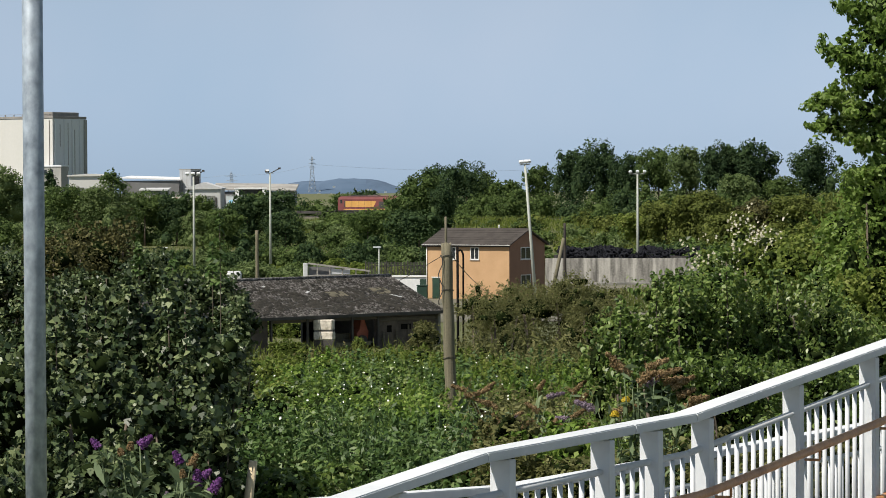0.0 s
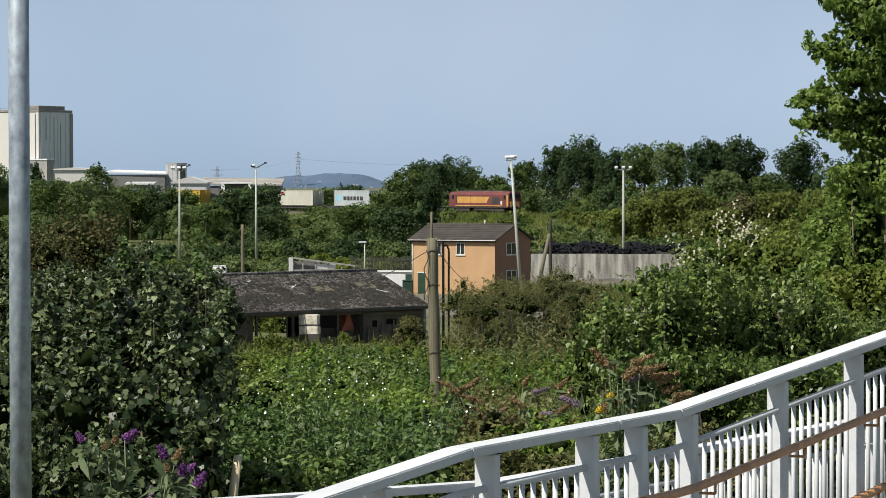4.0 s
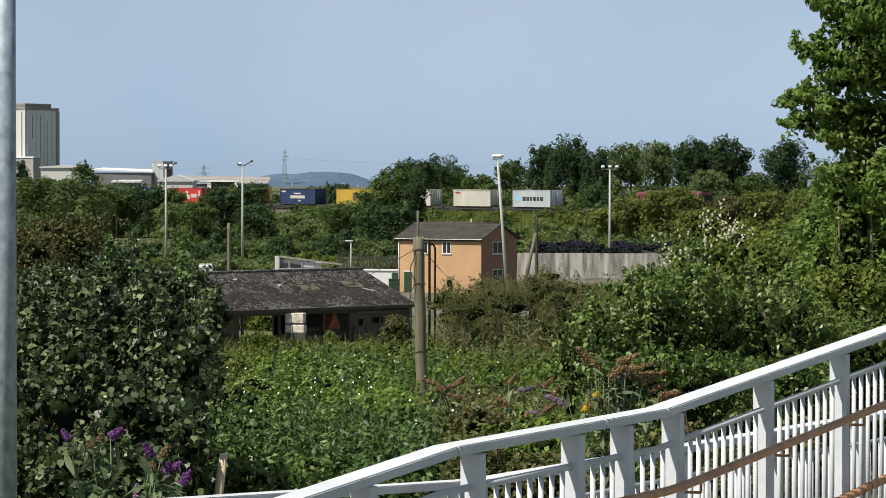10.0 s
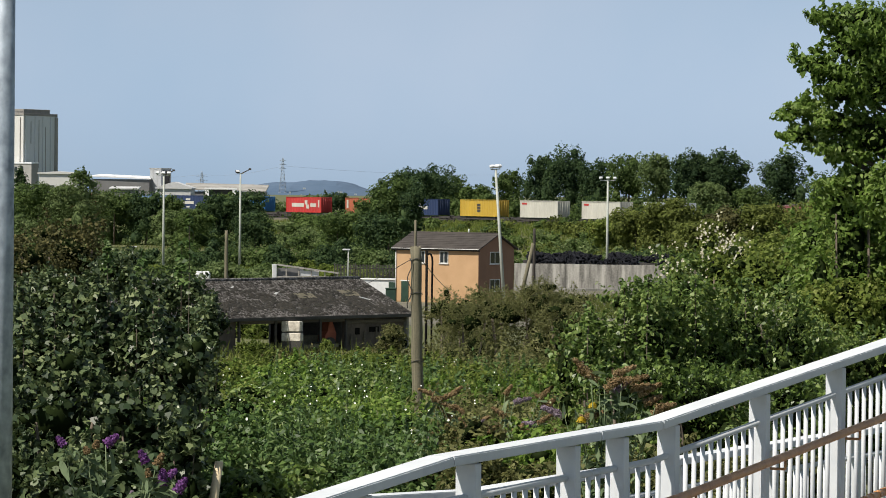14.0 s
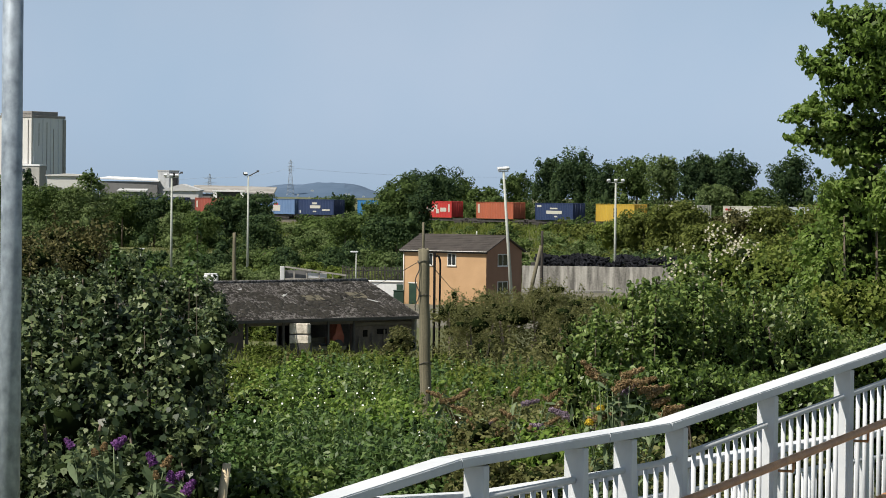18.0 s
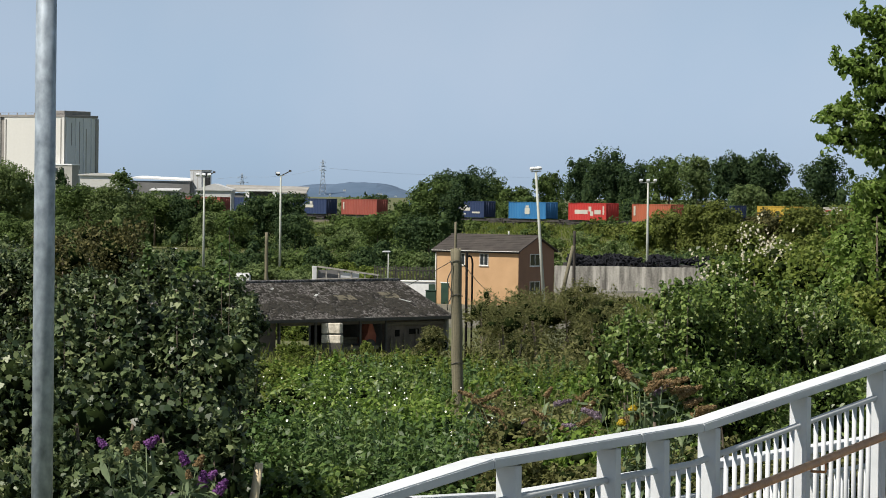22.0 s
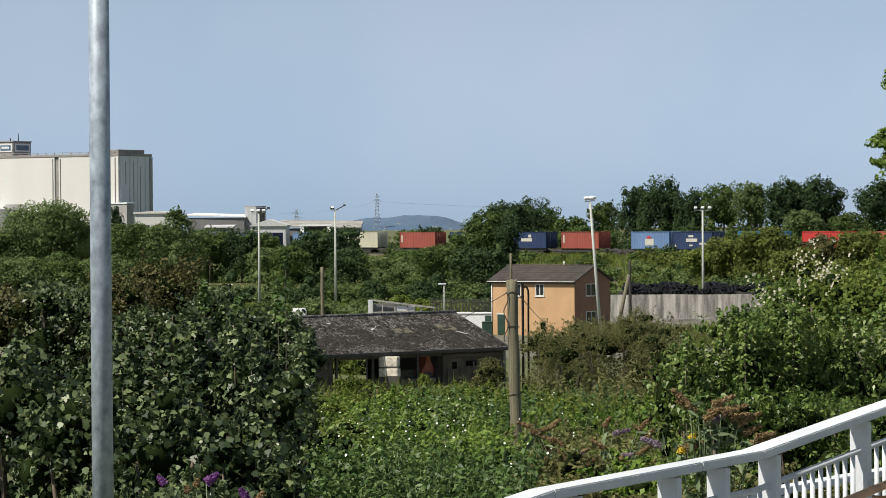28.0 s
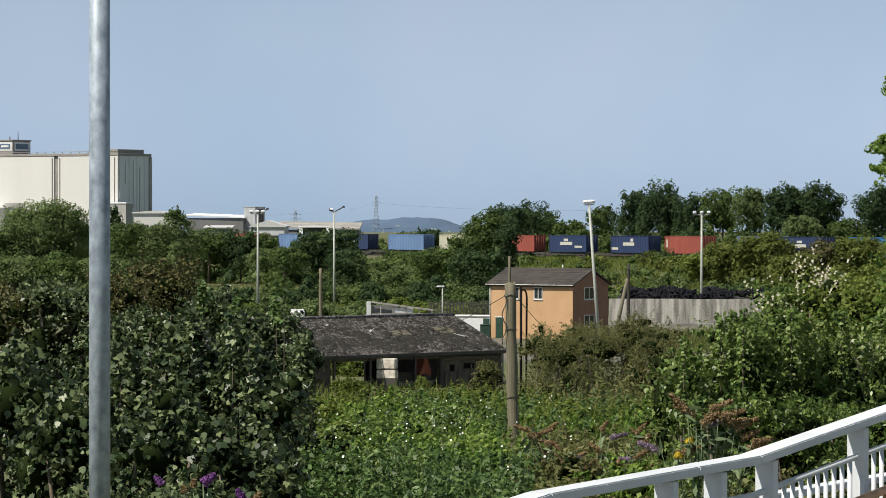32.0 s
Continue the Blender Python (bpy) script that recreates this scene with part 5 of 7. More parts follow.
# things stored under the old shed
def build_shed_contents():
    m = Matrix.Translation((-1.885, 230.77, 2.410)) @ Matrix.Rotation(radians(45.0), 4, "Z")
    m.translation.z = 0
    pale = surface("dusty_white_sheet", (0.2, 0.17, 0.13), (0.74, 0.69, 0.6), 3.0, 0.9, fine=9, bump=0.5)
    x, y, _ = -9.630, 222.22, 0.747
    g = ground_height(x, y)
    t = thing("packing_crate", Matrix.Translation((x, y, g)) @ Matrix.Rotation(radians(-12), 4, "Z"), "pale dusty crates stacked in front of the old shed", "crate")
    part("crate", boxed(-0.66, 0.66, 0, 0.7, 0.78, 1.32, 0.05), pale, t)
    part("crate", boxed(-0.68, 0.62, 0.03, 0.7, 1.4, 2.1, 0.06), pale, t)
    part("batten", boxed(-0.7, 0.66, 0.05, 0.6, 1.322, 1.398), M_DARK, t)
    part("pallet_box", boxed(-0.72, 0.72, 0.02, 0.75, -0.05, 0.776, 0.02), M_DARK, t)
    t = thing("old_machine", m @ Matrix.Translation((-7.2, 0.8, 0)), "rusty red farm machine stored in the shed", "machine")
    rust = surface("flaking_red_paint", (0.2, 0.05, 0.03), (0.42, 0.13, 0.08), 2, 0.8)
    bm = bmesh.new()
    prism(bm, [(0, 0.4), (0.95, 0.4), (1.05, 1.1), (0.7, 1.9), (0.45, 2.1), (0.25, 1.3), (0.0, 1.0)], 0, 0.7)
    part("hopper", bm, rust, t)
    part("wheel", tubed((0.4, -0.18, 0.45), (0.4, -0.02, 0.45), 0.45, n=18), M_DARK, t)
    part("drawbar", boxed(-0.9, 0.0, 0.2, 0.32, 0.5, 0.62, 0.01), M_DARK, t)
    t = thing("timber_stack", m @ Matrix.Translation((-8.9, 1.6, 0)), "dark stack of timber and scrap in the shed", "timber")
    for i in range(6):
        part("beam", boxed(0.05 * (i % 2), 2.0 - 0.1 * (i % 3), 0, 0.6, 0.02 + 0.17 * i, 0.17 + 0.17 * i, 0.01), M_WOOD, t)


build_shed_contents()

# ---------------------------------------------------------------- works and silo beyond
def build_silo():
    x, y, z = -110.345, 899.55, 29.943
    m = Matrix.Translation((x, y, 0)) @ Matrix.Rotation(radians(-28), 4, "Z")
    t = thing("grain_silo", m, "tall cream-clad grain silo with a grey shaded end", "silo")
    L, W = 39.7, 15.5
    for u0, u1 in ((-L, -20.95), (-19.6, -0.95)):
        part("cladding", boxed(u0, u1, 0, 0.6, 9, z - 1.0, 0.03), M_SILO, t)
    part("body", boxed(-L + 0.2, -0.1, 0.65, W, 0, z - 0.6), M_SILOGREY, t)
    part("recess", boxed(-20.94, -19.61, 0.4, 0.64, 9, z - 1.0), M_SILOLINE, t, "brown recess between the two silo bays")
    part("corner_panel", boxed(-0.93, -0.05, -0.05, 0.6, 9, z - 1.0, 0.03), M_SILO, t)
    # thin pilasters, their shadow lines put into the dark trim colour
    for px in (-21.5, -19.0, -1.1, -L + 0.3):
        part("pilaster_shadow", boxed(px - 0.09, px + 0.09, -0.2, -0.003, 9, z - 1.5, 0.02), M_SILOLINE, t)
    part("parapet", boxed(-L, 0.1, -0.15, W + 0.1, z - 1.0, z - 0.35, 0.05), M_SILOLINE, t)
    for i in range(14):
        part("parapet_post", boxed(-L + 1.5 + 2.8 * i, -L + 1.75 + 2.8 * i, 0.3, 0.5, z - 0.35, z + 0.1), M_SILOLINE, t)
    part("guard_rail", boxed(-L + 1.5, -0.5, 0.33, 0.45, z + 0.1, z + 0.2), M_SILOLINE, t)
    part("roof_house", boxed(-4.0, -0.3, 0.4, 12.6, z - 0.35, z + 0.75, 0.1), M_SILOLINE, t, "grey-brown lift housing on the roof")
    for py, z0, z1 in ((3.4, 21.5, 27.5), (7.1, 15.0, 27.8), (10.2, 12, 26.0)):
        part("stain_strip", boxed(-0.098, 0.02, py - 0.08, py + 0.08, z0, z1), M_SILOLOW, t)
    for py in (0.9, 5.3, 9.0, 12.6):
        part("rib", boxed(-0.098, 0.2, py - 0.22, py + 0.22, 4, z - 1.2), M_SILOGREY, t)
    part("corner_strip", boxed(-0.2, 0.3, W - 1.0, W + 0.05, 0, z - 1.2), M_SILOLOW, t)
    # lower blocks in front of the two ends
    low = part("annex", boxed(-2.6, 5.0, -3.5, -0.4, 0, 16.1, 0.05), M_SILOLOW, t, "weathered grey lower block")
    part("coping", boxed(-2.8, 5.2, -3.7, -0.3, 16.1, 16.5, 0.04), M_SILOGREY, low)
    for u in (-0.4, 1.6):
        part("window", boxed(u, u + 0.8, -3.56, -3.504, 13.9, 15.3), M_GLASS, low)
    low = part("annex", boxed(-52, -36.4, -5, -0.5, 0, 14.8, 0.05), M_SILO, t, "cream lower block")
    part("coping", boxed(-52.2, -36.2, -5.2, -0.4, 14.8, 15.1, 0.04), M_SILOGREY, low)
    for i in range(3):
        part("window", boxed(-43.8 - i * 3.4, -41.8 - i * 3.4, -5.06, -5.004, 10.6, 12.4), M_GLASS, low)
    part("roof_box", boxed(-37.2, -30.6, -0.4, -0.005, 14.9, 16.4, 0.05), M_SILOLOW, t)
    # rooftop plant room with two framed panels
    pr = part("plant_room", boxed(-41.2, -36.1, 2.0, 10, z - 0.35, z + 3.4, 0.05), M_SILOLINE, t)
    blue = surface("dull_blue_panel", (0.05, 0.09, 0.15), (0.1, 0.15, 0.22), 0.5, 0.6)
    part("sign_frame", boxed(-40.9, -36.4, 1.88, 1.97, z + 0.7, z + 3.0), M_WHITE, pr, "white sign frame")
    part("sign_panel", boxed(-40.35, -36.95, 1.8, 1.875, z + 1.15, z + 2.55), blue, pr)
    part("sign_lettering", boxed(-39.9, -37.4, 1.74, 1.795, z + 1.6, z + 2.15), M_WHITE, pr)
    part("sign_frame", boxed(-36.07, -35.98, 2.6, 9.4, z + 0.7, z + 3.0), M_WHITE, pr)
    part("sign_panel", boxed(-35.975, -35.9, 3.2, 8.8, z + 1.15, z + 2.55), blue, pr)
    part("roof_cap", boxed(-41.4, -35.9, 1.75, 10.2, z + 3.4, z + 3.7, 0.03), M_SILOLINE, pr)
    part("aerial", tubed((-36.6, 5, z + 3.7), (-36.6, 5, z + 6.0), 0.12, 0.08, 6), M_DARK, t)
    part("aerial", tubed((-38.6, 4, z + 3.7), (-38.6, 4, z + 4.6), 0.14, 0.14, 6), M_DARK, t)


build_silo()


def build_works(x, y, z, w, d, roof, turn, label, wall=None, rise=1.2):
    t = thing("industrial_shed", Matrix.Translation((x, y, 0)) @ Matrix.Rotation(radians(turn), 4, "Z"), label, "industrial building")
    part("wall", boxed(0, w, 0, d, 0, z), wall or M_SHEDWALL, t)
    bm = bmesh.new()
    prism(bm, [(-0.4, z + 0.02), (w + 0.4, z + 0.02), (w + 0.4, z + 0.3), (w / 2, z + 0.3 + rise), (-0.4, z + 0.3)], -0.4, d + 0.4)
    part("roof", bm, roof, t)
    n = max(2, int(w / 5))
    for i in range(n):
        part("bay", boxed(w * (i + 0.2) / n, w * (i + 0.8) / n, -0.1, -0.004, z * 0.35, z * 0.8), M_DARK if i % 3 == 1 else M_SHEDWALL, t)
    return t


def build_long_shed(x, y, z, w, d, rise, tilt, roof, wall, label):
    """A long low shed whose roof plane rises away from its front; tilt: how much lower the far end stands."""
    t = thing("industrial_shed", Matrix.Translation((x, y, 0)), label, "industrial building")
    part("wall", boxed(0, w, 0, d, 0, z - tilt), wall, t)
    bm = bmesh.new()
    prism(bm, [(-0.4, z), (w + 0.4, z - tilt), (w + 0.4, z + 0.3 - tilt), (-0.4, z + 0.3)], -0.4, d + 0.4)
    for v in bm.verts:
        v.co.z += rise * (v.co.y + 0.4) / (d + 0.8)
    part("roof", bm, roof, t)
    for i in range(int(w / 2.2)):
        seam = boxed(i * 2.2 + 1.0, i * 2.2 + 1.12, -0.42, d + 0.4, 0.3, 0.325)
        for v in seam.verts:
            v.co.z += z - tilt * v.co.x / w + rise * (v.co.y + 0.4) / (d + 0.8)
        part("roof_seam", seam, roof, t)
    return t


x, y, z = -95.676, 810.81, 13.25
build_works(x, y, z, 9.0, 20, M_SILO, 0, "cream rendered works building by the silo", M_SILO, 0.35)
build_long_shed(-85.278, 833.33, 12.75, 14.0, 26, 0.45, 0.55, M_WHITEROOF, M_SHEDWALL, "long grey warehouse with a bright white roof")
build_long_shed(-77.5, 800.0, 9.75, 6.2, 6, 0.4, 0.0, M_SHEDROOF, M_SHEDWALL, "low shed with a white roof before the warehouse")
x, y, z = -68.4, 833.33, 15.0
t = thing("works_tower", Matrix.Translation((x, y, 0)) @ Matrix.Rotation(radians(-35), 4, "Z"), "square grey works tower with one shaded side", "tower")
part("tower", boxed(-3.6, 0, 0, 3.9, 0, z - 0.2, 0.05), surface("grey_tower_cladding", (0.27, 0.285, 0.3), (0.38, 0.395, 0.41), 0.2, 0.9, fine=1.5, bump=0.02), t)
part("cap", boxed(-3.7, 0.1, -0.1, 4.0, z - 0.2, z, 0.03), M_SILOLOW, t)
for u in (-2.6, -1.3):
    part("panel_joint", boxed(u, u + 0.1, -0.03, -0.003, 6, z - 0.4), M_SILOLINE, t)
# dark plate laid on the closed face, its shade put into the colour
part("dark_face_panel", boxed(0.003, 0.05, 0.8, 3.3, z - 4.0, z - 0.6), M_DARK, t, "dark open side")
x, y, z = -68.493, 821.92, 9.973
build_works(x, y, z, 8.2, 14, M_SHEDROOF, 0, "pale gable-fronted works shed", M_SHEDROOF, 1.4)
build_long_shed(-63.2, 838.0, 9.7, 20.0, 14, 1.5, 0.35, M_OLDROOF, M_SHEDWALL, "long works shed with a weathered pale roof")
t = thing("loading_porch", Matrix.Translation((-57.2, 829.0, 0)), "white-framed open porch before the long works shed", "porch")
for u in (0, 6.6):
    part("porch_post", boxed(u, u + 0.9, 0, 0.5, 0, 9.9, 0.02), M_WHITEROOF, t)
part("porch_beam", boxed(-0.2, 7.7, -0.1, 0.6, 9.9, 10.3, 0.02), M_WHITEROOF, t)
# dark sheet added for the unlit inside between the posts
part("porch_dark_back", boxed(0.9, 6.6, 0.5, 0.6, 0, 9.9), M_DARK, t)


def build_pylon(x, y, top, label, arms):
    g = -2.0
    t = thing("pylon", Matrix.Translation((x, y, g)), label, "pylon", "pylons")
    H = top - g
    bm = bmesh.new()
    def half(z):
        f = z / H
        return 4.2 * (1 - f) ** 1.6 + 0.9 if f < 0.98 else 0.3
    n = 11
    lv = [H * (1 - (1 - i / n) ** 1.25) for i in range(n + 1)]
    for a, b in zip(lv, lv[1:]):
        for sx, sy, tx, ty in ((1, 1, -1, 1), (-1, 1, -1, -1), (-1, -1, 1, -1), (1, -1, 1, 1)):
            ha, hb = half(a), half(b)
            tube(bm, (sx * ha, sy * ha, a), (sx * hb, sy * hb, b), 0.3, n=4)
            tube(bm, (sx * ha, sy * ha, a), (tx * hb, ty * hb, b), 0.18, n=4)
            tube(bm, (tx * ha, ty * ha, a), (sx * hb, sy * hb, b), 0.18, n=4)
    part("lattice", bm, M_PYLON, t)
    for f, w in arms:
        bm = bmesh.new()
        for s in (1, -1):
            tube(bm, (0, 0, H * f), (s * w, 0, H * f - 0.3), 0.35, 0.15, 5)
            tube(bm, (0, 0, H * f + 1.8), (s * w, 0, H * f - 0.3), 0.2, 0.15, 5)
        part("crossarm", bm, M_PYLON, t)
    return t


# steel blued and lightened for painted haze; also on wires and far roofs
M_PYLON = surface("hazed_pylon_steel", (0.2, 0.235, 0.28), (0.3, 0.34, 0.38), 0.1, 0.8, bump=0)
x1, y1, z1 = -194.056, 4195.80, 45.656
build_pylon(x1, y1, z1, "tall grey lattice pylon far beyond the railway", [(0.72, 4.2), (0.82, 4.6), (0.92, 3.6)])
x2, y2, z2 = -323.462, 4615.38, 29.120
build_pylon(x2, y2, z2, "smaller grey lattice pylon beyond the works", [(0.6, 9), (0.8, 8)])


def build_wires():
    t = thing("power_lines", Matrix.Identity(4), "thin power lines strung between far pylons", "cable")
    spans = [((x2 - 160, y2, z2 - 6), (x2, y2, z2 - 4)), ((x2, y2, z2 - 4), (x1, y1, z1 - 10)), ((x1, y1, z1 - 10), (x1 + 330, y1 + 300, z1 - 16))]
    for a, b in spans:
        a, b = Vector(a), Vector(b)
        bm = hose([a.lerp(b, f) - Vector((0, 0, 20 * f * (1 - f))) for f in (i / 14 for i in range(15))], 0.11, 4)
        part("wire", bm, M_PYLON, t)


build_wires()


# distance haze is painted into this wall colour
M_HAZEWALL = surface("hazed_house_wall", (0.3, 0.34, 0.38), (0.4, 0.44, 0.47), 0.2, 0.9, bump=0)


def build_hill():
    verts, faces = [], []
    nx, ny = 90, 8
    for j in range(ny):
        for i in range(nx):
            x = -420 + 560 * i / (nx - 1)
            y = 4150 + 60 * j
            u = x / 4200
            # a long low wooded rise, steeper at its far end
            f = (0.45 * smooth(-0.075, -0.06, u) + 0.43 * smooth(-0.064, -0.05, u) + 0.12 * smooth(-0.048, -0.04, u)) * (1 - smooth(-0.033, -0.0165, u) * 0.9)
            h = 17.5 * f + 1.6 * noise.noise(Vector((x * 0.03, j * 0.4, 0))) + 1.0 * noise.noise(Vector((x * 0.11, j, 2)))
            verts.append((x, y, -6 + (h + 6) * math.sin(min(1, (j + 0.2) / 4) * math.pi / 2)))
    for j in range(ny - 1):
        for i in range(nx - 1):
            a = j * nx + i
            faces.append((a, a + 1, a + nx + 1, a + nx))
    # woodland colour shifted to blue, so the haze sits in the paint
    mat = surface("hazed_wooded_hill", (0.045, 0.085, 0.145), (0.08, 0.125, 0.195), 0.012, 0.95, fine=0.06, bump=0)
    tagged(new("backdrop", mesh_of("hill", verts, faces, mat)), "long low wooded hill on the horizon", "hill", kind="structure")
    rng = np.random.default_rng(5)
    for i in range(10):
        u = rng.uniform(-0.052, -0.025)
        y = 4120
        w = rng.uniform(1.8, 3.4)
        t = thing("far_house", Matrix.Translation((u * y, y, rng.uniform(-1, 9))), "tiny house on the distant hill, pale with painted haze", "house", "houses on the hill")
        part("wall", boxed(0, w, 0, 4, -1, 0.6), M_HAZEWALL, t)
        bm = bmesh.new()
        prism(bm, [(-0.1, 0.6), (w + 0.1, 0.6), (w / 2, 1.2)], -0.1, 4.1)
        part("roof", bm, M_PYLON, t)


build_hill()

# ---------------------------------------------------------------- the railway
def build_track():
    bm = bmesh.new()
    a, b = -290, 270
    n = 80
    rows = []
    for i in range(n + 1):
        d = a + (b - a) * i / n
        rows.append([bm.verts.new((*track_point(d, o).xy, RAIL_Z - zz)) for o, zz in ((2.6, 0.45), (1.2, 0.19), (-3.7, 0.19), (-5.2, 0.45))])
    for r0, r1 in zip(rows, rows[1:]):
        for k in range(3):
            bm.faces.new((r0[k], r0[k + 1], r1[k + 1], r1[k]))
    me = bpy.data.meshes.new("ballast")
    bm.to_mesh(me)
    bm.free()
    me.materials.append(M_BALLAST)
    track = tagged(new("railway_track", me), "ballasted railway track along the bank top", "railway track", kind="structure")
    for o in (-0.5, -1.93):
        bm = bmesh.new()
        pts = [Vector((*track_point(a + (b - a) * i / 60, o).xy, RAIL_Z)) for i in range(61)]
        for p0, p1 in zip(pts, pts[1:]):
            beam_plain(bm, p0, p1, 0.07, 0.15)
        part("rail", bm, M_DARK, track)


def beam_plain(bm, a, b, width, height):
    d = (b - a).normalized()
    n = Vector((-d.y, d.x, 0)).normalized() * (width / 2)
    dn = Vector((0, 0, -height))
    vs = [bm.verts.new(p) for q in (a, b) for p in (q + n, q - n, q - n + dn, q + n + dn)]
    for f in ((0, 1, 2, 3), (7, 6, 5, 4), (0, 4, 5, 1), (1, 5, 6, 2), (2, 6, 7, 3), (3, 7, 4, 0)):
        bm.faces.new([vs[i] for i in f])
    return bm


build_track()

# ---------------------------------------------------------------- trees behind the railway
FAR_TREE = "tall leafy tree standing behind the railway"


def far_tree(x, y, z, rx, rz, n, mat, seed, label=FAR_TREE, leaf=0.42, sub=26):
    return bush("tree", x, y, z, rx, rx * 0.8, rz, leaf * 0.64, int(n * 1.7), mat, label, "tree", seed, sub + 10, group="trees along the railway", stems=1, small=0.3, shoots=0.1, wild=0.42, deep=0.22, inner=0.6, core_mat=mat, far=True)


far_tree(-0.968, 645.16, 11.7, 4.8, 4.5, 3800, L_FARDARK, 21)
far_tree(-5.6, 652.17, 11.2, 4.2, 3.7, 3000, L_FARDARK, 22)
far_tree(2.609, 652.17, 10.6, 3.2, 3.4, 2200, L_FAR, 23)
far_tree(7.021, 638.30, 9.9, 3.8, 2.2, 1900, L_FAR, 24)
far_tree(12.474, 618.56, 11.397, 3.6, 3.3, 2600, L_FAR, 25)
far_tree(18.469, 612.24, 13.170, 3.6, 4.6, 3600, L_FARDARK, 26)
far_tree(22.828, 606.06, 14.089, 4.2, 4.9, 4000, L_FARDARK, 27)
far_tree(27.600, 600.00, 12.7, 3.6, 4.0, 2600, L_FARDARK, 28)
far_tree(32.772, 594.06, 13.4, 4.5, 4.3, 3600, L_FAR, 29)
far_tree(37.353, 588.24, 13.6, 3.7, 4.1, 3000, L_FARLIGHT, 30)
far_tree(42.404, 576.92, 13.508, 3.8, 4.9, 3400, L_FARDARK, 31)
far_tree(48.654, 576.92, 13.744, 4.8, 4.7, 4200, L_FARDARK, 32)
far_tree(44.673, 560.75, 10.098, 3.9, 2.8, 2600, L_FARLIGHT, 33)
far_tree(57.642, 566.04, 12.8, 4.4, 5.4, 4200, L_FARDARK, 34)
far_tree(45.6, 578.0, 13.9, 3.8, 4.6, 3200, L_FARDARK, 40)
far_tree(51.963, 560.75, 9.495, 3.4, 2.8, 2000, L_FAR, 35)
far_tree(64.444, 555.56, 10.988, 5.0, 3.4, 2600, L_FAR, 36)
far_tree(71.852, 555.56, 11.040, 6.0, 3.6, 2600, L_FARDARK, 37)
far_tree(-20.674, 674.16, 8.496, 3.4, 1.6, 1500, L_FARDARK, 38)
far_tree(-25.455, 681.82, 7.754, 3.4, 1.6, 1200, L_FAR, 39)
for i in range(30):
    rngt = random.Random(400 + i)
    d = -30 + 6.6 * i
    p = track_point(d, -rngt.uniform(8, 13))
    far_tree(p.x, p.y, 6.0 + rngt.uniform(-0.3, 1.2), rngt.uniform(2.8, 4.0), rngt.uniform(2.6, 3.6), 1100, rngt.choice([L_FAR, L_FARDARK, L_FAR]), 60 + i, "leafy scrub tree behind the railway", sub=16)
# low trees beyond the works and under the hill
for i in range(26):
    rngt = random.Random(500 + i)
    u = -0.15 + 0.0062 * i
    y = rngt.uniform(760, 790)
    far_tree(u * y, y, 3.0 + rngt.uniform(0, 2.2), rngt.uniform(4, 6), rngt.uniform(2.6, 3.8), 800, rngt.choice([L_FAR, L_FARDARK, L_FARDARK]), 90 + i, "distant leafy tree below the works", leaf=0.55, sub=14)

# ---------------------------------------------------------------- scrub in front of the railway
SCRUB = "leafy scrub bush on the railway bank"


def scrub(x, y, z, rx, rz, n, mat, seed, label=SCRUB, leaf=0.32, sub=22, fine=0.85):
    return bush("bush", x, y, z, rx, rx * 0.8, rz, leaf * max(fine, 0.78), int(n * 1.25 * (0.85 / fine) ** 0.8), mat, label, "bush", seed, sub + 4, group="scrub on the bank", stems=1, small=0.32, shoots=0.1, wild=0.42, deep=0.22, inner=0.6, core_mat=mat, far=True)


scrub(-7.925, 566.04, 9.058, 4.6, 4.6, 4000, L_FAR, 121)
scrub(-4.299, 560.75, 8.447, 2.6, 3.4, 2200, L_FARDARK, 122)
scrub(-12.056, 560.75, 6.523, 4.2, 2.9, 2600, L_FAR, 123)
scrub(-16.881, 550.46, 5.286, 4.4, 2.0, 2200, L_FAR, 124)
scrub(-8.393, 535.71, 4.959, 5.0, 2.4, 2600, L_FARDARK, 125)
scrub(-34.700, 600.00, 7.257, 4.6, 3.1, 3000, L_FARDARK, 126)
scrub(-31.038, 566.04, 4.179, 3.8, 2.6, 2400, L_FARDARK, 127)
scrub(-39.600, 600.00, 7.023, 3.0, 3.0, 2200, L_FARDARK, 128)
scrub(-38.351, 618.56, 7.948, 2.6, 2.2, 1600, L_FAR, 155)
scrub(-43.039, 588.24, 4.718, 4.4, 2.2, 2200, L_FAR, 129)
scrub(-47.129, 594.06, 4.829, 4.0, 2.2, 2200, L_FARLIGHT, 147)
scrub(-41.313, 606.06, 5.963, 2.6, 2.2, 1800, L_FAR, 148)
scrub(-53.265, 612.24, 7.464, 5.0, 2.9, 2600, L_FARDARK, 130, fine=0.62)
scrub(-59.082, 612.24, 7.831, 4.6, 3.0, 2600, L_FAR, 131, fine=0.62)
scrub(-63.137, 588.24, 8.597, 6.0, 4.0, 3600, L_FARLIGHT, 132, fine=0.62)
scrub(-62.157, 588.24, 12.232, 2.4, 1.5, 900, L_FAR, 133)
scrub(-70.000, 588.24, 8.549, 5.0, 3.4, 3000, L_FAR, 134, fine=0.62)
scrub(-84.811, 566.04, 9.557, 6.4, 4.9, 4200, L_FARLIGHT, 160, fine=0.62)
scrub(-76.727, 545.45, 4.008, 5.0, 2.6, 3000, L_FAR, 161)
scrub(-84.000, 545.45, 3.594, 5.0, 2.6, 3000, L_FARLIGHT, 162)
scrub(-69.455, 545.45, 3.877, 4.6, 2.4, 2800, L_FARLIGHT, 163)
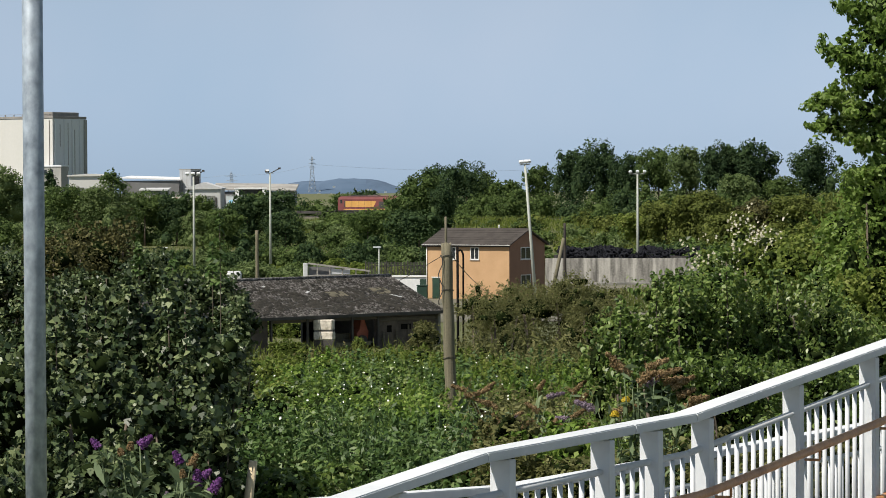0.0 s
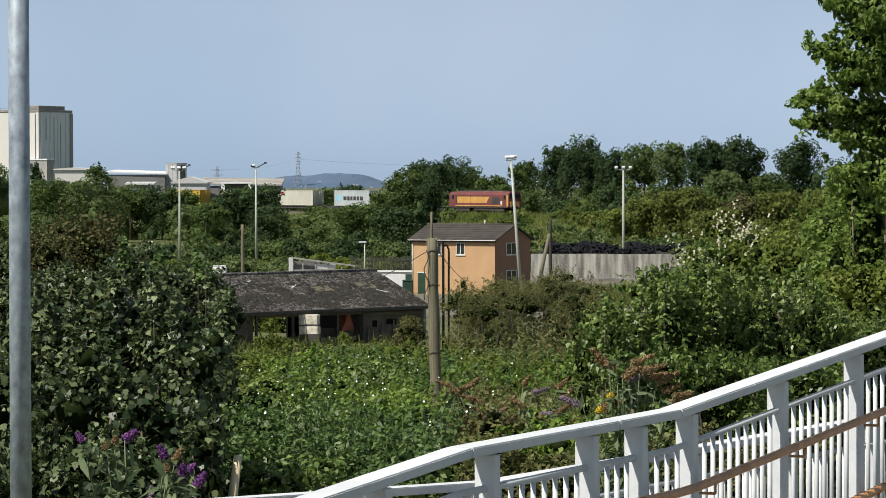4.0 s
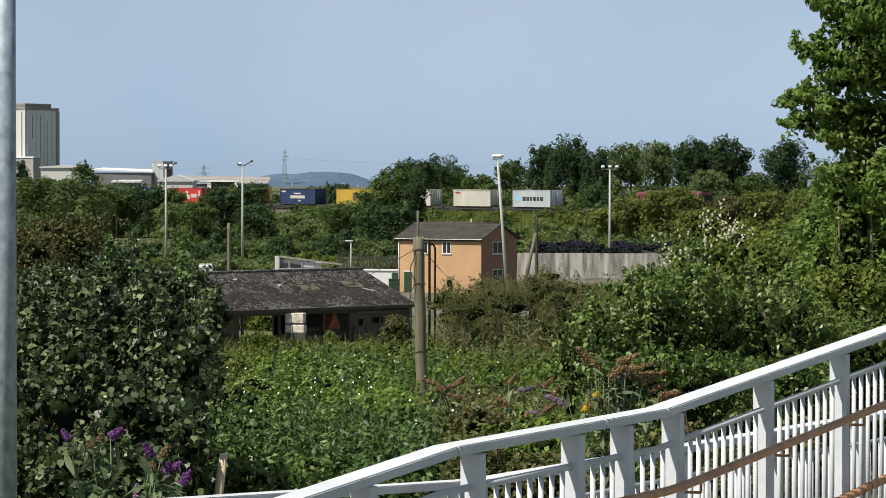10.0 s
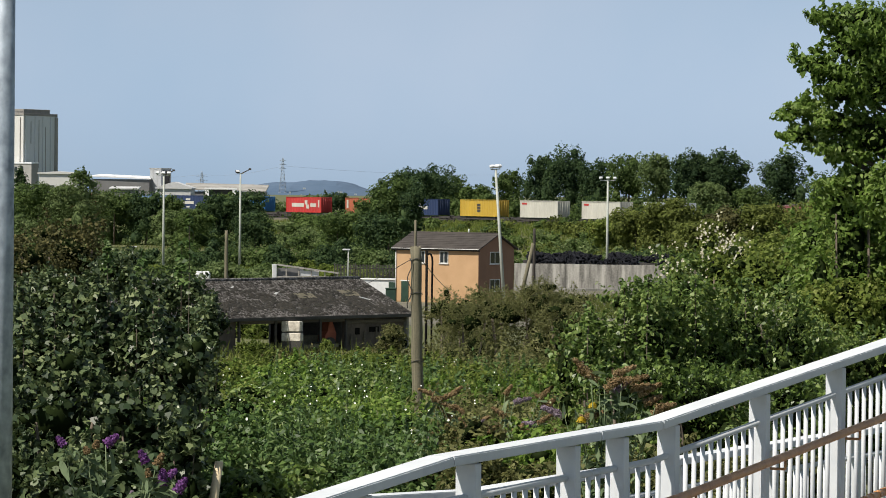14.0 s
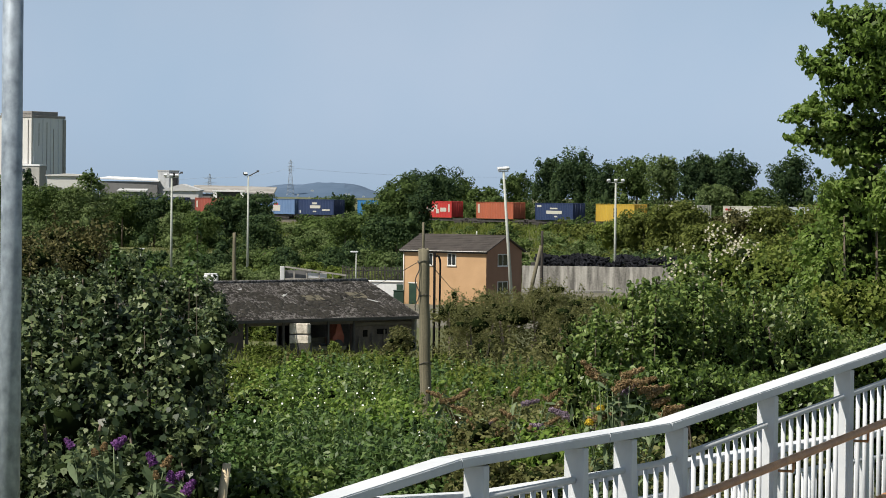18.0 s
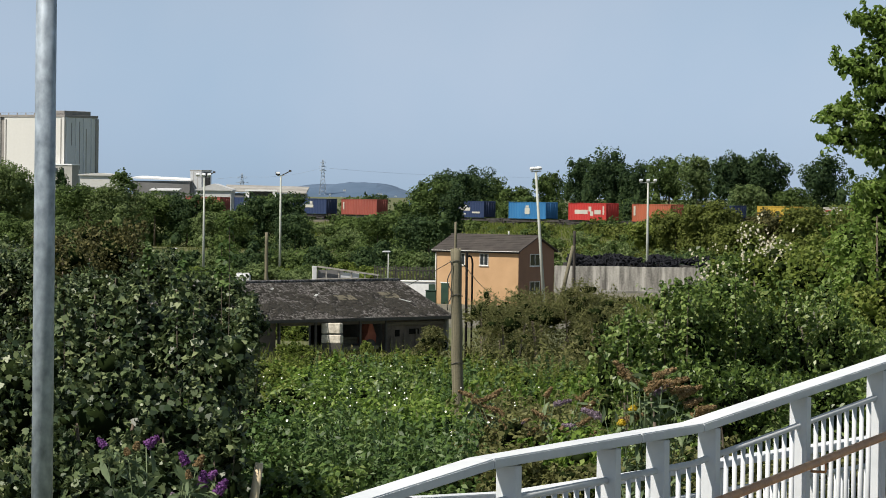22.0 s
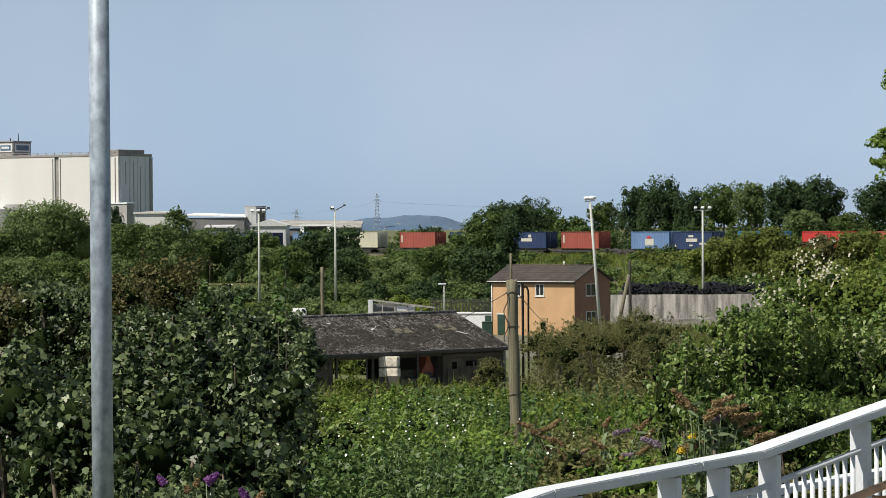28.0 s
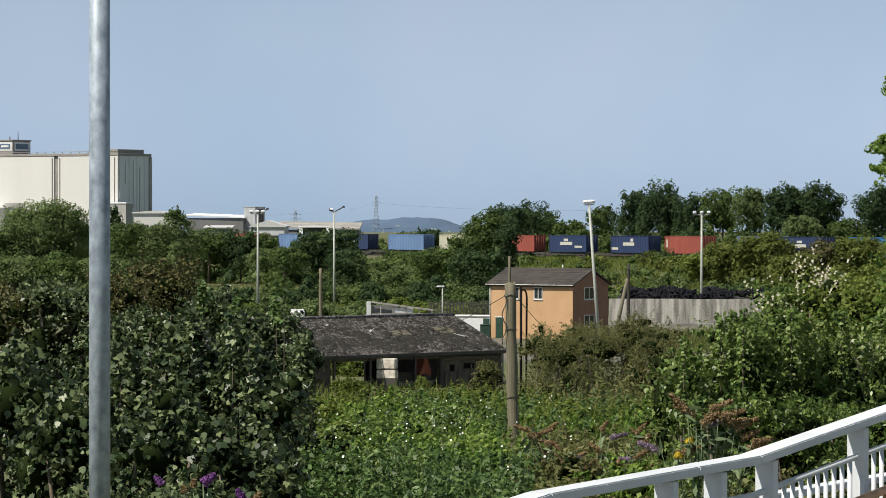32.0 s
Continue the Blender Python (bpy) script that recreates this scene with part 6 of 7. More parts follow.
scrub(-78.333, 588.24, 8.393, 4.4, 3.8, 2600, L_FARLIGHT, 135, fine=0.62)
scrub(-81.038, 566.04, 10.904, 8.6, 5.4, 6200, L_FARLIGHT, 136, fine=0.62)
scrub(-90.2, 566.04, 6.8, 5.4, 4.2, 3400, L_FAR, 137, fine=0.62)
scrub(-95.660, 566.04, 8.444, 6.0, 4.6, 2600, L_FAR, 138)
scrub(-73.800, 600.00, 9.983, 1.7, 4.2, 1800, L_FARDARK, 158)
scrub(-70.729, 625.00, 7.276, 3.6, 2.6, 2400, L_FAR, 159)
scrub(-48.6, 612.0, 6.9, 3.2, 2.7, 2400, L_FAR, 164)
scrub(28.197, 491.80, 6.75, 3.6, 2.7, 3200, L_HEATH, 139)
scrub(31.789, 487.80, 7.3, 3.4, 2.7, 3400, L_HEATH, 140)
scrub(34.3, 483.87, 7.35, 3.2, 2.6, 3200, L_HEATH, 156)
scrub(41.210, 483.87, 6.450, 4.2, 2.6, 2600, L_REDDISH, 141)
scrub(46.080, 480.00, 7.3, 4.2, 2.4, 2400, L_HEATH, 142)
scrub(36.406, 468.75, 5.395, 4.2, 1.8, 2200, L_HEATH, 157)
scrub(52.063, 476.19, 7.634, 4.6, 2.6, 2600, L_HEATH, 143)
scrub(58.413, 476.19, 7.679, 5.0, 2.8, 2400, L_FAR, 144)
scrub(64.762, 476.19, 7.723, 5.0, 2.8, 2000, L_FAR, 145)
scrub(24.667, 500.00, 5.589, 3.6, 1.3, 1600, L_YELLOW, 146)
# smaller scrub all over the bank face, lower towards the open grass
SCRUB_LEAVES, SCRUB_CORES = {}, {}
for i in range(420):
    rngt = random.Random(700 + i)
    d = rngt.uniform(-190, 150)
    off = rngt.uniform(7.0, 40)
    p = track_point(d, off)
    x, y = p.x, p.y
    if y < 390 or abs(x / y) > 0.19:
        continue
    g = ground_height(x, y)
    open_grass = 0.0 < x / y < 0.016 and off < 22
    r = rngt.uniform(1.4, 3.0) * (0.4 if open_grass else 1)
    rz = min(r * rngt.uniform(0.6, 0.9), max(0.5, (5.9 if x / y > -0.03 else 6.4) - g) if off < 16 else 9)
    mat = rngt.choice([L_FAR, L_FARLIGHT, L_FAR, L_FARLIGHT] if x < 5 else [L_HEATH, L_FARLIGHT, L_YELLOW, L_FAR, L_HEATH])
    rngn = np.random.default_rng(800 + i)
    lobes = lobes_of(rngn, (r, r * 0.8, rz), 12, 0.36)
    lobes[:, :3] += np.array([x, y, g + rz * 0.5])
    SCRUB_LEAVES.setdefault(mat.name, []).append(crown_array(rngn, lobes, int(265 * r), 0.27, floor=g - 0.1, shoots=0.12, wild=0.4))
    SCRUB_CORES.setdefault(mat.name, []).append(lobes)
bank = thing("bank_scrub", Matrix.Identity(4), "mixed green scrub covering the railway bank", "scrub", kind="stuff")
for name, arrays in SCRUB_LEAVES.items():
    part("scrub", quads("scrub", np.concatenate(arrays), bpy.data.materials[name]), None, bank)
for name, groups in SCRUB_CORES.items():
    bm = bmesh.new()
    for lobes in groups:
        for x, y, z, a, b, c in lobes[:6]:
            for v in bmesh.ops.create_icosphere(bm, subdivisions=1, radius=0.64)["verts"]:
                k = 1 + 0.2 * noise.noise(v.co * 2 + Vector((x, y, z)))
                v.co = Vector((x + v.co.x * a * k, y + v.co.y * b * k, z + v.co.z * c * k))
    part("inner_scrub", bm, bpy.data.materials[name], bank)
# hedge along the far edge of the yard
for i in range(46):
    rngt = random.Random(1000 + i)
    u = -0.135 + 0.0046 * i
    y = rngt.uniform(425, 455)
    if u > 0.02:
        y = rngt.uniform(392, 412)
    x = u * y
    g = ground_height(x, y)
    r = rngt.uniform(1.9, 3.0)
    rz = rngt.uniform(1.5, 2.4)
    scrub(x, y, g + rz * 0.8, r, rz, int(650 * r), rngt.choice([L_FARLIGHT, L_FAR, L_FARLIGHT, L_FARDARK]), 1100 + i, "leafy hedge bush at the edge of the yard", leaf=0.26, sub=16)


for i in range(40):
    rngt = random.Random(1500 + i)
    u = -0.13 + 0.0036 * i
    y = rngt.uniform(396, 412)
    x = u * y
    g = ground_height(x, y)
    rz = rngt.uniform(0.8, 1.5)
    scrub(x, y, g + rz * 0.6, rngt.uniform(1.6, 2.6), rz, 950, rngt.choice([L_FARLIGHT, L_FAR, L_YELLOW, L_FARLIGHT]), 1600 + i, "low leafy hedge bush along the yard", leaf=0.24, sub=14)


def grass_field(name, label, rng, places, size, mat, n_each=6, spread=0.25, wide=0.03):
    """Tufts of upright blades."""
    pos = np.repeat(places, n_each, axis=0) + rng.normal(size=(len(places) * n_each, 3)) * np.array([spread, spread, 0.0])
    n = len(pos)
    h = size * rng.uniform(0.5, 1.3, n)
    lean = rng.normal(size=(n, 2)) * 0.28
    a = rng.uniform(0, math.pi, n)
    w = wide * size
    side = np.stack([np.cos(a) * w, np.sin(a) * w, np.zeros(n)], 1)
    top = pos + np.stack([lean[:, 0] * h, lean[:, 1] * h, h], 1)
    mid = pos + np.stack([lean[:, 0] * h * 0.35, lean[:, 1] * h * 0.35, h * 0.55], 1)
    v = np.stack([pos - side, pos + side, mid + side * 0.8, top, mid - side * 0.8], 1).reshape(-1, 3)
    ob = new(name, quads(name, v, mat, 5))
    return tagged(ob, label, "grass", kind="stuff")


def spots(rng, n, u0, u1, y0, y1):
    y = np.sqrt(rng.uniform(y0 ** 2, y1 ** 2, n))
    x = rng.uniform(u0, u1, n) * y
    return np.array([(a, b, ground_height(a, b) - 0.03) for a, b in zip(x, y)])


rngg = np.random.default_rng(77)
grass_field("bank_grass", "rough yellow-green grass on the railway bank", rngg, spots(rngg, 5500, -0.15, 0.16, 430, 610), 0.7, L_HEATH, 4, 0.5)
edge = []
for i in range(5200):
    p = track_point(rngg.uniform(-40, 120), rngg.uniform(2.9, 22.0) )
    edge.append((p.x, p.y, ground_height(p.x, p.y) - 0.05))
grass_field("lineside_grass", "tall yellow-green grass along the edge of the track", rngg, np.array(edge), 0.75, L_YELLOW, 4, 0.45, 0.06)
grass_field("wall_weeds", "dry weeds along the foot of the concrete wall", rngg, spots(rngg, 1500, 0.022, 0.062, 285, 338), 0.7, L_HEATH, 4, 0.4)
grass_field("yard_weeds", "pale dry weeds growing through the yard", rngg, spots(rngg, 3200, -0.12, 0.12, 200, 390), 0.4, L_HEATH, 4, 0.4)
# ---------------------------------------------------------------- the near bank: bramble, shrubs, flowers
BRAMBLE = "dense sprawling green bramble mound on the bank"


def bramble(x, y, z, rx, rz, leaf, n, mat, seed, label=BRAMBLE):
    return bush("bramble", x, y, z, rx, rx, rz, leaf * 0.92, int(n * 1.15), mat, label, "bramble", seed, 26, group="brambles on the bank", stems=0, small=0.34, up=0.5, skirt=False, inner=0.4, wild=0.45)


rb = random.Random(9)
# rows of mounds from the foot of the bank upwards: distance, height over ground, radius, leaf
for y, top, r, leaf, n, u0, u1 in ((178, 1.5, 3.2, 0.15, 2200, -0.13, 0.12), (150, 1.7, 3.0, 0.13, 2400, -0.12, 0.11), (124, 1.5, 2.5, 0.11, 2400, -0.12, 0.11), (102, 1.5, 2.1, 0.1, 2400, -0.12, 0.1), (84, 1.5, 1.8, 0.085, 2400, -0.12, 0.1),
                                   (69, 1.3, 1.5, 0.062, 2600, -0.1, 0.1), (57, 1.2, 1.25, 0.065, 2600, -0.1, 0.1), (47, 1.1, 1.05, 0.06, 2600, -0.09, 0.1), (39, 0.9, 0.9, 0.055, 2600, -0.08, 0.1), (32, 0.75, 0.75, 0.05, 2400, -0.08, 0.1)):
    step = 1.25 * r / y
    u = u0
    while u < u1:
        yy = y + rb.uniform(-0.3, 0.3) * r * 2
        x = (u + rb.uniform(-0.3, 0.3) * step) * yy
        g = ground_height(x, yy)
        rz = top * rb.uniform(0.55, 0.8)
        mat = rb.choice([L_BRAMBLE, L_BRAMBLE, L_BRAMBLE, L_BUSH, L_YELLOW] if y < 110 else [L_BRAMBLE, L_OLIVE, L_YELLOW, L_OLIVE])
        if u > 0.005 and y < 75 and rb.random() < 0.4:
            mat = L_OLIVE
        elif y < 60 and u <= 0.005:
            mat = rb.choice([L_NETTLE, L_NETTLE, L_BUSH, L_BRAMBLE])
        bramble(x, yy, g + rz * 0.45, r * rb.uniform(0.8, 1.2), rz, leaf, n, mat, int(y * 100 + (u + 1) * 1000))
        u += step


def flower_scatter(name, label, category, rng, centres, size, mat, petals=5):
    """Small open flowers, each a ring of petals round a cup."""
    out = []
    for c in centres:
        s = size * rng.uniform(0.7, 1.25)
        n = Vector((rng.normal() * 0.5 - 0.3, rng.normal() * 0.4 - 0.8, rng.uniform(0.2, 0.9))).normalized()
        a = n.orthogonal().normalized()
        b = n.cross(a)
        for i in range(petals):
            p, q = 2 * math.pi * i / petals, 2 * math.pi * (i + 0.5) / petals
            w = 2 * math.pi * (i + 1) / petals
            c0 = Vector(c)
            out += [c0 - n * s * 0.25, c0 + (a * math.cos(p) + b * math.sin(p)) * s * 0.42, c0 + (a * math.cos(q) + b * math.sin(q)) * s * 0.55 + n * s * 0.06, c0 + (a * math.cos(w) + b * math.sin(w)) * s * 0.42]
    ob = new(name, quads(name, np.array([tuple(v) for v in out]), mat))
    return tagged(ob, label, category, kind="stuff")


M_PETAL, _n, _l, _b = material("white_petal", 0.6)
_b.inputs["Base Color"].default_value = (0.8, 0.8, 0.76, 1)
M_CREAM = leaf_material("cream_petal", [(0.3, 0.28, 0.18), (0.45, 0.43, 0.32), (0.58, 0.55, 0.43), (0.7, 0.67, 0.56)], 0.7, 0.3, 8)
rngf = np.random.default_rng(31)
centres = []
for k in range(92):
    y = float(rngf.uniform(38, 100))
    u = float(rngf.normal(-0.028, 0.022)) if k < 80 else float(rngf.uniform(0.0, 0.045))
    x = u * y
    h = (1.5 if y > 60 else 1.2 if y > 45 else 0.95) * float(rngf.uniform(0.7, 1.05))
    centres.append((x, y - 0.3, ground_height(x, y) + h))


def weed_patch(label, seed, n, u0, u1, y0, y1, low, high, leaf, mat, each=26, long=2.2, mean=None):
    """Upright leafy stems growing through the brambles."""
    rng = np.random.default_rng(seed)
    places, facing = [], []
    stalks = bmesh.new()
    for _ in range(n):
        y = float(rng.uniform(y0, y1))
        x = float(rng.uniform(u0, u1) if mean is None else rng.normal(mean, (u1 - u0) / 4)) * y
        g = ground_height(x, y)
        h = float(rng.uniform(low, high))
        lean = rng.normal(size=2) * 0.1 * h
        a, b = Vector((x, y, g)), Vector((x + lean[0], y + lean[1], g + h))
        tube(stalks, a, b, 0.006, 0.003, 3)
        f = rng.uniform(0.35, 1.0, each)
        ang = rng.uniform(0, 2 * math.pi, each)
        r = leaf * long * 0.45 * (1.25 - 0.8 * f)
        places.append(np.stack([x + lean[0] * f + r * np.cos(ang), y + lean[1] * f + r * np.sin(ang), g + h * f], 1))
        facing.append(np.stack([0.7 * np.cos(ang), 0.7 * np.sin(ang), np.full(each, 0.75)], 1) + rng.normal(size=(each, 3)) * 0.25)
    t = thing("weeds", Matrix.Identity(4), label, "weeds", kind="stuff")
    part("leaves", quads("leaves", leaf_array(rng, np.concatenate(places), np.concatenate(facing), leaf, long, 0.15, 0.7), mat), mat, t)
    part("stalks", stalks, mat, t)


weed_patch("upright green nettles and willowherb low on the bank", 901, 230, -0.05, 0.004, 35, 52, 0.6, 1.1, 0.04, L_NETTLE, 30, 2.4)
weed_patch("upright leafy weeds in front of the dark scrub", 902, 130, -0.04, 0.0, 52, 75, 0.8, 1.4, 0.05, L_BRAMBLE, 28)
weed_patch("tall willowherb growing through the brambles", 903, 150, -0.05, 0.03, 78, 118, 1.0, 1.6, 0.07, L_NETTLE, 26)
weed_patch("olive dock and willowherb beside the pole", 904, 260, -0.005, 0.05, 44, 80, 0.8, 1.45, 0.05, L_OLIVE, 26)
weed_patch("yellowish tall weeds in front of the old shed", 905, 190, -0.06, 0.02, 140, 195, 0.9, 1.8, 0.11, L_YELLOW, 22)
weed_patch("rusty seeding docks in front of the old shed", 907, 90, -0.052, 0.0, 150, 200, 1.0, 1.9, 0.09, L_REDDISH, 24, 2.6)
weed_patch("feathery olive weeds below the house", 906, 420, 0.0, 0.05, 118, 165, 1.2, 2.5, 0.07, L_OLIVE, 30, 3.0)

flower_scatter("bindweed_flowers", "white bindweed flowers scattered over the brambles", "flower", rngf, centres, 0.034, M_PETAL)

# grasses and seed heads among the brambles
grass_field("tall_grass", "tall straw-coloured grass in front of the old shed", rngg, spots(rngg, 900, -0.065, 0.06, 165, 215), 1.15, L_HEATH, 5, 0.5)
grass_field("bank_weeds", "tall green weeds and grass growing up through the brambles", rngg, spots(rngg, 420, -0.03, 0.05, 75, 150), 1.2, L_BRAMBLE, 4, 0.35, 0.008)

# olive shrubs below the house
bush("bush", 2.881, 142.86, 5.711, 2.3, 2.0, 1.35, 0.046, 17160, L_OLIVE, "olive-brown twiggy shrub below the house", seed=201, sub=34, small=0.3, inner=0.42, shoots=0.62)
bush("bush", 4.190, 142.86, 6.029, 1.6, 1.5, 1.25, 0.046, 11880, L_OLIVE, "olive-brown twiggy shrub below the house", seed=202, sub=30, small=0.3, inner=0.5, shoots=0.5)
bush("bush", 1.159, 136.36, 5.554, 1.5, 1.4, 0.95, 0.046, 9900, L_OLIVE, "low olive shrub beside the utility pole", seed=203, sub=26, small=0.3, inner=0.5, shoots=0.5)
bush("bush", 0.275, 150.00, 5.627, 0.9, 0.9, 1.1, 0.046, 5280, L_OLIVE, "upright yellowish shrub below the house", seed=204, sub=20, small=0.3)
bush("bush", 4.913, 130.43, 5.708, 1.5, 1.4, 1.1, 0.046, 9900, L_OLIVE, "olive shrub among the brambles", seed=205, sub=26, small=0.3, inner=0.5, shoots=0.5)
bush("bush", -2.733, 200.00, 2.081, 1.1, 1.0, 0.95, 0.085, 3600, L_OLIVE, "greyish twiggy shrub at the front of the old shed", seed=206, sub=26, small=0.3, inner=0.4, shoots=0.6)
bush("bush", 0.737, 157.89, 5.137, 1.5, 1.3, 0.8, 0.07, 5200, L_OLIVE, "low yellowish shrub below the house", seed=209, sub=24, small=0.3, inner=0.45, shoots=0.5)
bush("bush", 2.324, 162.16, 5.205, 1.5, 1.3, 0.75, 0.07, 4800, L_OLIVE, "low yellowish shrub below the house", seed=210, sub=24, small=0.3, inner=0.45, shoots=0.5)
bush("bush", 6.278, 166.67, 5.405, 1.8, 1.5, 0.7, 0.07, 5200, L_OLIVE, "low twiggy shrub between house and wall", seed=211, sub=24, small=0.3, inner=0.45, shoots=0.5)
bush("bush", -6.929, 214.29, 0.701, 0.5, 0.5, 0.6, 0.1, 1500, L_YELLOW, "small shrub at the front of the old shed", seed=207, sub=14)
bush("bush", -10.733, 200.00, 1.358, 1.7, 0.9, 0.62, 0.085, 4200, L_YELLOW, "straggling yellow-green shrub at the front of the old shed", seed=208, sub=30, small=0.26, inner=0.35, shoots=0.65)

for i, (x, y, z, r) in enumerate(((-12.4, 243.0, 0.6, 1.5), (-14.6, 245.0, 0.8, 1.8), (-13.4, 248.0, 1.3, 2.0))):
    bush("bush", x, y, z, r, r * 0.8, r * 0.75, 0.12, 1800, L_YELLOW, "sunlit weedy bush seen through the open shed", seed=212 + i, sub=20, small=0.32, inner=0.45)

# large leafy bush on the sunny side
RIGHT = "dense leafy elder bush with broad green leaves"
for i, (x, y, z, rx, rz, n) in enumerate(((1.840, 40.00, 9.113, 0.50, 0.50, 2600), (2.473, 40.54, 9.294, 0.62, 0.62, 3600), (3.021, 41.10, 9.343, 0.62, 0.72, 3800), (3.722, 41.67, 9.186, 0.75, 0.80, 4400), (4.408, 42.25, 9.094, 0.7, 0.78, 3800),
                                          (2.218, 38.46, 8.740, 0.70, 0.42, 3200), (2.987, 38.46, 8.681, 0.85, 0.48, 4000), (4.040, 40.00, 8.595, 0.8, 0.5, 3600), (5.043, 42.86, 8.714, 0.65, 0.65, 3000), (5.543, 42.86, 8.789, 0.6, 0.7, 2400), (6.114, 42.86, 8.793, 0.6, 0.7, 1800))):
    bush("bush", x, y, z, rx, rx, rz, 0.043, int(n * 1.5), L_BUSH, RIGHT, seed=220 + i, sub=26, group="elder bushes", small=0.34, shape="oval", wild=0.55, deep=0.55, up=0.35, long=1.45, inner=0.34 if i == 0 else 0.46, shoots=0.45)
HEDGE = "tall yellow-green sunlit hedge tree"
for i, (x, y, z, rx, rz, n, m) in enumerate(((5.060, 60.00, 9.485, 0.95, 0.75, 3600, L_YELLOW), (4.380, 60.00, 9.400, 0.6, 0.5, 2400, L_BUSH), (5.676, 57.14, 9.468, 0.9, 0.7, 3400, L_YELLOW), (6.125, 53.57, 9.748, 0.75, 0.95, 3600, L_TREE), (6.487, 52.17, 9.958, 0.8, 1.0, 3800, L_YELLOW),
                                             (5.967, 50.00, 9.083, 0.8, 0.7, 3400, L_YELLOW), (6.619, 50.85, 9.224, 0.7, 0.8, 3000, L_YELLOW), (7.254, 50.85, 9.737, 0.9, 1.2, 3000, L_TREE), (6.068, 50.85, 10.661, 0.6, 0.55, 2600, L_TREE), (6.576, 50.85, 10.834, 0.75, 0.75, 3000, L_TREE))):
    bush("hedge_tree", x, y, z, rx, rx, rz, 0.06, int(n * 1.5), m, HEDGE, "hedge", seed=240 + i, sub=26, group="hedge trees", small=0.34)
# pale flower heads over the hedge
centres = []
for k in range(46):
    a, b = rngf.normal(), rngf.normal()
    cx, cy, cz = 4.86 + 0.46 * a, 58.66 + 0.1 * b, 9.9 - 0.14 * abs(a) + 0.26 * b
    for q in range(int(rngf.integers(3, 8))):
        centres.append((cx + 0.05 * rngf.normal(), cy + 0.05 * rngf.normal(), cz + 0.035 * q))
flower_scatter("pale_flowers", "pale cream flower heads on the hedge top", "flower", rngf, centres, 0.042, M_CREAM)


def tree_of(name, label, lobes, leaf, n, mat, seed, trunk, limbs, shape="palm", deep=0.5, core=True):
    """A tree whose limbs carry separate leafy masses."""
    rng = np.random.default_rng(seed)
    lobes = np.array(lobes, dtype=float)
    tx, ty = trunk
    base = ground_height(tx, ty)
    t = thing(name, Matrix.Translation((tx, ty, base)), label, "tree")
    lobes[:, :3] -= np.array([tx, ty, base])
    more = []
    for l in lobes:
        more.append(l * np.array([1, 1, 1, 0.75, 0.75, 0.75]))
        for _ in range(7):
            d = rng.normal(size=3)
            d /= np.linalg.norm(d)
            s = rng.uniform(0.22, 0.5)
            more.append(np.array([*(l[:3] + d * l[3:] * rng.uniform(0.6, 0.95)), *(l[3:] * s)]))
    part("crown", crown_mesh("crown", rng, np.array(more), n, leaf, mat, deep=deep, shape=shape, up=0.3), mat, t)
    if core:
        part("crown_core", core_mesh("crown_core", lobes, 0.5), L_CORE, t)
    bm = bmesh.new()
    top = max(l[2] for l in lobes)
    prev = Vector((0, 0, -0.2))
    for i in range(1, 9):
        p = Vector((0.06 * math.sin(i), 0.05 * math.cos(i * 1.3), top * i / 8))
        tube(bm, prev, p, 0.2 * (1 - 0.09 * (i - 1)), 0.2 * (1 - 0.09 * i), 8)
        prev = p
    part("trunk", bm, M_TRUNK, t)
    for l in lobes[:limbs]:
        a = Vector((0, 0, max(0.3, l[2] - 0.5 * abs(l[0]) - 0.2)))
        b = Vector(l[:3])
        mid = a.lerp(b, 0.5) + Vector((0, 0, 0.12))
        bm = tubed(a, mid, 0.05, 0.03, 6)
        tube(bm, mid, b, 0.03, 0.012, 6)
        part("limb", bm, M_TRUNK, t)
    return t


tree_of("tree", "sunlit sycamore tree with leafy limbs against the sky", [
    (4.490, 36.36, 12.850, 0.46, 0.44, 0.24), (4.421, 36.36, 12.546, 0.40, 0.39, 0.22), (4.040, 36.36, 12.330, 0.26, 0.28, 0.17), (4.299, 36.36, 12.091, 0.40, 0.39, 0.22), (3.855, 36.36, 11.860, 0.29, 0.29, 0.12),
    (4.178, 36.36, 11.757, 0.40, 0.39, 0.18), (3.880, 36.36, 11.580, 0.22, 0.24, 0.13), (4.299, 36.36, 11.455, 0.33, 0.35, 0.13), (4.663, 36.36, 12.215, 0.44, 0.44, 0.43), (4.663, 36.36, 11.609, 0.37, 0.39, 0.32),
    (5.057, 36.36, 12.399, 0.55, 0.55, 0.65), (5.148, 36.36, 11.430, 0.55, 0.55, 0.54), (4.512, 36.36, 11.062, 0.40, 0.39, 0.27), (4.905, 36.36, 10.883, 0.55, 0.44, 0.43)],
    0.043, 30000, L_TREE, 301, (5.5, 36.6), 14, "oval")

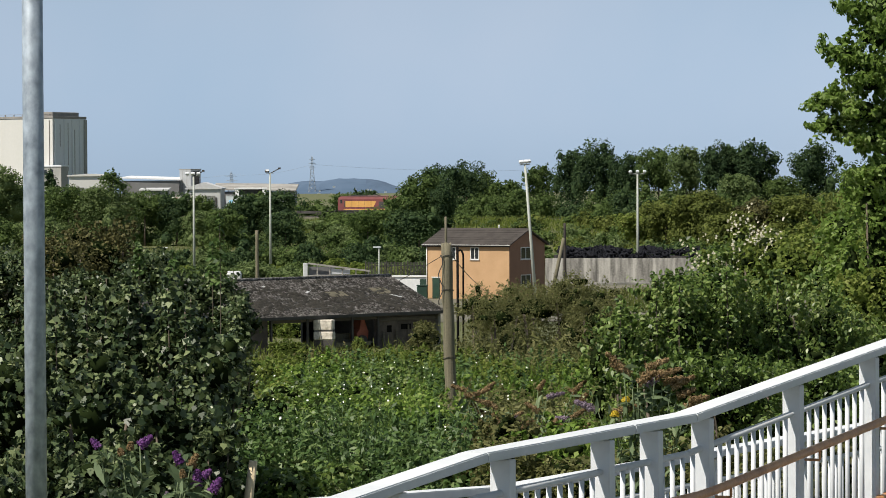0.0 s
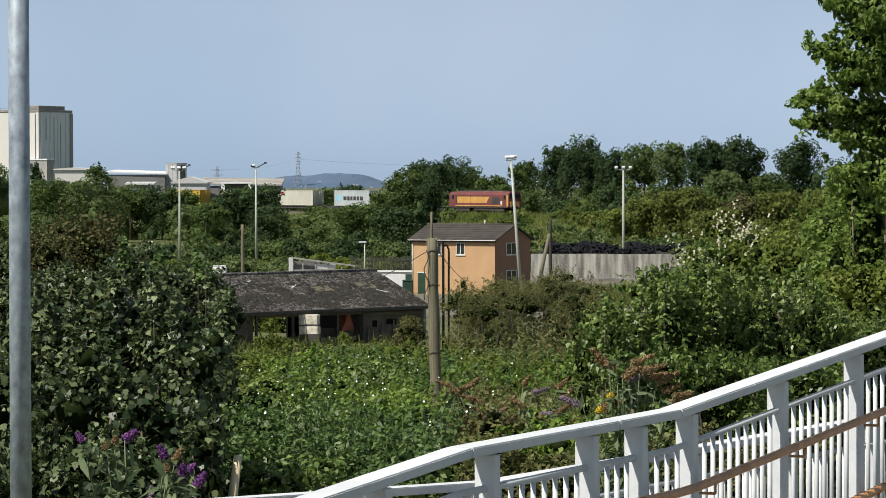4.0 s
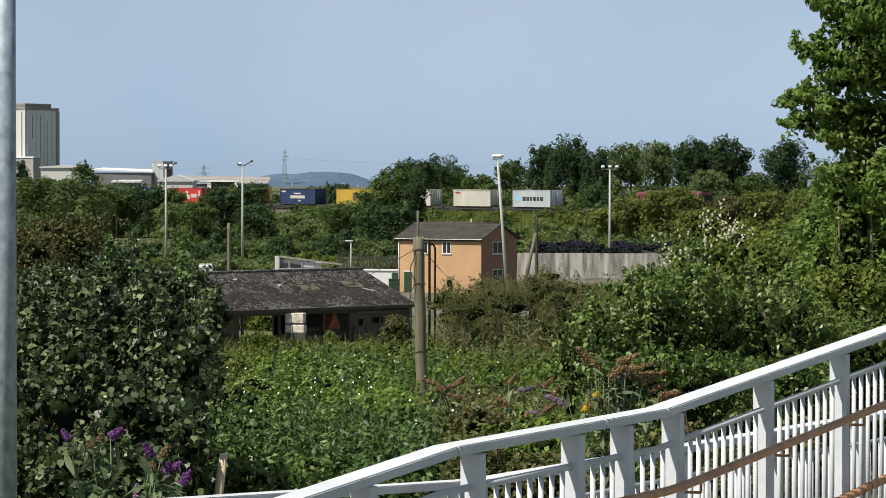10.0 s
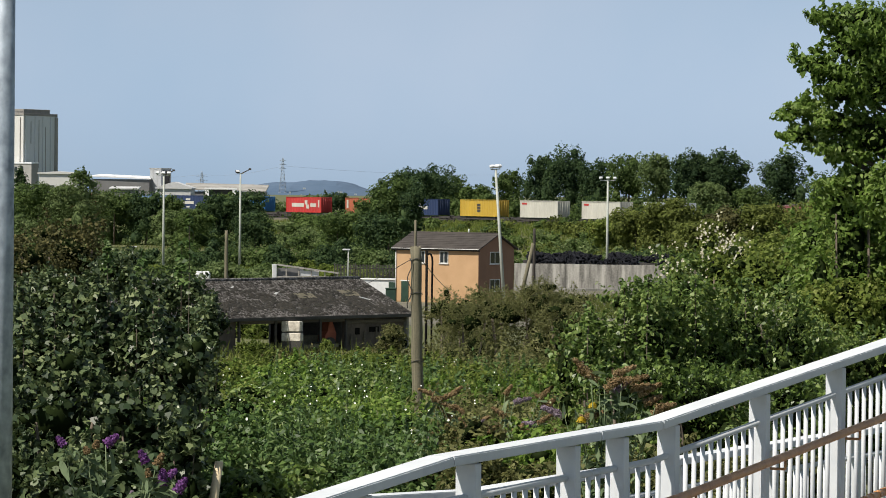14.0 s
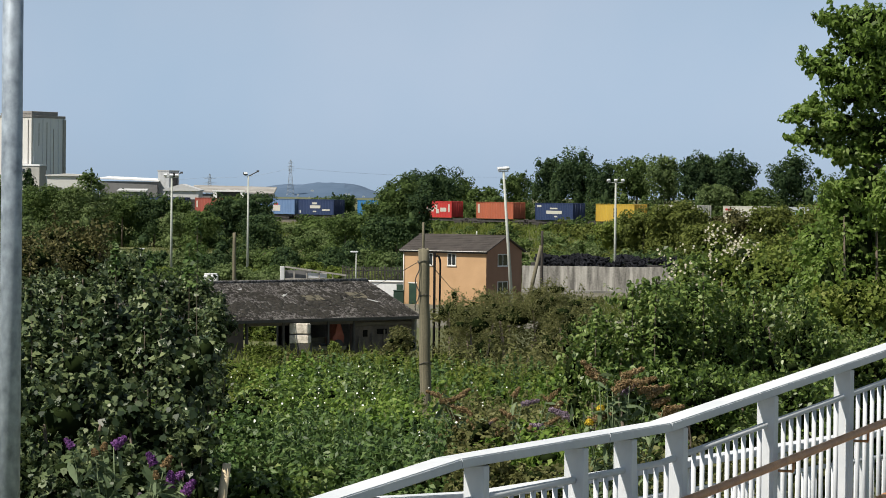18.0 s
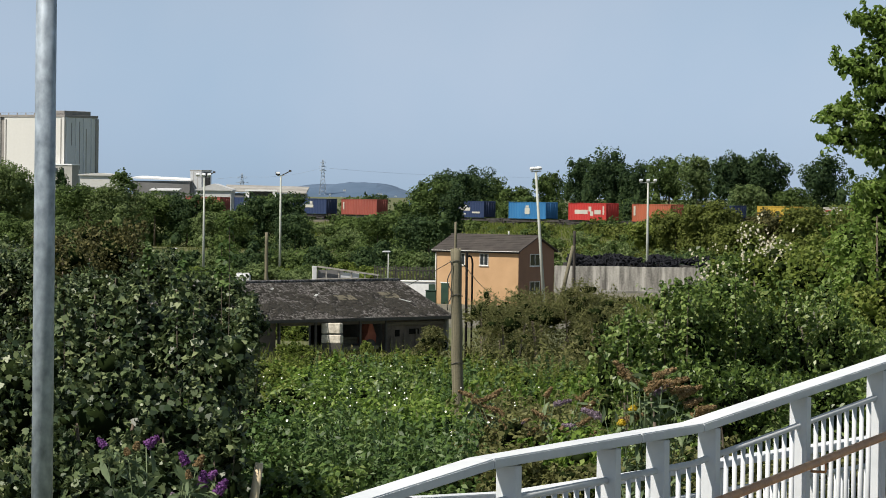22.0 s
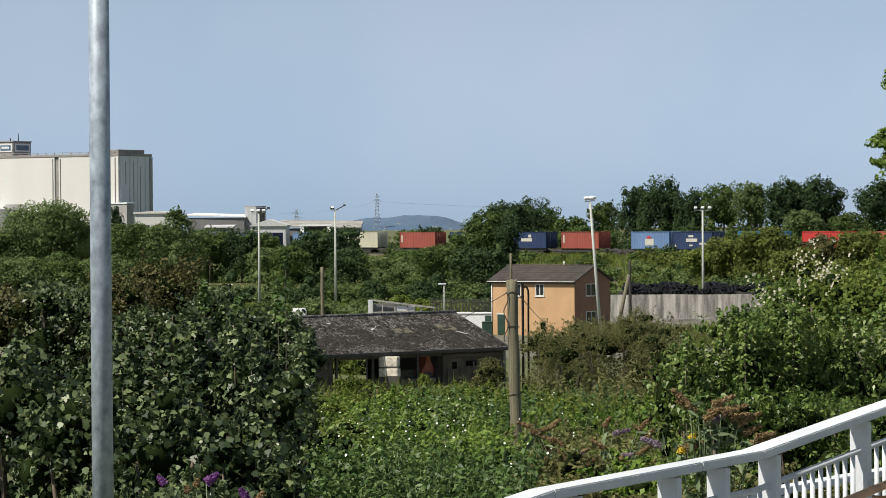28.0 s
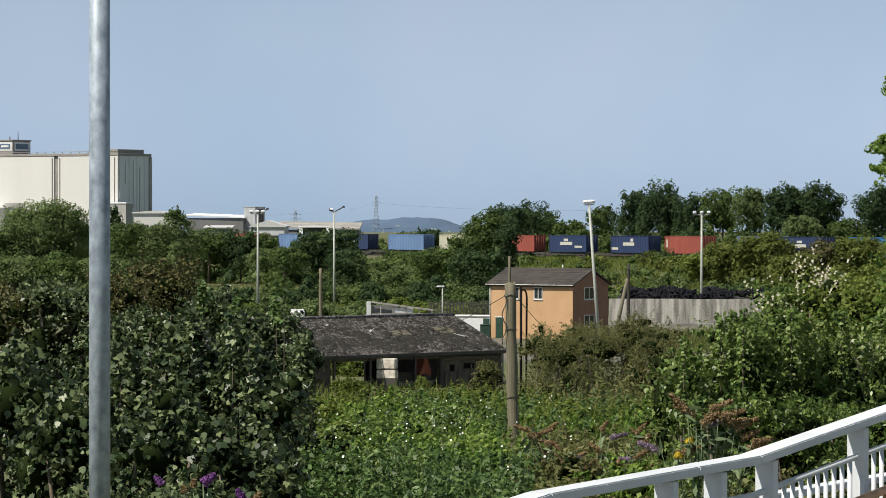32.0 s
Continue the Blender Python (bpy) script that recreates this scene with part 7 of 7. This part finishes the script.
# dark scrub beside the lamp post
LEFT = "large dark scrub bush with broad drooping leaves"
for i, (x, y, z, rx, rz, n) in enumerate(((-3.892, 32.26, 9.494, 0.50, 0.56, 2400), (-3.293, 31.91, 9.567, 0.52, 0.52, 2600), (-2.732, 31.58, 9.534, 0.48, 0.50, 2300), (-2.314, 30.93, 9.283, 0.36, 0.45, 1700), (-3.304, 29.41, 8.943, 0.64, 0.62, 2800),
                                          (-2.593, 29.41, 8.899, 0.5, 0.60, 2600), (-4.120, 30.00, 9.196, 0.6, 0.75, 2400), (-4.714, 30.61, 9.360, 0.6, 0.75, 2400), (-2.755, 28.30, 8.504, 0.7, 0.5, 2400), (-3.557, 28.30, 8.452, 0.6, 0.5, 2000), (-2.180, 29.13, 8.727, 0.2, 0.35, 900), (-5.224, 30.61, 9.254, 0.6, 0.75, 1500))):
    bush("bush", x, y, z, rx, rx, rz, 0.051, int(n * 0.8), L_NEAR, LEFT, seed=320 + i, sub=24, group="dark scrub", small=0.34, shape="palm", deep=0.65, inner=0.44, shoots=0.6, long=1.2)
# duller bushes behind it
DULL = "dull reddish-green seeding bush behind the dark scrub"
bush("bush", -9.343, 85.71, 9.320, 1.15, 1.1, 0.8, 0.065, 6500, L_REDDISH, DULL, seed=340, sub=30, small=0.3, inner=0.5, shoots=0.5)
bush("bush", -10.056, 83.33, 9.194, 1.0, 1.0, 0.7, 0.065, 4500, L_REDDISH, DULL, seed=341, sub=26, small=0.3, inner=0.5, shoots=0.5)
bush("bush", -7.689, 81.08, 8.879, 0.75, 0.7, 0.62, 0.07, 4000, L_NEAR, "dark green bush behind the dark scrub", seed=342, sub=26)
bush("bush", -8.550, 75.00, 8.503, 1.4, 1.0, 0.6, 0.07, 5000, L_NEAR, "dark green bush behind the dark scrub", seed=347, sub=26)
bush("bush", -11.722, 83.33, 8.904, 1.6, 1.2, 0.8, 0.08, 4200, L_NEAR, "dark green bush behind the dark scrub", seed=343, sub=26)
bush("bush", -13.528, 83.33, 8.891, 1.4, 1.2, 0.8, 0.08, 3000, L_REDDISH, DULL, seed=344, sub=26)
bush("bush", -5.165, 70.59, 8.764, 0.55, 0.5, 0.35, 0.07, 2600, L_NEAR, "dark leafy shrub in front of the shed roof", seed=345, sub=22)
bush("bush", -5.871, 70.59, 8.724, 0.7, 0.6, 0.5, 0.07, 3200, L_NEAR, "leafy shrub in front of the shed roof", seed=346, sub=22)
bush("bush", -4.489, 66.67, 8.357, 0.42, 0.4, 0.5, 0.065, 2400, L_NEAR, "leafy shrub at the end of the shed eaves", seed=348, sub=22)


def sapling(x, y, z0, z1, leaf, n, mat, label, seed, bend=0.05):
    """A thin upright shoot with leaves along it."""
    rng = np.random.default_rng(seed)
    g = ground_height(x, y)
    t = thing("sapling", Matrix.Translation((x, y, g)), label, "sapling", "saplings")
    bm = hose([(bend * math.sin(i / 8 * 2.2), 0, (z1 - g) * i / 8) for i in range(9)], 0.007, 6)
    part("stem", bm, M_TRUNK, t)
    h = rng.uniform(z0 - g, z1 - g, n)
    a = rng.uniform(0, 2 * math.pi, n)
    r = 0.14 * rng.uniform(0.3, 1.0, n) * (1.25 - (h - (z0 - g)) / (z1 - z0 + 1e-6))
    pos = np.stack([r * np.cos(a) + bend * np.sin(h / (z1 - g) * 2.2), r * np.sin(a), h], 1)
    nrm = np.stack([0.6 * np.cos(a), 0.6 * np.sin(a), np.full(n, 0.8)], 1) + rng.normal(size=(n, 3)) * 0.3
    part("leaves", quads("leaves", leaf_array(rng, pos, nrm, leaf, 1.3), mat), mat, t)


for i, (x, y, z0, z1) in enumerate(((-4.46, 60.0, 9.2, 10.5), (-4.62, 60.3, 9.2, 9.95), (-5.3, 60.0, 9.2, 9.85), (-5.9, 60.0, 9.4, 10.0))):
    sapling(x, y, z0, z1, 0.085, 90, L_NETTLE, "thin leafy shoot rising over the bushes", 360 + i)

for i, (x, y, z1) in enumerate(((-3.626, 31.58, 9.975), (-3.126, 31.58, 10.057), (-2.833, 31.25, 10.043), (-2.521, 31.25, 9.967), (-3.916, 31.58, 10.025), (-3.372, 31.91, 10.125), (-2.649, 30.93, 9.873))):
    sapling(x, y, z1 - 0.75, z1, 0.056, 120, L_NEAR, "upright leafy shoot of the dark scrub", 380 + i, 0.06 * (-1) ** i)
for i, (x, y, z1) in enumerate(((2.140, 40.00, 9.848), (2.540, 40.00, 9.984), (3.014, 40.54, 10.041), (1.816, 39.47, 9.565), (3.671, 41.10, 9.793))):
    sapling(x, y, z1 - 0.85, z1, 0.045, 180, L_BUSH, "upright leafy shoot of the elder bush", 390 + i, 0.07 * (-1) ** i)

# ---------------------------------------------------------------- butterfly bushes in flower
M_PURPLE = leaf_material("purple_floret", [(0.08, 0.025, 0.11), (0.15, 0.05, 0.2), (0.23, 0.09, 0.29), (0.32, 0.16, 0.38)], 0.6, 0.3, 8)
M_SPENT = leaf_material("spent_brown_floret", [(0.12, 0.078, 0.038), (0.2, 0.135, 0.066), (0.28, 0.2, 0.105), (0.36, 0.27, 0.15)], 0.8, 0.2, 8)
M_MAUVE = leaf_material("fading_mauve_floret", [(0.12, 0.085, 0.12), (0.21, 0.155, 0.21), (0.3, 0.24, 0.3), (0.4, 0.33, 0.38)], 0.7, 0.2, 8)
M_YELLOWFL = leaf_material("yellow_floret", [(0.4, 0.28, 0.02), (0.55, 0.4, 0.03), (0.62, 0.48, 0.06), (0.7, 0.55, 0.1)], 0.7, 0.2, 8)
L_GREY = leaf_material("grey_green_lance_leaf", [(0.047, 0.074, 0.038), (0.095, 0.135, 0.068), (0.149, 0.203, 0.101), (0.230, 0.284, 0.162)], 0.6, 0.3, 3)


def butterfly_bush(x, y, z_low, heads, label, seed, leaves=160, leaf=0.055):
    """Arching stems with lance leaves, each ending in a tapered flower spike."""
    rng = np.random.default_rng(seed)
    g = ground_height(x, y)
    t = thing("butterfly_bush", Matrix.Translation((x, y, g)), label, "flowering shrub", "butterfly bushes")
    for hx, hz, length, r, mat, tilt in heads:
        tip = Vector((hx - x, rng.uniform(-0.08, 0.08), hz - g))
        root = Vector((0.3 * tip.x, 0.1, -0.05))
        mid = root.lerp(tip, 0.55) + Vector((0, 0, 0.08))
        bm = tubed(root, mid, 0.009, 0.007, 6)
        tube(bm, mid, tip, 0.007, 0.004, 6)
        stem = part("stem", bm, L_GREY, t)
        d = Vector((math.sin(tilt), 0.1, math.cos(tilt)))
        n = 950
        f = rng.random(n) ** 0.8
        rad = r * (1 - 0.6 * f ** 2) * np.sqrt(rng.random(n)) * (0.85 + 0.15 * np.sin(f * 23))
        a = rng.uniform(0, 2 * math.pi, n)
        u = d.orthogonal().normalized()
        v = d.cross(u)
        ctr = np.array(tip)[None, :] + np.outer(f * length, np.array(d))
        out = np.cos(a)[:, None] * np.array(u) + np.sin(a)[:, None] * np.array(v)
        pos = ctr + out * rad[:, None]
        part("flower_spike", quads("flower_spike", leaf_array(rng, pos, out + rng.normal(size=(n, 3)) * 0.5, 0.011, 1.3), mat), mat, stem)
        k = max(6, leaves // len(heads))
        f = rng.random(k)
        p = np.array(root)[None, :] + np.outer(f, np.array(tip - root)) + rng.normal(size=(k, 3)) * 0.05
        nn = rng.normal(size=(k, 3)) * 0.5 + np.array([0, -0.4, 0.8])
        part("foliage", quads("foliage", oval_array(rng, p, nn, leaf, 3.2), L_GREY, len(OVAL)), L_GREY, stem)


x, y, z = -2.30, 24.00, 8.70
butterfly_bush(x, y, z, [(-2.64, 9.14, 0.08, 0.032, M_PURPLE, -0.7), (-2.345, 9.15, 0.11, 0.042, M_PURPLE, 0.9), (-2.42, 9.12, 0.06, 0.032, M_SPENT, 0.2), (-2.47, 9.09, 0.05, 0.03, M_SPENT, -0.3),
                         (-2.06, 9.02, 0.1, 0.04, M_PURPLE, -0.5), (-1.99, 9.0, 0.1, 0.038, M_SPENT, 0.5), (-1.95, 8.86, 0.12, 0.046, M_PURPLE, 0.1), (-1.84, 8.82, 0.12, 0.046, M_PURPLE, 0.6), (-1.9, 8.93, 0.07, 0.034, M_PURPLE, 0.9), (-2.17, 8.68, 0.14, 0.032, M_MAUVE, 0.1), (-2.03, 8.93, 0.06, 0.028, M_SPENT, -0.2)],
               "butterfly bush with purple flower spikes and grey-green leaves", 401, 380, 0.058)
x, y, z = 1.530, 30.00, 8.836
hs = []
rs = random.Random(44)
for hx, hz, mat, tilt in ((1.330, 9.310, M_SPENT, -1.1), (1.455, 9.360, M_SPENT, 1.2), (1.530, 9.295, M_SPENT, 1.3), (1.380, 9.235, M_SPENT, 1.0), (1.605, 9.235, M_SPENT, 1.35), (1.730, 9.110, M_SPENT, 1.2), (1.830, 9.075, M_SPENT, 1.4), (1.790, 9.010, M_SPENT, 1.25), (1.46, 9.2, M_MAUVE, 0.9),
                          (1.030, 8.995, M_MAUVE, -1.2), (1.155, 8.960, M_SPENT, 1.3), (1.280, 9.060, M_YELLOWFL, 0.2), (1.180, 8.935, M_YELLOWFL, 0.1), (1.680, 9.185, M_SPENT, 1.1), (1.405, 9.295, M_SPENT, 1.4), (1.255, 9.360, M_SPENT, -0.8)):
    hs.append((hx + 0.1, hz - 0.01, rs.uniform(0.18, 0.26) if mat != M_YELLOWFL else 0.05, 0.046, mat, tilt))
butterfly_bush(x, y, z, hs, "butterfly bush with spent orange-brown flower spikes", 402, 420, 0.045)
x, y, z = 0.640, 40.00, 7.838
hs = []
for i in range(40):
    hs.append((rs.uniform(-0.09, 1.34), rs.uniform(7.91, 8.57), rs.uniform(0.14, 0.24), 0.043, M_MAUVE if i % 11 == 5 else M_SPENT, rs.choice((-1, 1)) * rs.uniform(0.5, 1.5)))
butterfly_bush(x, y, z, hs, "straggling butterfly bush with spent brown flower spikes", 403, 800, 0.05)


def build_stump():
    x, y, z = -1.898, 29.27, 8.611
    g = ground_height(x, y)
    t = thing("branch_stub", Matrix.Translation((x, y, g)), "pale bare broken branch stub among the leaves", "branch")
    pale = surface("bare_pale_wood", (0.45, 0.35, 0.22), (0.75, 0.62, 0.43), 6, 0.8, stretch=(5, 5, 0.6))
    part("stub", tubed((-0.1, 0, -0.1), (0.02, 0, z - g), 0.05, 0.036, 10), pale, t)


build_stump()


def build_walkway():
    bm = boxed(-3.2, 3.0, -4.0, 7.0, 7.0, 9.25, 0.02)
    me = bpy.data.meshes.new("walkway")
    bm.to_mesh(me)
    bm.free()
    me.materials.append(M_CONCRETE)
    tagged(new("walkway", me), "grey concrete walkway at the head of the ramp", "walkway", kind="structure")


build_walkway()
motions()
